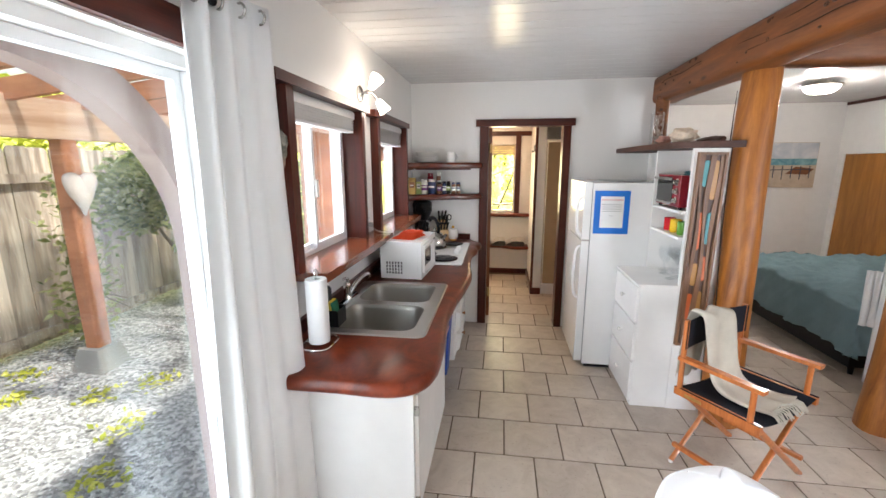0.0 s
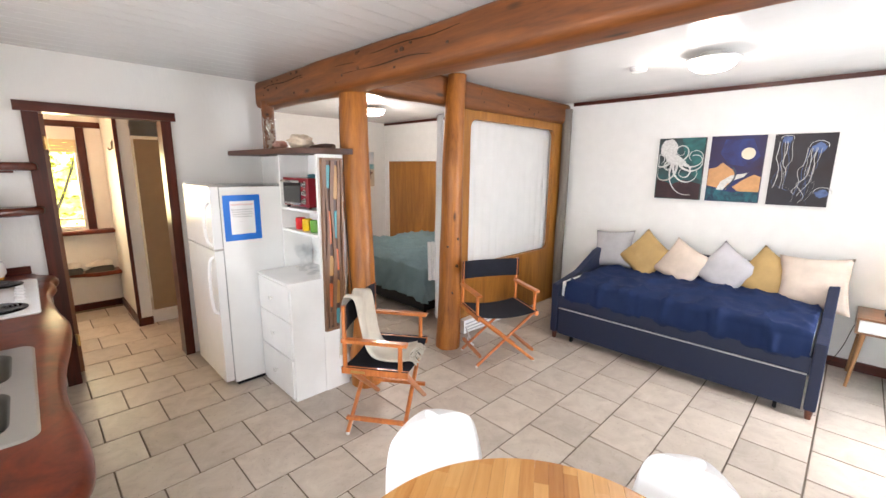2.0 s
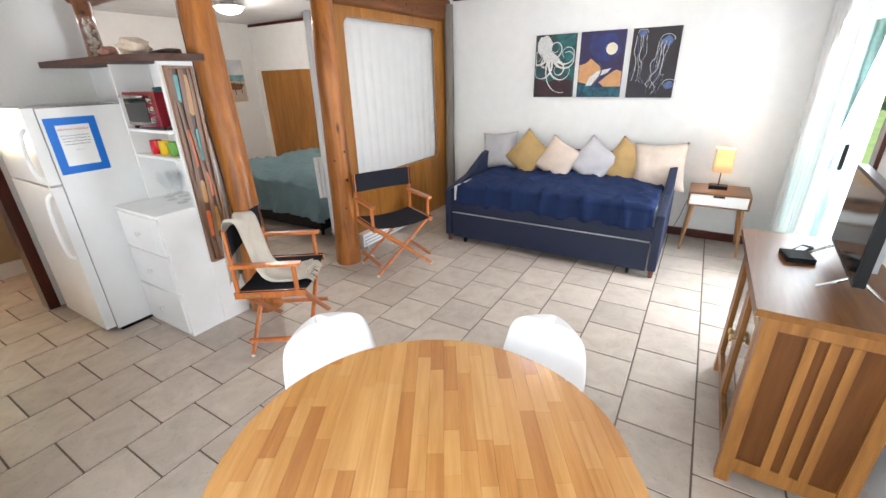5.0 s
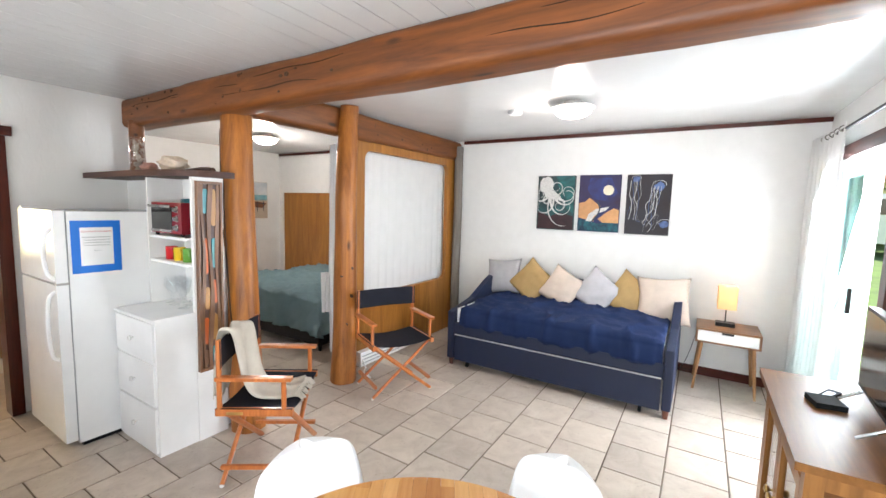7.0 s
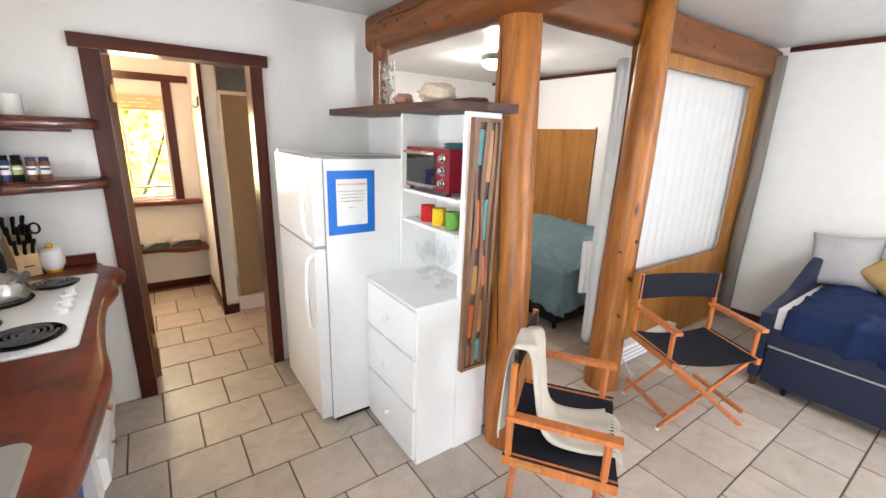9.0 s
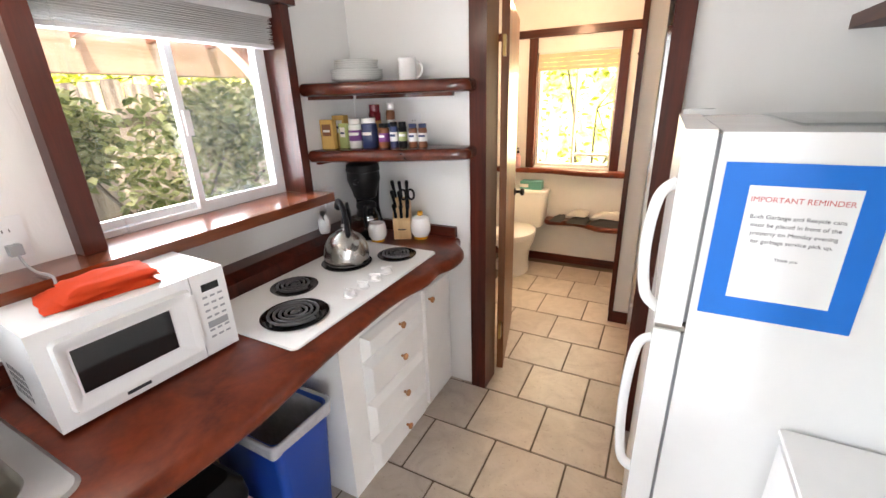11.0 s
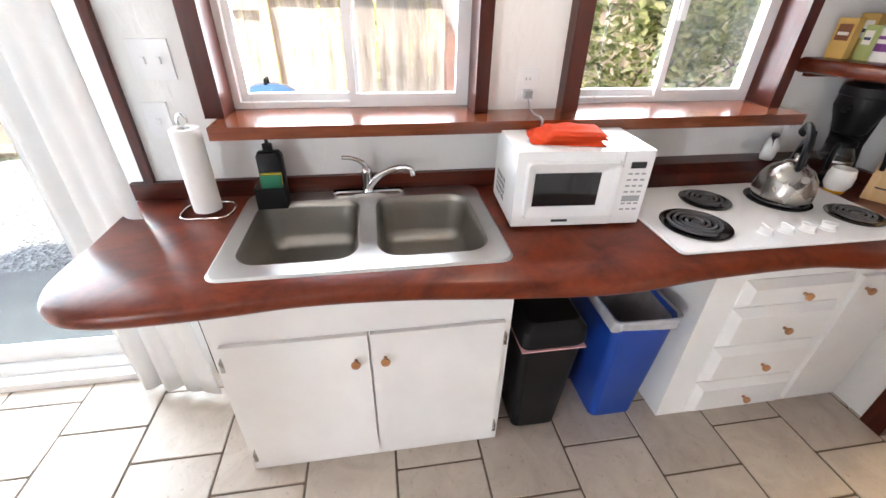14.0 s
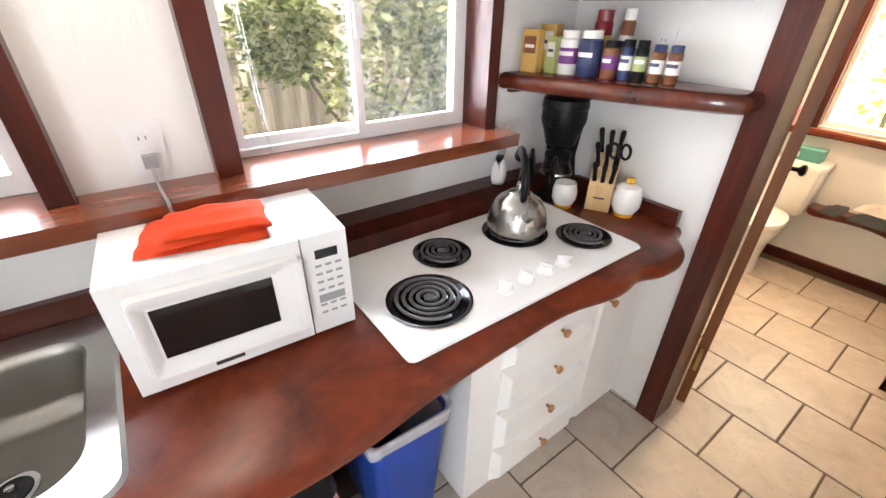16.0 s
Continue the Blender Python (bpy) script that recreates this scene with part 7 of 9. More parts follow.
copy_thing(ch, pose(0.79, 0.43, 0, 0, 0, 84) @ Matrix.Diagonal((0.88, 1, 0.985, 1)))

# ---- director's chairs ----
CHAIRWOOD = wood("orange_chair_wood", (0.34, 0.085, 0.018), (0.62, 0.20, 0.05), "z", 0.3, ring=20, coat=0.4)
CANVAS = cloth("black_canvas", (0.012, 0.013, 0.020), weave=600)
dc = thing("director_chair", pose(1.29, 2.272, 0, 0, 0, 35), "orange wooden director chair with black canvas under a cream throw", "chair", "director chairs")
W, D = 0.27, 0.21
for sx in (-1, 1):
    part("seat_rail", boxes(((sx * W - 0.014, -D, 0.43), (sx * W + 0.014, D, 0.47))), CHAIRWOOD, dc, bevel=0.004)
    part("arm_rest", boxes(((sx * W - 0.022, -D + 0.005, 0.632), (sx * W + 0.022, D - 0.005, 0.652))), CHAIRWOOD, dc, bevel=0.006)
    for y in (-D + 0.05, D - 0.02):
        bm = bmesh.new()
        tube(bm, [(sx * W, y, 0.47), (sx * W, y, 0.633 if y < 0 else 0.86)], 0.014, 10)
        part("upright", bm, CHAIRWOOD, dc, smooth=True)
    part("floor_rail", boxes(((sx * (W - 0.02) - 0.011, -D + 0.01, 0.10), (sx * (W - 0.02) + 0.011, D - 0.01, 0.122))), CHAIRWOOD, dc, bevel=0.003)
    for y in (-D + 0.03, D - 0.03):
        bm = bmesh.new()
        tube(bm, [(sx * (W - 0.01), y + sx * 0.012, 0.445), (-sx * (W - 0.005), y + sx * 0.012, 0.012)], 0.013, 10, 1.3)
        lg = part("leg", bm, CHAIRWOOD, dc, smooth=True)
        bm = bmesh.new()
        lathe(bm, [(0.010, 0), (0.013, 0.004), (0.012, 0.016)], 12, (-sx * (W - 0.005), y + sx * 0.012, 0))
        part("foot_cap", bm, CERAMIC, lg, "white foot cap", smooth=True)
    bm = bmesh.new()
    box(bm, (sx * (W + 0.0145) - 0.001, 0.06, 0.438), (sx * (W + 0.0145) + 0.001, 0.15, 0.455))
    part("brass_plate", bm, BRASS, dc)


def sling(parent, pts, x0, x1, mat, name, sag, label=""):
    bm = bmesh.new()
    n = 12
    up_, dn = [], []
    for i in range(n + 1):
        u = i / n
        x = x0 + (x1 - x0) * u
        s = 4 * u * (1 - u)
        up_.append([(x, p[0] + sag[0] * s, p[1] + sag[1] * s) for p in pts])
    a = [[bm.verts.new(q) for q in r] for r in up_]
    b = [[bm.verts.new((q[0], q[1] + 0.002, q[2] - 0.004)) for q in r] for r in up_]
    m_ = len(pts)
    for i in range(n):
        for j in range(m_ - 1):
            bm.faces.new((a[i][j], a[i + 1][j], a[i + 1][j + 1], a[i][j + 1]))
            bm.faces.new((b[i][j + 1], b[i + 1][j + 1], b[i + 1][j], b[i][j]))
        for j in (0, m_ - 1):
            bm.faces.new((a[i][j], b[i][j], b[i + 1][j], a[i + 1][j]))
    for i in (0, n):
        for j in range(m_ - 1):
            bm.faces.new((a[i][j], a[i][j + 1], b[i][j + 1], b[i][j]))
    return part(name, bm, mat, parent, label, smooth=True)


sling(dc, [(-D + 0.0, 0.473), (D - 0.0, 0.473)], -W - 0.012, W + 0.012, CANVAS, "seat", (0, -0.035), "black canvas seat")
sling(dc, [(D - 0.036, 0.70), (D - 0.036, 0.86)], -W - 0.014, W + 0.014, CANVAS, "backrest", (0.03, 0), "black canvas backrest")
dc2 = copy_thing(dc, pose(2.565, 2.325, 0, 0, 0, -27))
dc2["label"] = "orange wooden folding director chair with black canvas beside the log post"

# throw over the first chair
THROW = cloth("cream_knit", (0.55, 0.50, 0.42), weave=180, var=0.15)
FM = pose(1.29, 2.272, 0, 0, 0, 35)
th = thing("throw_blanket", FM, "cream knitted throw with fringe draped over the chair", "blanket")
path_ = smooth_line([(0.235, 0.50), (0.225, 0.70), (0.205, 0.865), (0.175, 0.885), (0.135, 0.86), (0.115, 0.72), (0.09, 0.56), (0.04, 0.478), (-0.08, 0.462), (-0.18, 0.476)], 6)
bm = bmesh.new()
rows_ = []
for q, (py, pz) in enumerate(path_):
    t = q / len(path_)
    r_ = []
    for i in range(15):
        u = i / 14
        xw = -0.20 - 0.04 * (1 - t) + (0.20 + 0.10 * t) * u + 0.05 * t
        r_.append((xw, py + 0.012 * math.sin(u * 9 + t * 5), pz + 0.010 * math.sin(u * 11 + 2 * t) + 0.012))
    rows_.append(r_)
a = [[bm.verts.new(p) for p in r] for r in rows_]
b = [[bm.verts.new((p[0], p[1] + 0.004, p[2] - 0.012)) for p in r] for r in rows_]
for i in range(len(a) - 1):
    for j in range(14):
        bm.faces.new((a[i][j], a[i + 1][j], a[i + 1][j + 1], a[i][j + 1]))
        bm.faces.new((b[i][j + 1], b[i + 1][j + 1], b[i + 1][j], b[i][j]))
    for j in (0, 14):
        bm.faces.new((a[i][j], b[i][j], b[i + 1][j], a[i + 1][j]))
for i in (0, len(a) - 1):
    for j in range(14):
        bm.faces.new((a[i][j], a[i][j + 1], b[i][j + 1], b[i][j]))
part("knit_cloth", bm, THROW, th, smooth="all")
bm = bmesh.new()
for i in range(26):
    x = -0.145 + 0.27 * i / 25
    tube(bm, [(x, -0.175, 0.484), (x + 0.006 * math.sin(i * 3), -0.205, 0.482), (x + 0.012 * math.sin(i * 5), -0.232, 0.455 + 0.01 * math.sin(i))], 0.0035, 5)
part("fringe", bm, THROW, th, "twisted cream fringe", smooth=True)

# ---- ceiling fittings ----
NICKEL = plain("pale_nickel", (0.72, 0.70, 0.66), 0.4, 0.4, var=0.04)


def ceiling_lamp(x, y, z, label):
    ob = thing("ceiling_light", pose(x, y, z), label, "ceiling light", "ceiling lights")
    bm = bmesh.new()
    lathe(bm, [(0.075, 0), (0.08, -0.03), (0.16, -0.040), (0.172, -0.046), (0.17, -0.054), (0.15, -0.057)], 36)
    part("collar", bm, NICKEL, ob, "brushed nickel ring", smooth=True)
    bm = bmesh.new()
    lathe(bm, [(0.148, -0.055), (0.138, -0.085), (0.10, -0.112), (0.05, -0.124), (0.01, -0.127)], 36)
    part("glass_bowl", bm, glow("lit_bowl_glass", (1, 0.95, 0.87), 8.0), ob, "lit white glass bowl", smooth=True)


ceiling_lamp(3.17, 1.03, ZL, "flush ceiling light with a lit white glass bowl")
ceiling_lamp(3.12, 4.92, ZL, "flush bedroom ceiling light with a lit white glass bowl")
sd = thing("smoke_detector", pose(3.26, 1.56, ZL), "round white smoke detector on the ceiling", "smoke detector")
bm = bmesh.new()
lathe(bm, [(0.062, 0), (0.064, -0.015), (0.055, -0.034), (0.02, -0.038)], 28)
part("housing", bm, VINYL, sd, smooth=True)
bm = bmesh.new()
lathe(bm, [(0.0645, -0.016), (0.060, -0.019)], 28, cap0=False, cap1=False)
part("vent_ring", bm, GREYPLASTIC, sd)

# heater and cable by the partition
ht = thing("baseboard_heater", pose(3.10, 2.865, 0.0), "white electric baseboard heater under the partition", "heater")
part("case", boxes(((-0.42, -0.035, 0.02), (0.42, 0.035, 0.16))), APPL_WHITE, ht, bevel=0.006)
for k in range(3):
    part("louvre", boxes(((-0.40, -0.038, 0.045 + 0.035 * k), (0.40, -0.0352, 0.056 + 0.035 * k))), GREYPLASTIC, ht)
bm = bmesh.new()
tube(bm, smooth_line([(2.62, 2.70, 0.005), (2.56, 2.60, 0.012), (2.50, 2.62, 0.075), (2.545, 2.64, 0.10), (2.60, 2.68, 0.05), (2.68, 2.80, 0.09)]), 0.007, 8)
piece("white_cord", bm, VINYL, "looped white extension cord on the floor", "cable", smooth=True)


# ---- patio door and its curtain ----
pd = thing("door_2", pose(0, 0, 0), "white vinyl sliding patio door with clear glass", "door", kind="structure")
y0, y1, z0, z1 = PD
part("frame", boxes(((-1.09, y1 - 0.024, z0), (-0.99, y1, z1)), ((-1.09, y0, z0), (-0.99, y0 + 0.024, z1)), ((-1.09, y0 + 0.024, z1 - 0.035), (-0.99, y1 - 0.024, z1)), ((-1.09, y0 + 0.024, z0), (-0.99, y1 - 0.024, z0 + 0.035))), VINYL, pd, bevel=0.005)
for x, a, b in ((-1.07, 0.25, 1.295), (-1.035, -0.695, 0.30)):
    g = 0.03
    s = part("sash", boxes(((x, a, z0 + 0.036), (x + 0.03, a + g, z1 - 0.036)), ((x, b - g, z0 + 0.036), (x + 0.03, b, z1 - 0.036)), ((x, a + g, z0 + 0.036), (x + 0.03, b - g, z0 + 0.12)), ((x, a + g, z1 - 0.066), (x + 0.03, b - g, z1 - 0.036))), VINYL, pd, bevel=0.004)
    p = part("pane", boxes(((x + 0.012, a + g, z0 + 0.12), (x + 0.016, b - g, z1 - 0.066))), GLASS_GREEN, s, "faintly green glass")
    p.visible_shadow = False
part("casing", boxes(((XW, y1 + 0.07, 0.0), (XW + 0.022, y1 + 0.10, z1 + 0.005))), RED_Z, pd, "dark redwood casing", 0.004)
part("casing_head", boxes(((XW, y0 - 0.08, z1 + 0.006), (XW + 0.024, y1 + 0.115, z1 + 0.10))), RED_Y, pd, "dark redwood head casing", 0.004)
part("threshold", boxes(((-1.10, y0, 0.0), (-0.93, y1, 0.039))), VINYL, pd, bevel=0.006)
bm = bmesh.new()
tube(bm, [(-0.845, -0.75, 2.115), (-0.845, 1.43, 2.115)], 0.011, 12)
tube(bm, [(-0.94, 1.36, 2.115), (-0.845, 1.36, 2.115)], 0.007, 8)
tube(bm, [(-0.94, -0.70, 2.115), (-0.845, -0.70, 2.115)], 0.007, 8)
piece("curtain_rod", bm, BLACK, "dark metal curtain rod over the patio door", "curtain rod", smooth=True)
curtain("patio_curtain", (-0.865, 1.115), (-0.78, 1.39), 0.03, 2.15, 4, 0.042, "white grommet curtain drawn to the side of the patio door", CURTAIN, flare=0.42, seed=2, rings=4)

# ---- front sliding door ----
fd = thing("door_3", pose(0, 0, 0), "white sliding glass door to the front yard", "door", kind="structure")
x0, x1, z0, z1 = FD
part("frame", boxes(((x0, -0.915, z0), (x0 + 0.05, -0.82, z1)), ((x1 - 0.05, -0.915, z0), (x1, -0.82, z1)), ((x0 + 0.05, -0.915, z1 - 0.055), (x1 - 0.05, -0.82, z1)), ((x0 + 0.05, -0.915, z0), (x1 - 0.05, -0.82, z0 + 0.035))), VINYL, fd, bevel=0.005)
for y, a, b in ((-0.90, x0 + 0.62, x1 - 0.052), (-0.868, x0 + 0.70, x1 - 0.10)):
    g = 0.06
    s = part("sash", boxes(((a, y, z0 + 0.036), (a + g, y + 0.03, z1 - 0.056)), ((b - g, y, z0 + 0.036), (b, y + 0.03, z1 - 0.056)), ((a + g, y, z0 + 0.036), (b - g, y + 0.03, z0 + 0.12)), ((a + g, y, z1 - 0.12), (b - g, y + 0.03, z1 - 0.056))), VINYL, fd, bevel=0.004)
    p = part("pane", boxes(((a + g, y + 0.012, z0 + 0.12), (b - g, y + 0.016, z1 - 0.12))), GLASS_TEAL, s, "teal-tinted glass")
    p.visible_shadow = False
part("pull_handle", boxes(((x0 + 0.715, -0.838, 0.95), (x0 + 0.735, -0.815, 1.13))), BLACK, fd, "black pull handle", 0.004)
part("casing", boxes(((x0 - 0.085, YS, 0), (x0, YS + 0.022, z1 + 0.005))), RED_Z, fd, "dark redwood casing", 0.004)
part("casing", boxes(((x1, YS, 0), (x1 + 0.085, YS + 0.022, z1 + 0.005))), RED_Z, fd, "dark redwood casing", 0.004)
part("casing_head", boxes(((x0 - 0.10, YS, z1 + 0.006), (x1 + 0.10, YS + 0.024, z1 + 0.10))), RED_X, fd, "dark redwood head casing", 0.004)
part("threshold", boxes(((x0, -0.93, 0.0), (x1, YS + 0.005, 0.039))), VINYL, fd, bevel=0.006)
bm = bmesh.new()
tube(bm, [(2.55, -0.70, 2.225), (4.50, -0.70, 2.225)], 0.012, 12)
for x in (2.65, 4.44):
    tube(bm, [(x, -0.80, 2.225), (x, -0.70, 2.225)], 0.007, 8)
bmesh.ops.create_icosphere(bm, subdivisions=2, radius=0.026, matrix=Matrix.Translation((4.515, -0.70, 2.225)))
piece("curtain_rod", bm, BLACK, "dark metal curtain rod with a round end", "curtain rod", smooth=True)
curtain("front_curtain", (4.50, -0.69), (3.60, -0.69), 0.02, 2.265, 8, 0.045, "white grommet curtain gathered beside the front door", CURTAIN, flare=-0.12, seed=8, rings=7)

# ---- bedroom ----
TEALBED = cloth("teal_duvet", (0.27, 0.40, 0.43), var=0.08, weave=700)
bf = thing("bed", pose(0, 0, 0), "low bed with a black base", "bed")
part("base_box", boxes(((2.72, 3.48, 0.085), (4.52, 5.12, 0.34))), BLACK, bf, bevel=0.01)
for x in (2.80, 4.42):
    for y in (3.55, 5.05):
        bm = bmesh.new()
        lathe(bm, [(0.018, 0), (0.024, 0.086)], 12, (x, y, 0))
        part("leg", bm, BLACK, bf, smooth=True)
part("mattress", boxes(((2.70, 3.45, 0.341), (4.53, 5.15, 0.56))), SHEET, bf, bevel=0.04)
# the duvet falls over two sides of the bed
bm = bmesh.new()
nx, ny = 84, 80
g = {}
for i in range(nx + 1):
    for j in range(ny + 1):
        s, t = -0.38 + i / nx * 2.13, -0.36 + j / ny * 2.23
        x, y = 2.70 + max(s, 0), 3.44 + max(t, 0)
        drop = max(0, -s) + max(0, -t)
        cr = 0.035 * noise.noise((s * 2.4, t * 2.4, 1)) + 0.030 * (1 - abs(noise.noise((s * 4 + t * 2.5, t * 4 - s * 3, 4)))) ** 7 + 0.020 * (1 - abs(noise.noise((s * 9 - t * 5, t * 8 + s * 6, 14)))) ** 9
        z = 0.615 - min(drop, 0.41) + cr * (1 if drop == 0 else 0.4) - 0.03 * math.exp(-8 * max(0, s)) * (s > 0) - 0.03 * math.exp(-8 * max(0, t)) * (t > 0)
        if s < 0:
            x = 2.69 - 0.05 * abs(s) + (0.04 * noise.noise((t * 6, s * 2, 7)) - 0.045 * (1 - abs(noise.noise((t * 7 + s * 7, s * 2, 6)))) ** 5) * (-s) / 0.3
        if t < 0:
            y = 3.43 - 0.08 * abs(t) + (0.05 * noise.noise((s * 6, t * 2, 9)) - 0.05 * (1 - abs(noise.noise((s * 7 + t * 7, t * 2, 5)))) ** 5) * (-t) / 0.33
        g[i, j] = bm.verts.new((x, y, z))
for i in range(nx):
    for j in range(ny):
        bm.faces.new((g[i, j], g[i + 1, j], g[i + 1, j + 1], g[i, j + 1]))
bmesh.ops.solidify(bm, geom=bm.faces[:], thickness=0.012)
piece("teal_duvet", bm, TEALBED, "creased grey-teal duvet hanging over the bed edges", "duvet", smooth="all")
hb = thing("wooden_panel", pose(0, 0, 0), "tall varnished plywood panel on the bedroom wall", "panel")
for y, b in ((4.60, 5.525), (5.53, 6.44)):
    part("sheet", boxes(((4.545, y, 0.02), (4.578, b, 1.79))), PANEL, hb, bevel=0.003)
part("edge_board", boxes(((4.53, 6.442, 0.0), (4.578, 6.50, 1.80))), WHITE_SMOOTH, hb, "white edge board", 0.003)
part("edge_board", boxes(((4.53, 4.60, 1.792), (4.578, 6.442, 1.815))), WHITE_SMOOTH, hb, "white edge board", 0.003)
bp = thing("canvas_print", pose(3.95, 6.62, 1.645), "beach canvas print with sea, sand and posts", "picture")
part("canvas", boxes(((-0.36, -0.03, -0.31), (0.36, -0.0005, 0.31))), plain("print_sand", (0.52, 0.43, 0.33), 0.7, var=0.15), bp, bevel=0.003)
blob(bp, "sky_band", [(-0.355, 0.09), (0.355, 0.09), (0.355, 0.305), (-0.355, 0.305)], two_tone("print_cloud", (0.42, 0.48, 0.54), (0.70, 0.70, 0.70), 4))
blob(bp, "sea_band", [(-0.355, 0.0), (0.355, 0.0), (0.355, 0.089), (-0.355, 0.089)], two_tone("print_wave", (0.05, 0.20, 0.27), (0.22, 0.42, 0.46), 9))
for k in range(6):
    x = -0.30 + 0.115 * k
    blob(bp, "painted_post", [(x, -0.20 + 0.02 * (k % 2)), (x + 0.012, -0.20 + 0.02 * (k % 2)), (x + 0.012, -0.01), (x, -0.01)], PAINTD, -0.0316)
blob(bp, "painted_rail", [(-0.32, -0.075), (0.30, -0.06), (0.30, -0.05), (-0.32, -0.062)], PAINTD, -0.0320)
blob(bp, "painted_hull", [(-0.02, -0.12), (0.26, -0.13), (0.34, -0.05), (0.1, -0.02)], SPICE, -0.0314)
curtain("bed_side_sheet", (2.37, 3.05), (2.44, 3.01), 0.60, 0.98, 2, 0.02, "white sheet hanging by the bed corner", CURTAIN, seed=12)

# ---- bathroom ----
wb = thing("window_3", pose(0, 0, 0), "bathroom window with a dark redwood frame and a cream shade", "window", kind="structure")
x0, x1, z0, z1 = BW
for a, b in ((x0 - 0.07, x0 + 0.004), (x1 - 0.004, x1 + 0.07)):
    part("jamb", boxes(((a, 6.375, z0 - 0.02), (b, 6.47, z1 + 0.12))), RED_Z, wb, bevel=0.006)
part("header", boxes(((XW + 0.002, 6.37, z1 + 0.121), (0.388, 6.399, z1 + 0.185))), RED_X, wb, "long redwood header", 0.006)
f = 0.03
part("window_frame", boxes(((x0, 6.44, z0), (x0 + f, 6.49, z1)), ((x1 - f, 6.44, z0), (x1, 6.49, z1)), ((x0 + f, 6.44, z0), (x1 - f, 6.49, z0 + f)), ((x0 + f, 6.44, z1 - f), (x1 - f, 6.49, z1)), (((x0 + x1) / 2 - 0.012, 6.45, z0 + f), ((x0 + x1) / 2 + 0.012, 6.485, z1 - f)), (((x0 + x1) / 2 + 0.012, 6.45, z0 + 0.10), (x1 - f, 6.48, z0 + 0.125))), VINYL, wb, bevel=0.003)
p = part("pane", boxes(((x0 + f, 6.462, z0 + f), (x1 - f, 6.465, z1 - f))), GLASS, wb)
p.visible_shadow = False
bs = thing("roller_blind", pose(0, 0, 0), "cream woven blind rolled up over the bathroom window", "blind")
for k in range(4):
    part("pleat", boxes(((x0 + 0.01, 6.40 + 0.004 * (k % 2), z1 - 0.15 + 0.035 * k), (x1 - 0.01, 6.43, z1 - 0.118 + 0.035 * k))), cloth("cream_shade", (0.68, 0.56, 0.38)) if k == 0 else bpy.data.materials["cream_shade"], bs, bevel=0.006)


def wavy_shelf(name, xa, xb, y_wall, d0, d1, z, label):
    o = smooth_line([(xa, y_wall - d0 * 0.6), (xa + 0.06, y_wall - d0), (xa + (xb - xa) * 0.4, y_wall - d0 * 0.75), (xa + (xb - xa) * 0.7, y_wall - d1), (xb, y_wall - d1 * 0.9)], 5) + [(xb, y_wall - 0.001), (xa, y_wall - 0.001)]
    bm = bmesh.new()
    loft(bm, [[(x, y, z + h) for x, y in inset(o, d)] for h, d in ((0, 0.012), (0.012, 0), (0.032, 0), (0.044, 0.012))])
    return piece(name, bm, COUNTER, label, "shelf", smooth=True)


wavy_shelf("window_ledge", XW + 0.002, 0.388, 6.40, 0.10, 0.14, 0.895, "wavy dark redwood ledge under the bathroom window")
wavy_shelf("towel_shelf", -0.37, 0.388, 6.40, 0.17, 0.24, 0.42, "wavy dark redwood towel shelf")
GREYT = cloth("grey_towel", (0.10, 0.11, 0.11), weave=250)
WHITET = cloth("white_towel", (0.74, 0.72, 0.68), weave=250)
for x, s, mt, lb in ((-0.24, 0.11, GREYT, "rolled dark grey washcloth on the shelf"), (-0.05, 0.19, GREYT, "folded dark grey towel under a white one"), (0.20, 0.26, GREYT, "large folded dark grey towel")):
    folded_cloth("folded_towel", pose(x, 6.285, 0.4655), s, 0.16, 4, mt, lb, "towel", x * 9)
for x, s in ((-0.05, 0.17), (0.20, 0.24)):
    folded_cloth("folded_towel", pose(x, 6.285, 0.535), s, 0.15, 4, WHITET, "folded white towel on a grey one", "towel", x * 5 + 2)
to_ = thing("toilet", pose(-0.56, 6.39, 0), "white two-piece toilet with a closed lid", "toilet")
bm = bmesh.new()
loft(bm, [[(x, y - 0.105, z) for x, y in rounded(w, d, 0.03, 4)] for z, w, d in ((0.40, 0.36, 0.17), (0.42, 0.39, 0.19), (0.72, 0.42, 0.20))])
part("tank", bm, CERAMIC, to_, smooth=True)
bm = bmesh.new()
loft(bm, [[(x, y - 0.108, z) for x, y in rounded(w, d, 0.03, 4)] for z, w, d in ((0.7205, 0.44, 0.215), (0.745, 0.44, 0.215), (0.755, 0.42, 0.20))])
part("tank_lid", bm, CERAMIC, to_, smooth=True)
bm = bmesh.new()
loft(bm, [[(0.5 * w * math.cos(a), -0.42 + yo + 0.5 * d * math.sin(a), z) for a in [2 * math.pi * k / 28 for k in range(28)]] for z, w, d, yo in ((0, 0.24, 0.42, 0.06), (0.10, 0.22, 0.38, 0.06), (0.22, 0.26, 0.42, 0.03), (0.33, 0.35, 0.50, 0), (0.385, 0.37, 0.52, 0))])
part("bowl", bm, CERAMIC, to_, smooth=True)
bm = bmesh.new()
loft(bm, [[(0.5 * w * math.cos(a), -0.42 + 0.5 * d * math.sin(a), z) for a in [2 * math.pi * k / 28 for k in range(28)]] for z, w, d in ((0.386, 0.37, 0.50), (0.40, 0.38, 0.51), (0.425, 0.37, 0.50), (0.432, 0.32, 0.45))])
part("seat_lid", bm, CERAMIC, to_, smooth=True)
rl = thing("tissue_box", pose(-0.50, 6.28, 0.7555), "teal and cream tissue box on the tank", "tissue box")
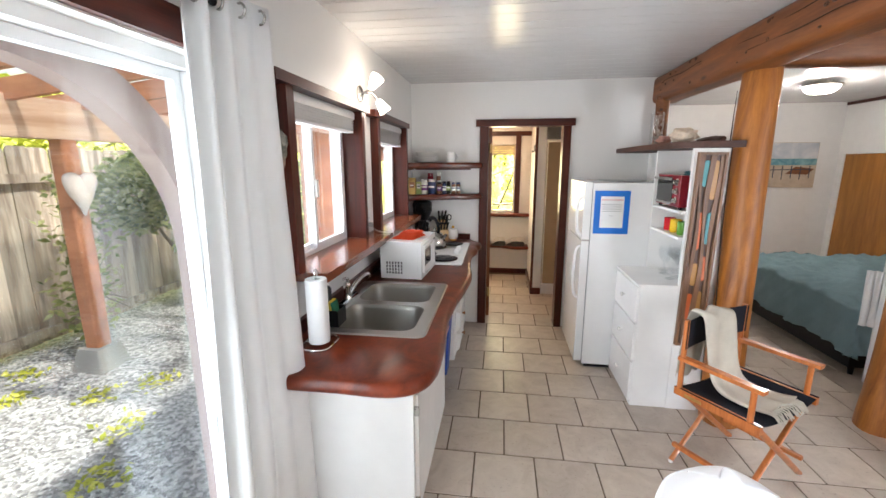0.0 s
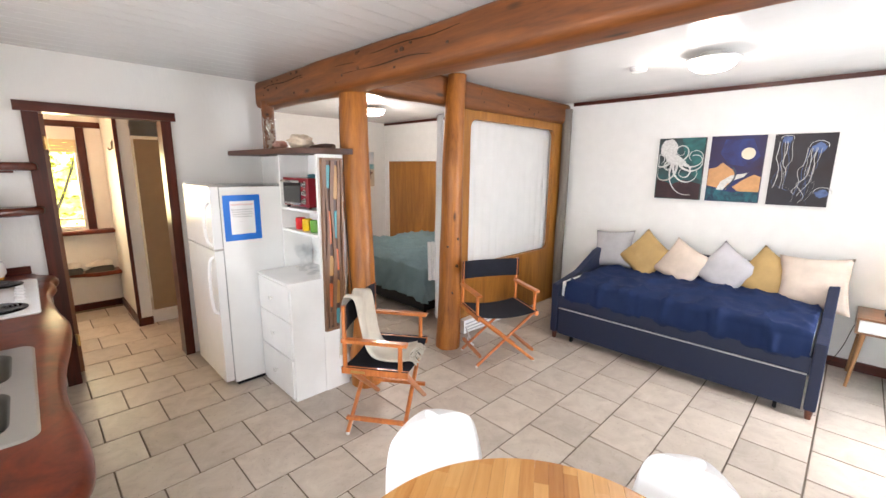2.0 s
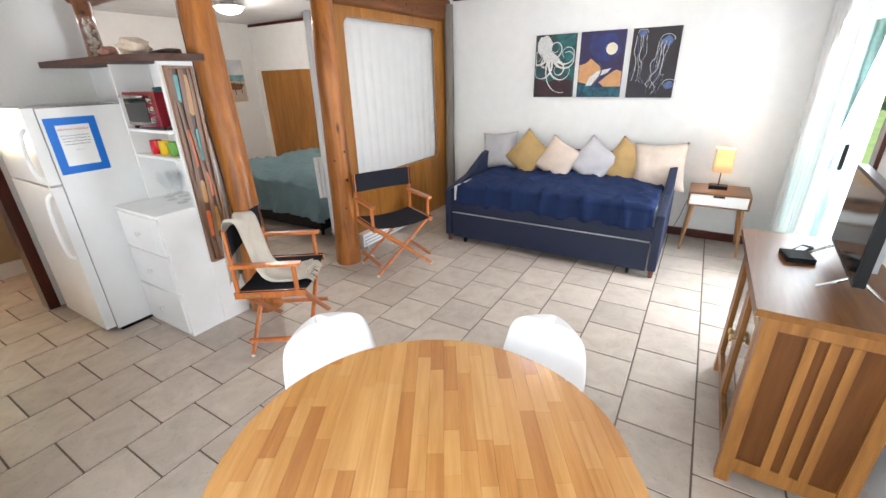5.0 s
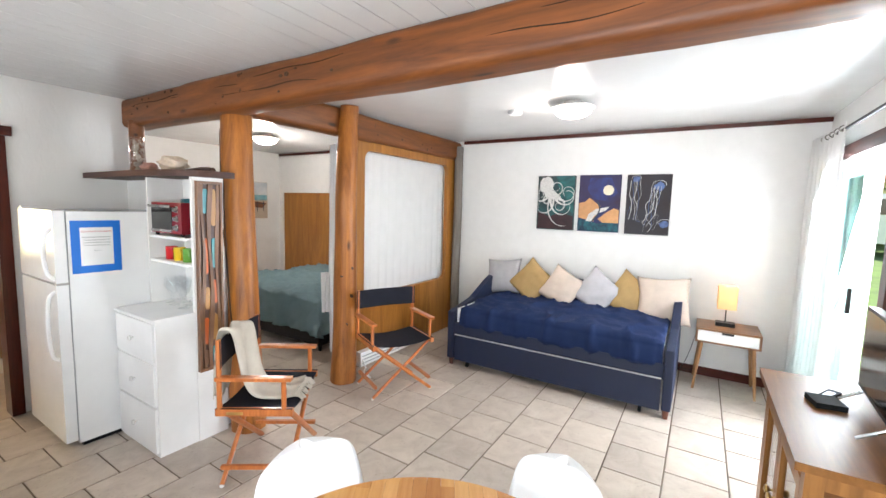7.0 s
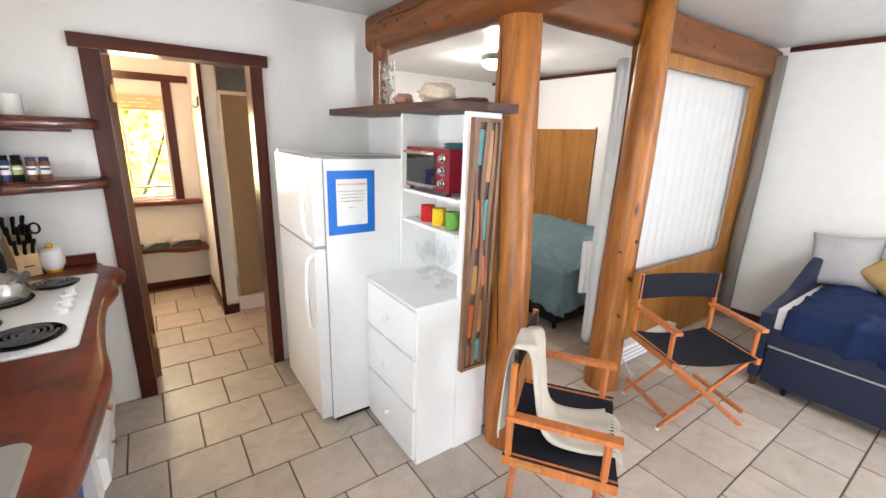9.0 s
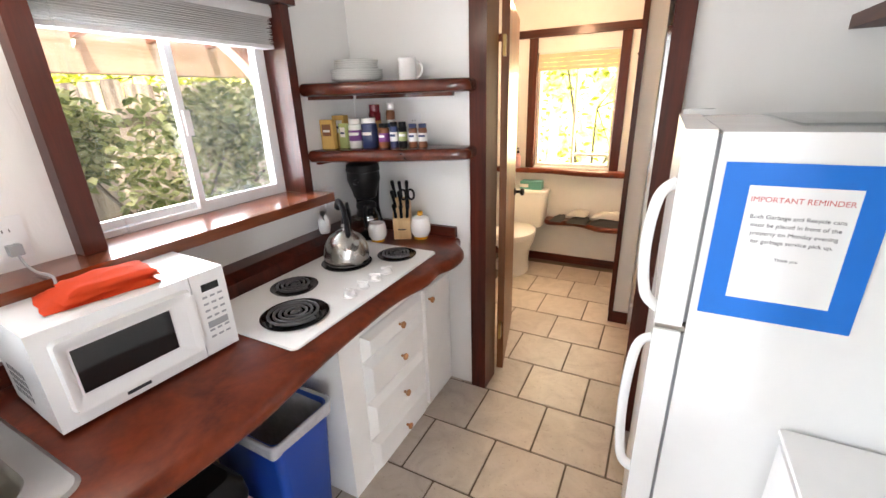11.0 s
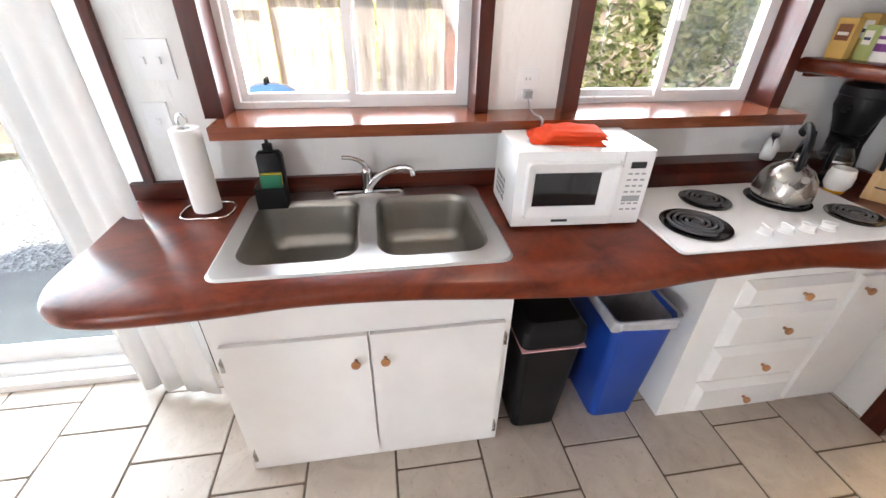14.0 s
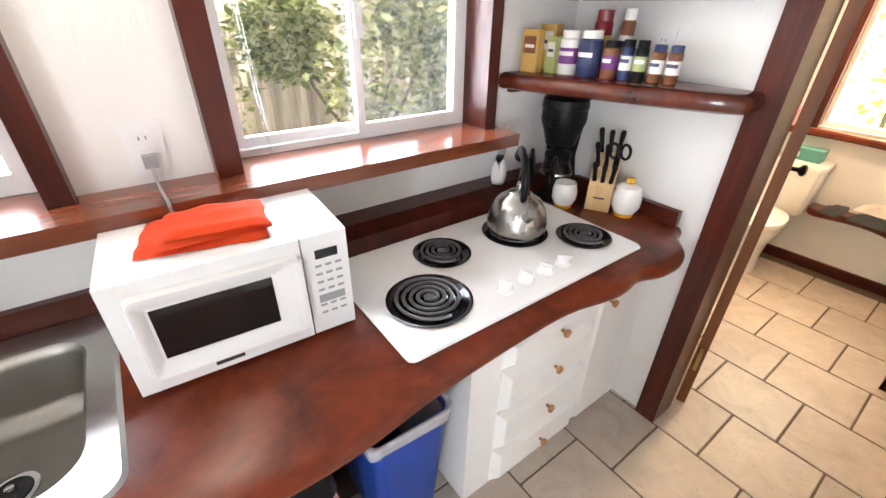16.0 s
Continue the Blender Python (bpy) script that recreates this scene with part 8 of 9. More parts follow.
part("box_body", boxes(((-0.10, -0.055, 0), (0.10, 0.055, 0.075))), plain("teal_card", (0.10, 0.33, 0.30), 0.6), rl, bevel=0.004)
part("band", boxes(((-0.101, -0.056, 0.02), (-0.02, 0.056, 0.05))), PAPER, rl)
bt = thing("lotion_bottle", pose(-0.66, 6.32, 0.9405), "small pump bottle on the ledge", "bottle")
bm = bmesh.new()
lathe(bm, [(0.026, 0), (0.028, 0.006), (0.028, 0.11), (0.012, 0.125), (0.012, 0.14)], 18)
part("bottle", bm, PINK, bt, smooth=True)
bm = bmesh.new()
lathe(bm, [(0.014, 0.1405), (0.014, 0.16), (0.004, 0.165), (0.004, 0.18), (0.012, 0.182), (0.012, 0.19)], 14)
part("pump", bm, BLACK, bt, smooth=True)
trim("baseboard_bath", (XW + 0.002, 6.382, 0), (0.388, 6.399, 0.075), RED_X, "dark redwood baseboard", 0.004)
trim("baseboard_stub", (0.372, 5.342, 0), (0.389, 6.38, 0.085), RED_Y, "dark redwood baseboard", 0.004)
trim("baseboard_stub_end", (0.372, 5.342, 0), (0.502, 5.359, 0.085), RED_X, "dark redwood baseboard", 0.004)
trim("trim_stub_corner", (0.368, 5.343, 0.086), (0.400, 5.3595, 2.42), RED_Z, "dark redwood corner strip", 0.004)
sw = thing("shower", pose(0, 0, 0), "tan shower enclosure with a frosted door and a white curb", "shower")
part("curb", boxes(((0.505, 5.38, 0), (1.325, 5.48, 0.13))), APPL_WHITE, sw, bevel=0.012)
part("door_panel", boxes(((0.53, 5.42, 0.131), (1.325, 5.432, 1.93))), plain("tan_frosted_panel", (0.34, 0.235, 0.135), 0.3, var=0.06), sw, "tan frosted panel")
part("door_rail", boxes(((0.505, 5.412, 0.131), (0.53, 5.44, 1.96)), ((0.53, 5.412, 1.931), (1.325, 5.44, 1.96))), CHROME, sw, bevel=0.003)
hk = thing("wall_hook", pose(0.39, 5.62, 1.86), "small dark coat hook on the wall", "hook")
bm = bmesh.new()
tube(bm, smooth_line([(0, 0, 0.05), (-0.012, 0, 0.03), (-0.012, 0, -0.02), (-0.03, 0, -0.04), (-0.045, 0, -0.02)]), 0.005, 8)
part("hook_bar", bm, BLACK, hk, smooth=True)
part("back_plate", boxes(((-0.004, -0.012, -0.03), (0, 0.012, 0.06))), BLACK, hk, bevel=0.002)

# ---- the yard ----
m, nt, b = base("gravel_ground")
v = coords(nt)
vo = nt.nodes.new("ShaderNodeTexVoronoi")
vo.inputs["Scale"].default_value = 42
nt.links.new(v, vo.inputs["Vector"])
r = ramp(nt, [(0.0, (0.15, 0.15, 0.145)), (0.5, (0.34, 0.335, 0.32)), (1.0, (0.56, 0.55, 0.53))])
sep = nt.nodes.new("ShaderNodeSeparateColor")
nt.links.new(vo.outputs["Color"], sep.inputs[0])
nt.links.new(sep.outputs[0], r.inputs[0])
nt.links.new(r.outputs[0], b.inputs["Base Color"])
b.inputs["Roughness"].default_value = 0.9
bump(nt, b, vo.outputs["Distance"], 0.9, 0.02)
GRAVEL = m
GRASS = plain("lawn", (0.10, 0.17, 0.035), 0.9, var=0.3, scale=3, grain=90, bumpy=0.6)
CONCRETE = plain("pale_concrete", (0.27, 0.265, 0.25), 0.85, var=0.12, scale=4, grain=70, bumpy=0.2)
bm = bmesh.new()
xs = [-2000, -300, -60, -20, -8, -1.05, 5, 7, 9, 11, 13, 16, 30, 300, 2000]
ys = [-2000, -300, -60, -20, -8, -4, 0, 4, 8, 20, 60, 300, 2000]
gv = {}
for i, x in enumerate(xs):
    for j, y in enumerate(ys):
        gv[i, j] = bm.verts.new((x, y, -0.09 + (0.0 if x < 5 else min(0.72, (x - 5) * 0.09))))
for i in range(len(xs) - 1):
    for j in range(len(ys) - 1):
        bm.faces.new((gv[i, j], gv[i + 1, j], gv[i + 1, j + 1], gv[i, j + 1]))
piece("ground", bm, GRASS, "grassy ground running out to the horizon", "ground", "structure")
piece("gravel_bed", boxes(((-4.6, -4, -0.2), (-1.1, 9, -0.055))), GRAVEL, "grey gravel bed beside the cottage", "gravel", "structure")
piece("patio_slab", boxes(((-2.0, -2.0, -0.054), (-1.105, 1.15, -0.02))), CONCRETE, "pale concrete step outside the patio door", "pavement", "structure", bevel=0.01)
piece("front_patio", boxes(((1.2, -3.6, -0.2), (6.2, -0.925, -0.03))), CONCRETE, "pale concrete patio at the front door", "pavement", "structure", bevel=0.01)
rnd = random.Random(8)
verts, faces = [], []
for k in range(7000):
    x, y, s = rnd.uniform(-4.2, -1.15), rnd.uniform(0.4, 5.0), rnd.uniform(0.006, 0.016)
    if x > -2.0 and y < 1.16:
        continue
    o = len(verts)
    a = rnd.uniform(0, 3)
    for q in range(4):
        verts.append((x + s * math.cos(a + q * 1.57) * rnd.uniform(0.7, 1.2), y + s * math.sin(a + q * 1.57) * rnd.uniform(0.7, 1.2), -0.0545 + s * 0.25))
    verts.append((x, y, -0.0545 + s * rnd.uniform(0.5, 0.9)))
    verts.append((x, y, -0.0555))
    faces += [(o, o + 1, o + 4), (o + 1, o + 2, o + 4), (o + 2, o + 3, o + 4), (o + 3, o, o + 4), (o + 1, o, o + 5), (o + 2, o + 1, o + 5), (o + 3, o + 2, o + 5), (o, o + 3, o + 5)]
me = bpy.data.meshes.new("pebbles")
me.from_pydata(verts, [], faces)
pm, nt, b = base("pebble_grey")
geo = nt.nodes.new("ShaderNodeNewGeometry")
r = ramp(nt, [(0.0, (0.10, 0.10, 0.098)), (0.55, (0.36, 0.355, 0.34)), (1.0, (0.62, 0.61, 0.58))])
nt.links.new(geo.outputs["Random Per Island"], r.inputs[0])
nt.links.new(r.outputs[0], b.inputs["Base Color"])
b.inputs["Roughness"].default_value = 0.85
me.materials.append(pm)
tagged(new("pebbles", me), "loose grey pebbles on the gravel bed", "gravel", kind="stuff")

FENCEWOOD = wood("weathered_fence", (0.30, 0.235, 0.18), (0.74, 0.62, 0.49), "z", 0.85, ring=9, stretch=14, island=0.0, bumpy=0.5)
nt = FENCEWOOD.node_tree
b = nt.nodes["Principled BSDF"]
info = nt.nodes.new("ShaderNodeObjectInfo")
hs = nt.nodes.new("ShaderNodeHueSaturation")
mr = nt.nodes.new("ShaderNodeMapRange")
mr.inputs["To Min"].default_value, mr.inputs["To Max"].default_value = 0.72, 1.28
nt.links.new(info.outputs["Random"], mr.inputs["Value"])
nt.links.new(mr.outputs[0], hs.inputs["Value"])
src = b.inputs["Base Color"].links[0].from_socket
nt.links.new(src, hs.inputs["Color"])
rain = ramp(nt, [(0.36, (0.42, 0.38, 0.36)), (0.56, (1, 1, 1))])
nt.links.new(noise_tex(nt, coords(nt, (1, 1, 0.16)), 5.5, 6, 0.65, 0.5), rain.inputs[0])
wash = nt.nodes.new("ShaderNodeMix")
wash.data_type, wash.blend_type = "RGBA", "MULTIPLY"
wash.inputs["Factor"].default_value = 1.0
nt.links.new(hs.outputs[0], wash.inputs[6])
nt.links.new(rain.outputs[0], wash.inputs[7])
nt.links.new(wash.outputs[2], b.inputs["Base Color"])
fence = thing("fence", pose(-4.42, 0, -0.05), "weathered grey plank fence with a top rail", "fence")
bm = bmesh.new()
prism(bm, [(0.001, 0.04), (0.186, 0.04), (0.1865, 1.72), (0.16, 1.75), (0.02, 1.75), (0.0005, 1.72)], 0, 0.02, Matrix(((0, 0, 1, 0), (1, 0, 0, 0), (0, 1, 0, 0), (0, 0, 0, 1))))
plank_mesh = finish(bm, "plank", FENCEWOOD)
rnd = random.Random(4)
for k in range(60):
    ob = new("plank", plank_mesh)
    ob.parent = fence
    high = -2.6 + k * 0.188 > 1.15
    ob.matrix_basis = pose(rnd.uniform(-0.004, 0.006), -2.6 + k * 0.188, rnd.uniform(-0.03, 0.03), rnd.uniform(-0.4, 0.4), 0, 0) @ Matrix.Diagonal((1, 1, 1.085 if high else 1.0, 1))
for y0, y1, z in ((-2.7, 8.4, 0.08), (-2.7, 1.16, 1.44), (1.16, 8.4, 1.555)):
    part("rail", boxes(((0.024, y0, z), (0.062, y1, z + 0.085))), FENCEWOOD, fence, bevel=0.004)
NEWWOOD = wood("new_fence_wood", (0.46, 0.33, 0.17), (0.72, 0.56, 0.33), "z", 0.8, ring=9, stretch=14, bumpy=0.3)
for y in (-1.9, 3.6, 6.0, 7.9):
    part("fence_post", boxes(((0.063, y, 0), (0.15, y + 0.09, 1.66))), FENCEWOOD, fence, bevel=0.005)
part("fence_post", boxes(((0.063, 1.165, 0), (0.15, 1.255, 1.54))), NEWWOOD, fence, "pale new wooden post", bevel=0.005)

PERG = wood("pergola_red", (0.26, 0.085, 0.035), (0.52, 0.22, 0.11), "x", 0.6, ring=8, bumpy=0.4)
PERGB = wood("pergola_cream", (0.40, 0.22, 0.13), (0.70, 0.48, 0.34), "y", 0.6, ring=5, bumpy=0.4)
MAUVE = wood("mauve_brace", (0.36, 0.24, 0.22), (0.52, 0.38, 0.35), "z", 0.6, ring=5)
pg = thing("pergola", pose(0, 0, 0), "wooden pergola with red rafters, a post and a curved brace", "pergola")
part("footing", (lambda bm: (loft(bm, [[(x - 3.45, y + 2.95, z) for x, y in rounded(w, w, 0.02, 3)] for z, w in ((-0.06, 0.30), (0.14, 0.22))]), bm)[1])(bmesh.new()), CONCRETE, pg, "concrete pier block", 0.006)
bm = bmesh.new()
loft(bm, [[(x - 3.45, y + 2.95, z) for x, y in rounded(w, w, 0.02, 3)] for z, w in ((0.141, 0.13), (0.9, 0.14), (1.87, 0.13))])
part("post", bm, PERG, pg)
bm = bmesh.new()
o = [(2.1, 2.10), (2.12, 1.97), (2.3, 1.89), (2.5, 1.86), (6.9, 1.86), (6.9, 2.15), (2.12, 2.15)]
prism(bm, o, -3.52, -3.38, Matrix(((0, 0, 1, 0), (1, 0, 0, 0), (0, 1, 0, 0), (0, 0, 0, 1))))
part("beam", bm, PERGB, pg, "pale sunlit beam with a rounded end", 0.01)
for k in range(10):
    y = 2.05 + k * 0.53
    bm = bmesh.new()
    box(bm, (-1.3, -0.024, -0.07), (1.3, 0.024, 0.07))
    part("rafter", bm, PERG, pg, bevel=0.004, m=pose(-2.45, y, 2.27, 0, -6, 0))
for x in (-1.65, -2.35, -3.0):
    part("purlin", boxes(((x, 1.95, 2.43 + (x + 2.45) * 0.105), (x + 0.05, 6.9, 2.47 + (x + 2.45) * 0.105))), PERG, pg, bevel=0.004)
ROOFSHEET, nt, b = base("milky_roof_sheet")
b.inputs["Base Color"].default_value, b.inputs["Roughness"].default_value = (0.85, 0.86, 0.86, 1), 0.4
tl = nt.nodes.new("ShaderNodeBsdfTranslucent")
tl.inputs[0].default_value = (0.92, 0.93, 0.93, 1)
tr = nt.nodes.new("ShaderNodeBsdfTransparent")
m1, m2 = nt.nodes.new("ShaderNodeMixShader"), nt.nodes.new("ShaderNodeMixShader")
m1.inputs[0].default_value, m2.inputs[0].default_value = 0.8, 0.72
nt.links.new(b.outputs[0], m1.inputs[1])
nt.links.new(tl.outputs[0], m1.inputs[2])
nt.links.new(m1.outputs[0], m2.inputs[1])
nt.links.new(tr.outputs[0], m2.inputs[2])
nt.links.new(m2.outputs[0], nt.nodes["Material Output"].inputs[0])
for k in range(6):
    bm = bmesh.new()
    n = 33
    up_ = [(0.0 + 0.83 * q / n, 0.012 * math.sin(q * 2 * math.pi / 3)) for q in range(n + 1)]
    loft(bm, [[(x, y, z) for y, z in up_] + [(x, y, z + 0.002) for y, z in up_[::-1]] for x in (-1.32, 1.30)])
    part("roof_sheet", bm, ROOFSHEET, pg, "milky corrugated plastic sheet", m=pose(-2.45, 1.97 + 0.82 * k, 2.478 + 0.002 * (k % 2), 0, -6, 0))
bm = bmesh.new()
yc = 0.83
section = ((0, -0.055), (0.08, -0.055), (0.08, 0.055), (0, 0.055))
rows_ = [[(-1.24 + dx, y, 1.985 + dr) for dx, dr in section] for y in (yc - 0.42, yc - 0.2)]
for k in range(19):
    a = radians(90 - 90 * k / 18)
    rows_.append([(-1.24 + dx, yc + (0.645 + dr) * math.cos(a), 1.34 + (0.645 + dr) * math.sin(a)) for dx, dr in section])
rows_.append([(-1.24 + dx, yc + 0.645 + dr, -0.055) for dx, dr in section])
loft(bm, rows_)
part("curved_brace", bm, MAUVE, pg, "mauve curved brace against the cottage", 0.006)
bm = bmesh.new()
loft(bm, [[(-1.175 + dx * 0.85, 3.34 + (0.66 + dr) * math.cos(a), 1.34 + (0.66 + dr) * math.sin(a)) for dx, dr in section] for a in [radians(86 - 4.5 * k) for k in range(12)]])
part("curved_bracket", bm, PERG, pg, "short brown curved bracket against the cottage", 0.006)
part("wall_post", boxes(((-1.38, 2.73, -0.055), (-1.105, 2.84, 2.06))), PERG, pg, "brown post against the cottage", 0.006)
bm = bmesh.new()
rings = []
for q, sc_ in ((-0.035, 0.55), (-0.028, 0.85), (-0.01, 0.99), (0.01, 0.99), (0.028, 0.82), (0.036, 0.5)):
    ring = []
    for k in range(40):
        a = 2 * math.pi * k / 40
        hx, hz = 0.0085 * 16 * math.sin(a) ** 3, 0.0115 * (13 * math.cos(a) - 5 * math.cos(2 * a) - 2 * math.cos(3 * a) - 0.6 * math.cos(4 * a))
        hz *= 1.25 if hz < 0 else 0.85
        ring.append((q, (hx + 0.008 * noise.noise((hx * 14, hz * 14, 2))) * sc_, (hz + 0.02) * sc_ + 0.008 * noise.noise((hx * 10, hz * 10, 7))))
    rings.append(ring)
loft(bm, rings)
piece("hanging_stone", bm, plain("pale_stone", (0.62, 0.52, 0.44), 0.7, var=0.15), "pale heart-shaped stone hung on the pergola post", "ornament", smooth="all", m=pose(-3.355, 2.95, 1.48))
gr = thing("kettle_grill", pose(-2.9, 1.42, -0.055), "blue kettle grill on three legs", "grill")
BLUEGR = plain("blue_enamel", (0.05, 0.11, 0.22), 0.25)
bm = bmesh.new()
lathe(bm, [(0.24, 0.86), (0.235, 0.90), (0.19, 0.97), (0.10, 1.01), (0.01, 1.02)], 28)
lid = part("lid", bm, BLUEGR, gr, smooth=True)
bm = bmesh.new()
tube(bm, [(-0.05, 0, 1.01), (-0.04, 0, 1.05), (0.04, 0, 1.05), (0.05, 0, 1.01)], 0.012, 8)
part("lid_handle", bm, BLACK, lid, smooth=True)
bm = bmesh.new()
lathe(bm, [(0.05, 0.62), (0.17, 0.67), (0.235, 0.78), (0.24, 0.858)], 28)
part("bowl", bm, BLUEGR, gr, smooth=True)
for k in range(3):
    bm = bmesh.new()
    tube(bm, [(0.13 * math.cos(k * 2.1), 0.13 * math.sin(k * 2.1), 0.66), (0.26 * math.cos(k * 2.1), 0.26 * math.sin(k * 2.1), 0.001)], 0.012, 8)
    part("leg", bm, STEEL, gr, smooth=True)


def leaf_mat(name, dark, mid, light, see=0.35):
    m, nt, b = base(name)
    geo = nt.nodes.new("ShaderNodeNewGeometry")
    r = ramp(nt, [(0.0, dark), (0.55, mid), (1.0, light)])
    nt.links.new(geo.outputs["Random Per Island"], r.inputs[0])
    nt.links.new(r.outputs[0], b.inputs["Base Color"])
    b.inputs["Roughness"].default_value = 0.45
    tl = nt.nodes.new("ShaderNodeBsdfTranslucent")
    nt.links.new(r.outputs[0], tl.inputs[0])
    mx = nt.nodes.new("ShaderNodeMixShader")
    mx.inputs[0].default_value = see
    nt.links.new(b.outputs[0], mx.inputs[1])
    nt.links.new(tl.outputs[0], mx.inputs[2])
    nt.links.new(mx.outputs[0], nt.nodes["Material Output"].inputs[0])
    return m


def leaves(name, parent, n, size, mat, sampler, seed):
    rnd = random.Random(seed)
    verts, faces = [], []
    for _ in range(n):
        c = Vector(sampler(rnd))
        q = Euler((rnd.uniform(-1.0, 1.0), rnd.uniform(-1.0, 1.0), rnd.uniform(0, 6.28))).to_matrix()
        s = size * rnd.uniform(0.6, 1.3)
        o = len(verts)
        for p in ((0, 0, 0), (0.28 * s, 0.45 * s, 0.05 * s), (0, s, -0.06 * s), (-0.28 * s, 0.45 * s, 0.05 * s)):
            verts.append(c + q @ Vector(p))
        faces += [(o, o + 1, o + 2), (o, o + 2, o + 3)]
    me = bpy.data.meshes.new(name)
    me.from_pydata(verts, [], faces)
    me.materials.append(mat)
    ob = new(name, me)
    ob.parent = parent
    tagged(ob, kind="stuff")
    return ob


LEAF = leaf_mat("shrub_leaf", (0.12, 0.16, 0.05), (0.34, 0.38, 0.14), (0.60, 0.60, 0.30), 0.55)
LEAFY = leaf_mat("sunlit_leaf", (0.26, 0.30, 0.03), (0.55, 0.56, 0.07), (0.78, 0.74, 0.18), 0.5)
BARK = plain("bark", (0.16, 0.125, 0.09), 0.9, var=0.3, bumpy=0.5)


def blob_sampler(blobs):
    def f(rnd):
        while True:
            cx, cy, cz, rx, ry, rz = rnd.choice(blobs)
            p = Vector((rnd.gauss(0, 1), rnd.gauss(0, 1), rnd.gauss(0, 1))).normalized() * rnd.uniform(0.55, 1.0)
            if cz + p.z * rz > -0.04:
                return (cx + p.x * rx, cy + p.y * ry, cz + p.z * rz)
    return f


def shrub(name, at, blobs, n, size, mat, label, seed, category="shrub"):
    ob = thing(name, pose(0, 0, 0), label, category)
    rnd = random.Random(seed)
    bm = bmesh.new()
    for bx in blobs:
        tube(bm, smooth_line([(at[0] + rnd.uniform(-0.2, 0.2), at[1] + rnd.uniform(-0.3, 0.3), at[2]), ((at[0] + bx[0]) / 2, (at[1] + bx[1]) / 2, bx[2] * 0.5), (bx[0], bx[1], bx[2])], 4), [0.03 - 0.0025 * k for k in range(9)], 6)
    for k in range(10):
        bx = rnd.choice(blobs)
        p = Vector((bx[0], bx[1], bx[2]))
        tube(bm, [p, p + Vector((rnd.uniform(0.1, 0.9) * bx[3], rnd.uniform(-1, 1) * bx[4], rnd.uniform(-0.6, 0.8) * bx[5]))], [0.010, 0.004], 5)
    part("branches", bm, BARK, ob, smooth=True)
    leaves("leafage", ob, n, size, mat, blob_sampler(blobs), seed)
    return ob


shrub("garden_shrub", (-3.7, 4.7, -0.05), [(-3.5, 4.9, 1.0, 0.6, 0.7, 0.8), (-3.4, 5.8, 1.0, 0.65, 0.75, 0.85), (-4.0, 4.1, 1.35, 0.3, 0.45, 0.45), (-3.3, 5.3, 1.45, 0.5, 0.6, 0.4), (-3.5, 6.6, 1.0, 0.6, 0.7, 0.85)], 7500, 0.105, LEAF, "dense green shrub growing against the fence", 5)
shrub("laurel_shrub", (-3.9, 3.35, -0.05), [(-3.95, 3.35, 0.5, 0.25, 0.35, 0.5), (-4.0, 3.5, 1.2, 0.25, 0.4, 0.5)], 500, 0.08, LEAF, "thin leafy shrub beside the pergola post", 15)
shrub("hedge_beyond_fence", (-6.2, 1.5, -0.05), [(-6.0, -1.5, 1.5, 0.9, 1.3, 1.2), (-6.2, 0.4, 1.6, 1.0, 1.3, 1.2), (-6.0, 2.2, 1.6, 0.9, 1.3, 1.3), (-6.3, 4.0, 1.9, 1.0, 1.3, 1.5), (-6.0, 5.9, 2.0, 1.0, 1.4, 1.6), (-6.2, 7.8, 2.0, 1.0, 1.4, 1.6)], 15000, 0.13, LEAFY, "tall bright yellow-green hedge behind the fence", 6, "hedge")
shrub("hedge_behind_bathroom", (-0.3, 8.6, -0.05), [(-1.6, 8.6, 1.2, 1.0, 0.6, 1.3), (-0.3, 8.7, 1.4, 1.1, 0.6, 1.5), (1.0, 8.6, 1.2, 1.0, 0.6, 1.4), (-0.9, 8.9, 2.5, 1.2, 0.6, 0.9), (0.5, 8.9, 2.4, 1.2, 0.6, 0.9)], 2200, 0.10, LEAFY, "bright yellow-green hedge behind the bathroom window", 7, "hedge")
shrub("front_bush", (19.5, -4.2, 0.6), [(19.5, -4.4, 1.9, 1.2, 1.6, 1.3), (19.8, -6.0, 1.8, 1.2, 1.6, 1.2)], 3000, 0.2, LEAF, "dark green bush behind the parked car", 9)

# backdrop sheets coloured as far trees; their own glow stands in for sunlight
def glowing_leaves(name):
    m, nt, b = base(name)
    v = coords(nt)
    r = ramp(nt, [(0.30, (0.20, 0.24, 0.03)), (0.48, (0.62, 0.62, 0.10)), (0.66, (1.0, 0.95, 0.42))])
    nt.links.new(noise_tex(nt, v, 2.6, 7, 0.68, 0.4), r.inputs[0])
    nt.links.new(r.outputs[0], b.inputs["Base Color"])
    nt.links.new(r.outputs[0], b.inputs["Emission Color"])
    # the leaf colours emit, so they look sunlit without any sun on them
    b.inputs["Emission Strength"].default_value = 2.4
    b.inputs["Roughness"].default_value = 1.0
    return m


GLOWLEAF = glowing_leaves("glowing_leafage")
piece("backdrop", boxes(((-9.7, -7, -0.1), (-9.5, 15, 3.4))), GLOWLEAF, "glowing backdrop sheet coloured as distant yellow-green trees", "backdrop", "structure")
piece("backdrop", boxes(((-9.4, 12.5, -0.1), (9, 12.7, 4.6))), GLOWLEAF, "glowing backdrop sheet coloured as distant yellow-green trees", "backdrop", "structure")

# pale post outside the bathroom window
piece("garden_post", boxes(((-0.765, 7.95, -0.06), (-0.665, 8.05, 1.37))), VINYL, "white post standing outside the bathroom window", "post", bevel=0.01)

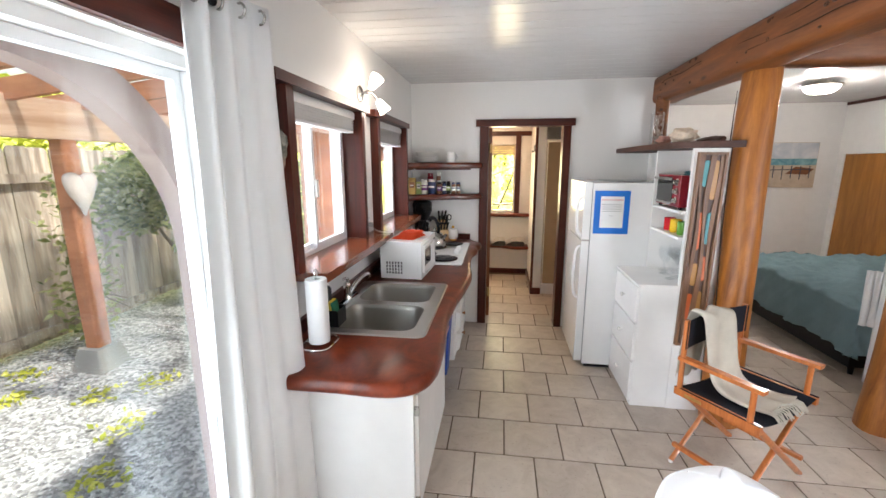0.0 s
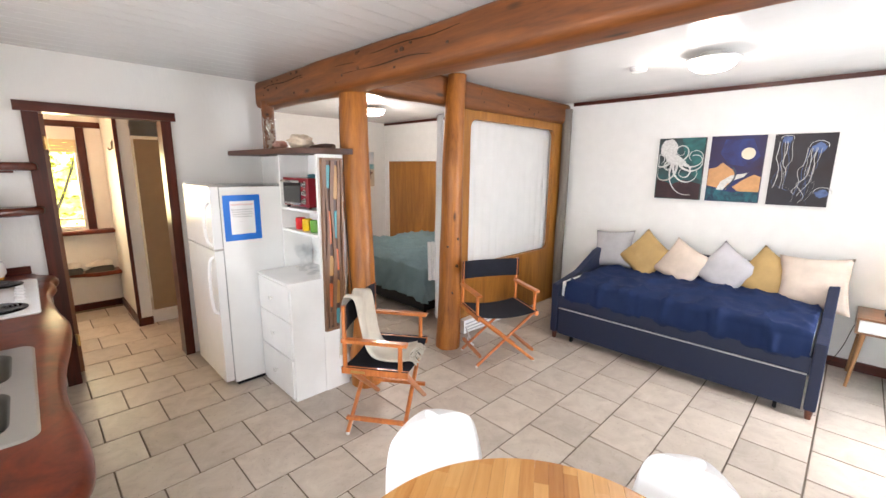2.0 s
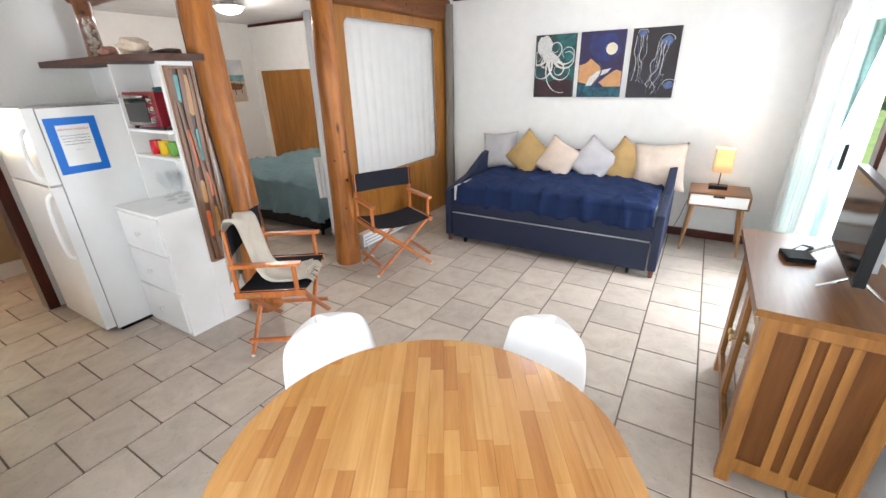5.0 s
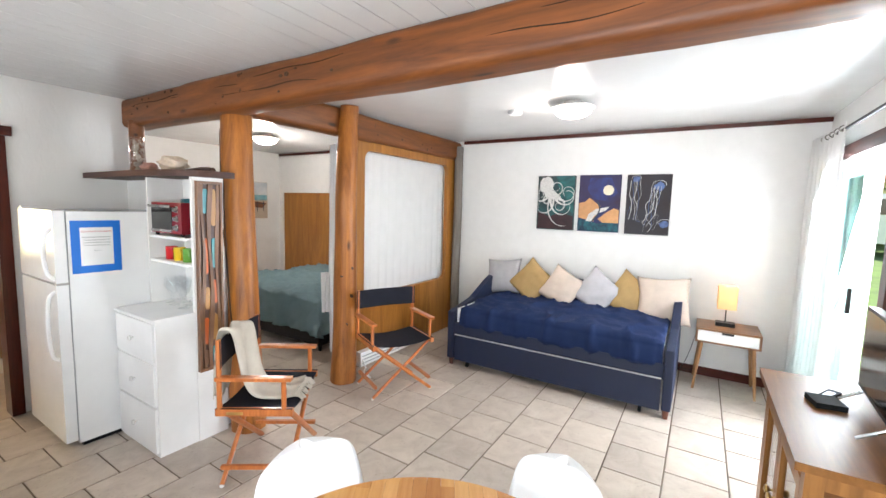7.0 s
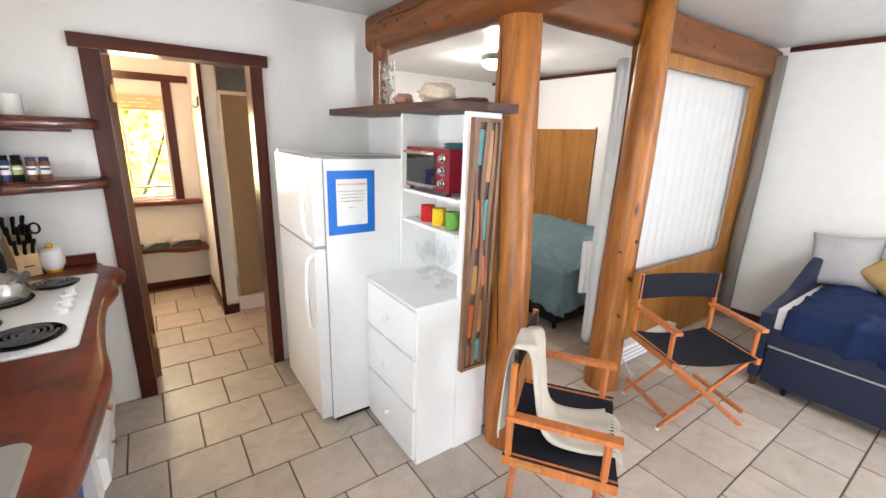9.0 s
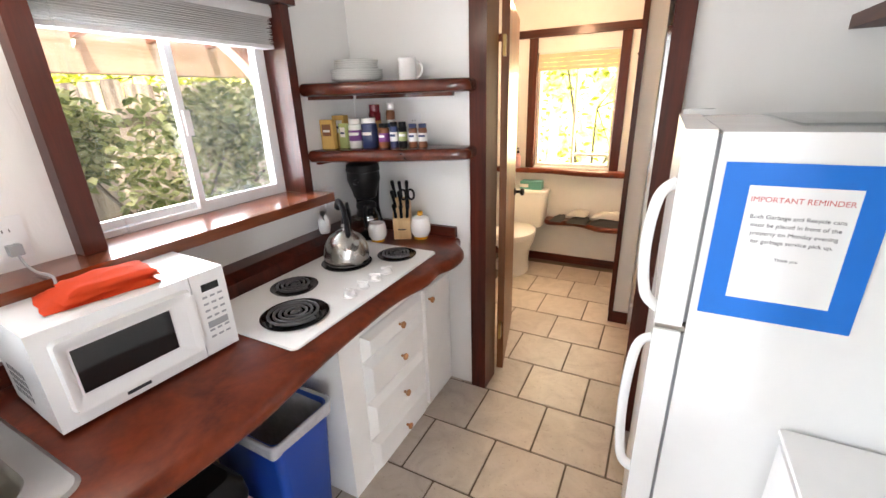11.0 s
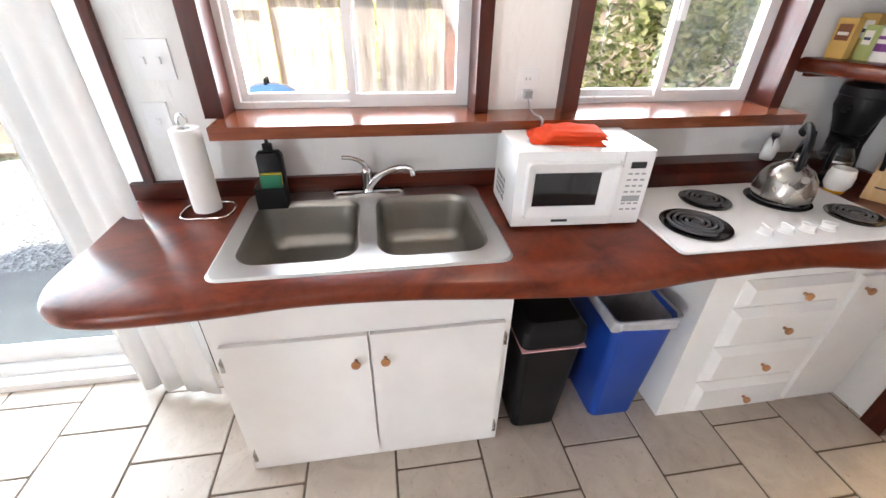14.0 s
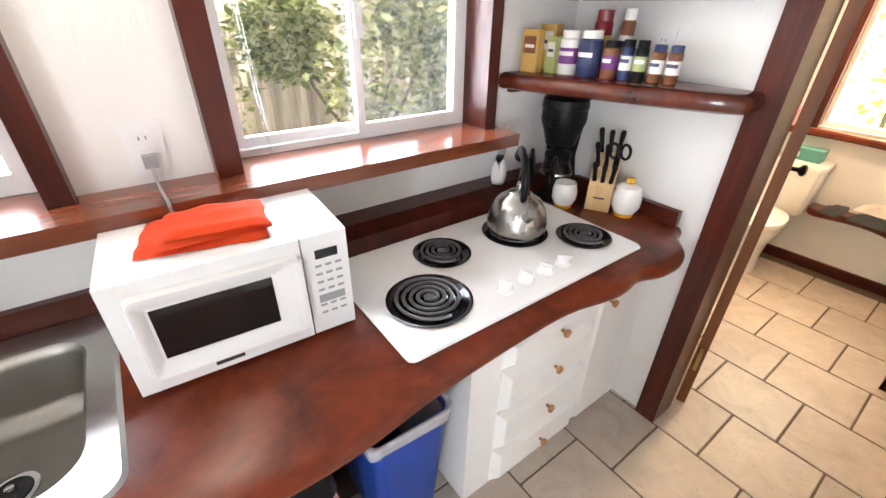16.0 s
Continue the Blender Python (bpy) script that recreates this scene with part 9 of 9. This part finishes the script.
# clumps of weeds in the gravel
for k, (x, y) in enumerate(((-3.0, 2.5), (-2.5, 2.2), (-3.6, 2.35), (-2.75, 2.75), (-3.9, 2.7), (-2.2, 1.75))):
    w_ = thing("weed_clump", pose(x, y, -0.055), "small green weed growing in the gravel", "weed", "weeds")
    leaves("blades", w_, 60, 0.055, LEAFY, lambda r_: (r_.gauss(0, 0.07), r_.gauss(0, 0.07), abs(r_.gauss(0.01, 0.02))), 40 + k)

# parked car and the red house far beyond the front door
car = thing("parked_car", pose(15.2, -4.55, 0.63, 0, 0, 12), "white parked car with dark windows", "car")
CARW = plain("white_car_paint", (0.75, 0.75, 0.76), 0.2, var=0.02, bumpy=0, coat=0.5)
bm = bmesh.new()
side = [(-2.2, 0.35), (2.2, 0.35), (2.25, 0.75), (2.0, 0.95), (1.1, 1.05), (0.5, 1.62), (-1.6, 1.66), (-2.15, 1.1), (-2.25, 0.7)]
prism(bm, side, -0.9, 0.9, Matrix(((1, 0, 0, 0), (0, 0, -1, 0), (0, 1, 0, 0), (0, 0, 0, 1))) )
part("body", bm, CARW, car, bevel=0.06)
for y in (-0.905, 0.885):
    part("side_window", boxes(((-1.5, y, 1.10), (0.45, y + 0.02, 1.50))), DARKGLASS, car, bevel=0.004)
bm = bmesh.new()
box(bm, (-0.012, -0.72, -0.25), (0.012, 0.72, 0.27))
part("windscreen", bm, DARKGLASS, car, m=pose(-1.925, 0, 1.36, 0, 44, 0))
part("bumper", boxes(((-2.32, -0.86, 0.36), (-2.22, 0.86, 0.62))), BLACK, car, bevel=0.02)
for y in (-0.7, 0.7):
    part("headlight", boxes(((-2.27, y - 0.15, 0.72), (-2.19, y + 0.15, 0.86))), CHROME, car, bevel=0.02)
for x in (-1.4, 1.4):
    for y in (-0.92, 0.92):
        bm = bmesh.new()
        lathe(bm, [(0.2, -0.1), (0.34, -0.1), (0.36, -0.06), (0.36, 0.06), (0.34, 0.1), (0.2, 0.1)], 24, m=pose(x, y, 0.36, 90, 0, 0))
        wh = part("wheel", bm, BLACK, car, smooth=True)
        bm = bmesh.new()
        lathe(bm, [(0.21, -0.105), (0.05, -0.09), (0.05, 0.09), (0.21, 0.105)], 20, m=pose(x, y, 0.36, 90, 0, 0))
        part("rim", bm, STEEL, wh, smooth=True)
hs_ = thing("red_house", pose(26, -8, 0.6), "red wooden house with a dark roof", "house")
part("wall", boxes(((-3, -5, 0), (4, 6, 4.2))), plain("red_siding", (0.32, 0.07, 0.035), 0.7, var=0.15), hs_)
bm = bmesh.new()
prism(bm, [(-5.6, 4.1), (6.6, 4.1), (0.5, 6.6)], -4.6, 3.6, Matrix(((0, 0, -1, 0), (1, 0, 0, 0), (0, 1, 0, 0), (0, 0, 0, 1))))
part("roof", bm, BARK, hs_)
for y in (-3.0, 0.2, 3.2):
    wi = part("window", boxes(((-3.05, y, 1.2), (-2.98, y + 1.2, 2.4))), VINYL, hs_, "white-framed window")
    part("pane", boxes(((-3.06, y + 0.1, 1.3), (-3.051, y + 1.1, 2.3))), DARKGLASS, wi)


# ---- floor tiles ----
tiles_made = tile_mesh()


def lay_tiles(x0, x1, y0, y1, joined=None):
    j = math.floor((y0 - TY) / TP)
    while TY + j * TP < y1:
        off = TP / 2 if j % 2 else 0
        i = math.floor((x0 - TX - off) / TP)
        while TX + off + i * TP < x1:
            cx, cy = TX + off + (i + 0.5) * TP, TY + (j + 0.5) * TP
            if x0 <= cx < x1 and y0 <= cy < y1:
                if joined is None:
                    t = new("tile", tiles_made)
                    t.parent = floor
                    t.location = (cx, cy, 0)
                else:
                    h = TP / 2 - 0.0045
                    box(joined, (cx - h, cy - h, -0.006), (cx + h, cy + h, 0.0))
            i += 1
        j += 1


lay_tiles(-1.08, 4.7, -0.5, 2.95)
lay_tiles(-0.75, 0.95, 2.95, 6.4)
rest = bmesh.new()
lay_tiles(-1.08, 4.7, -1.0, -0.5, rest)
lay_tiles(0.95, 4.7, 2.95, 6.7, rest)
tagged(part("tiles_beyond", rest, TILE, floor, "beige tiles of the bedroom floor"), kind="stuff")
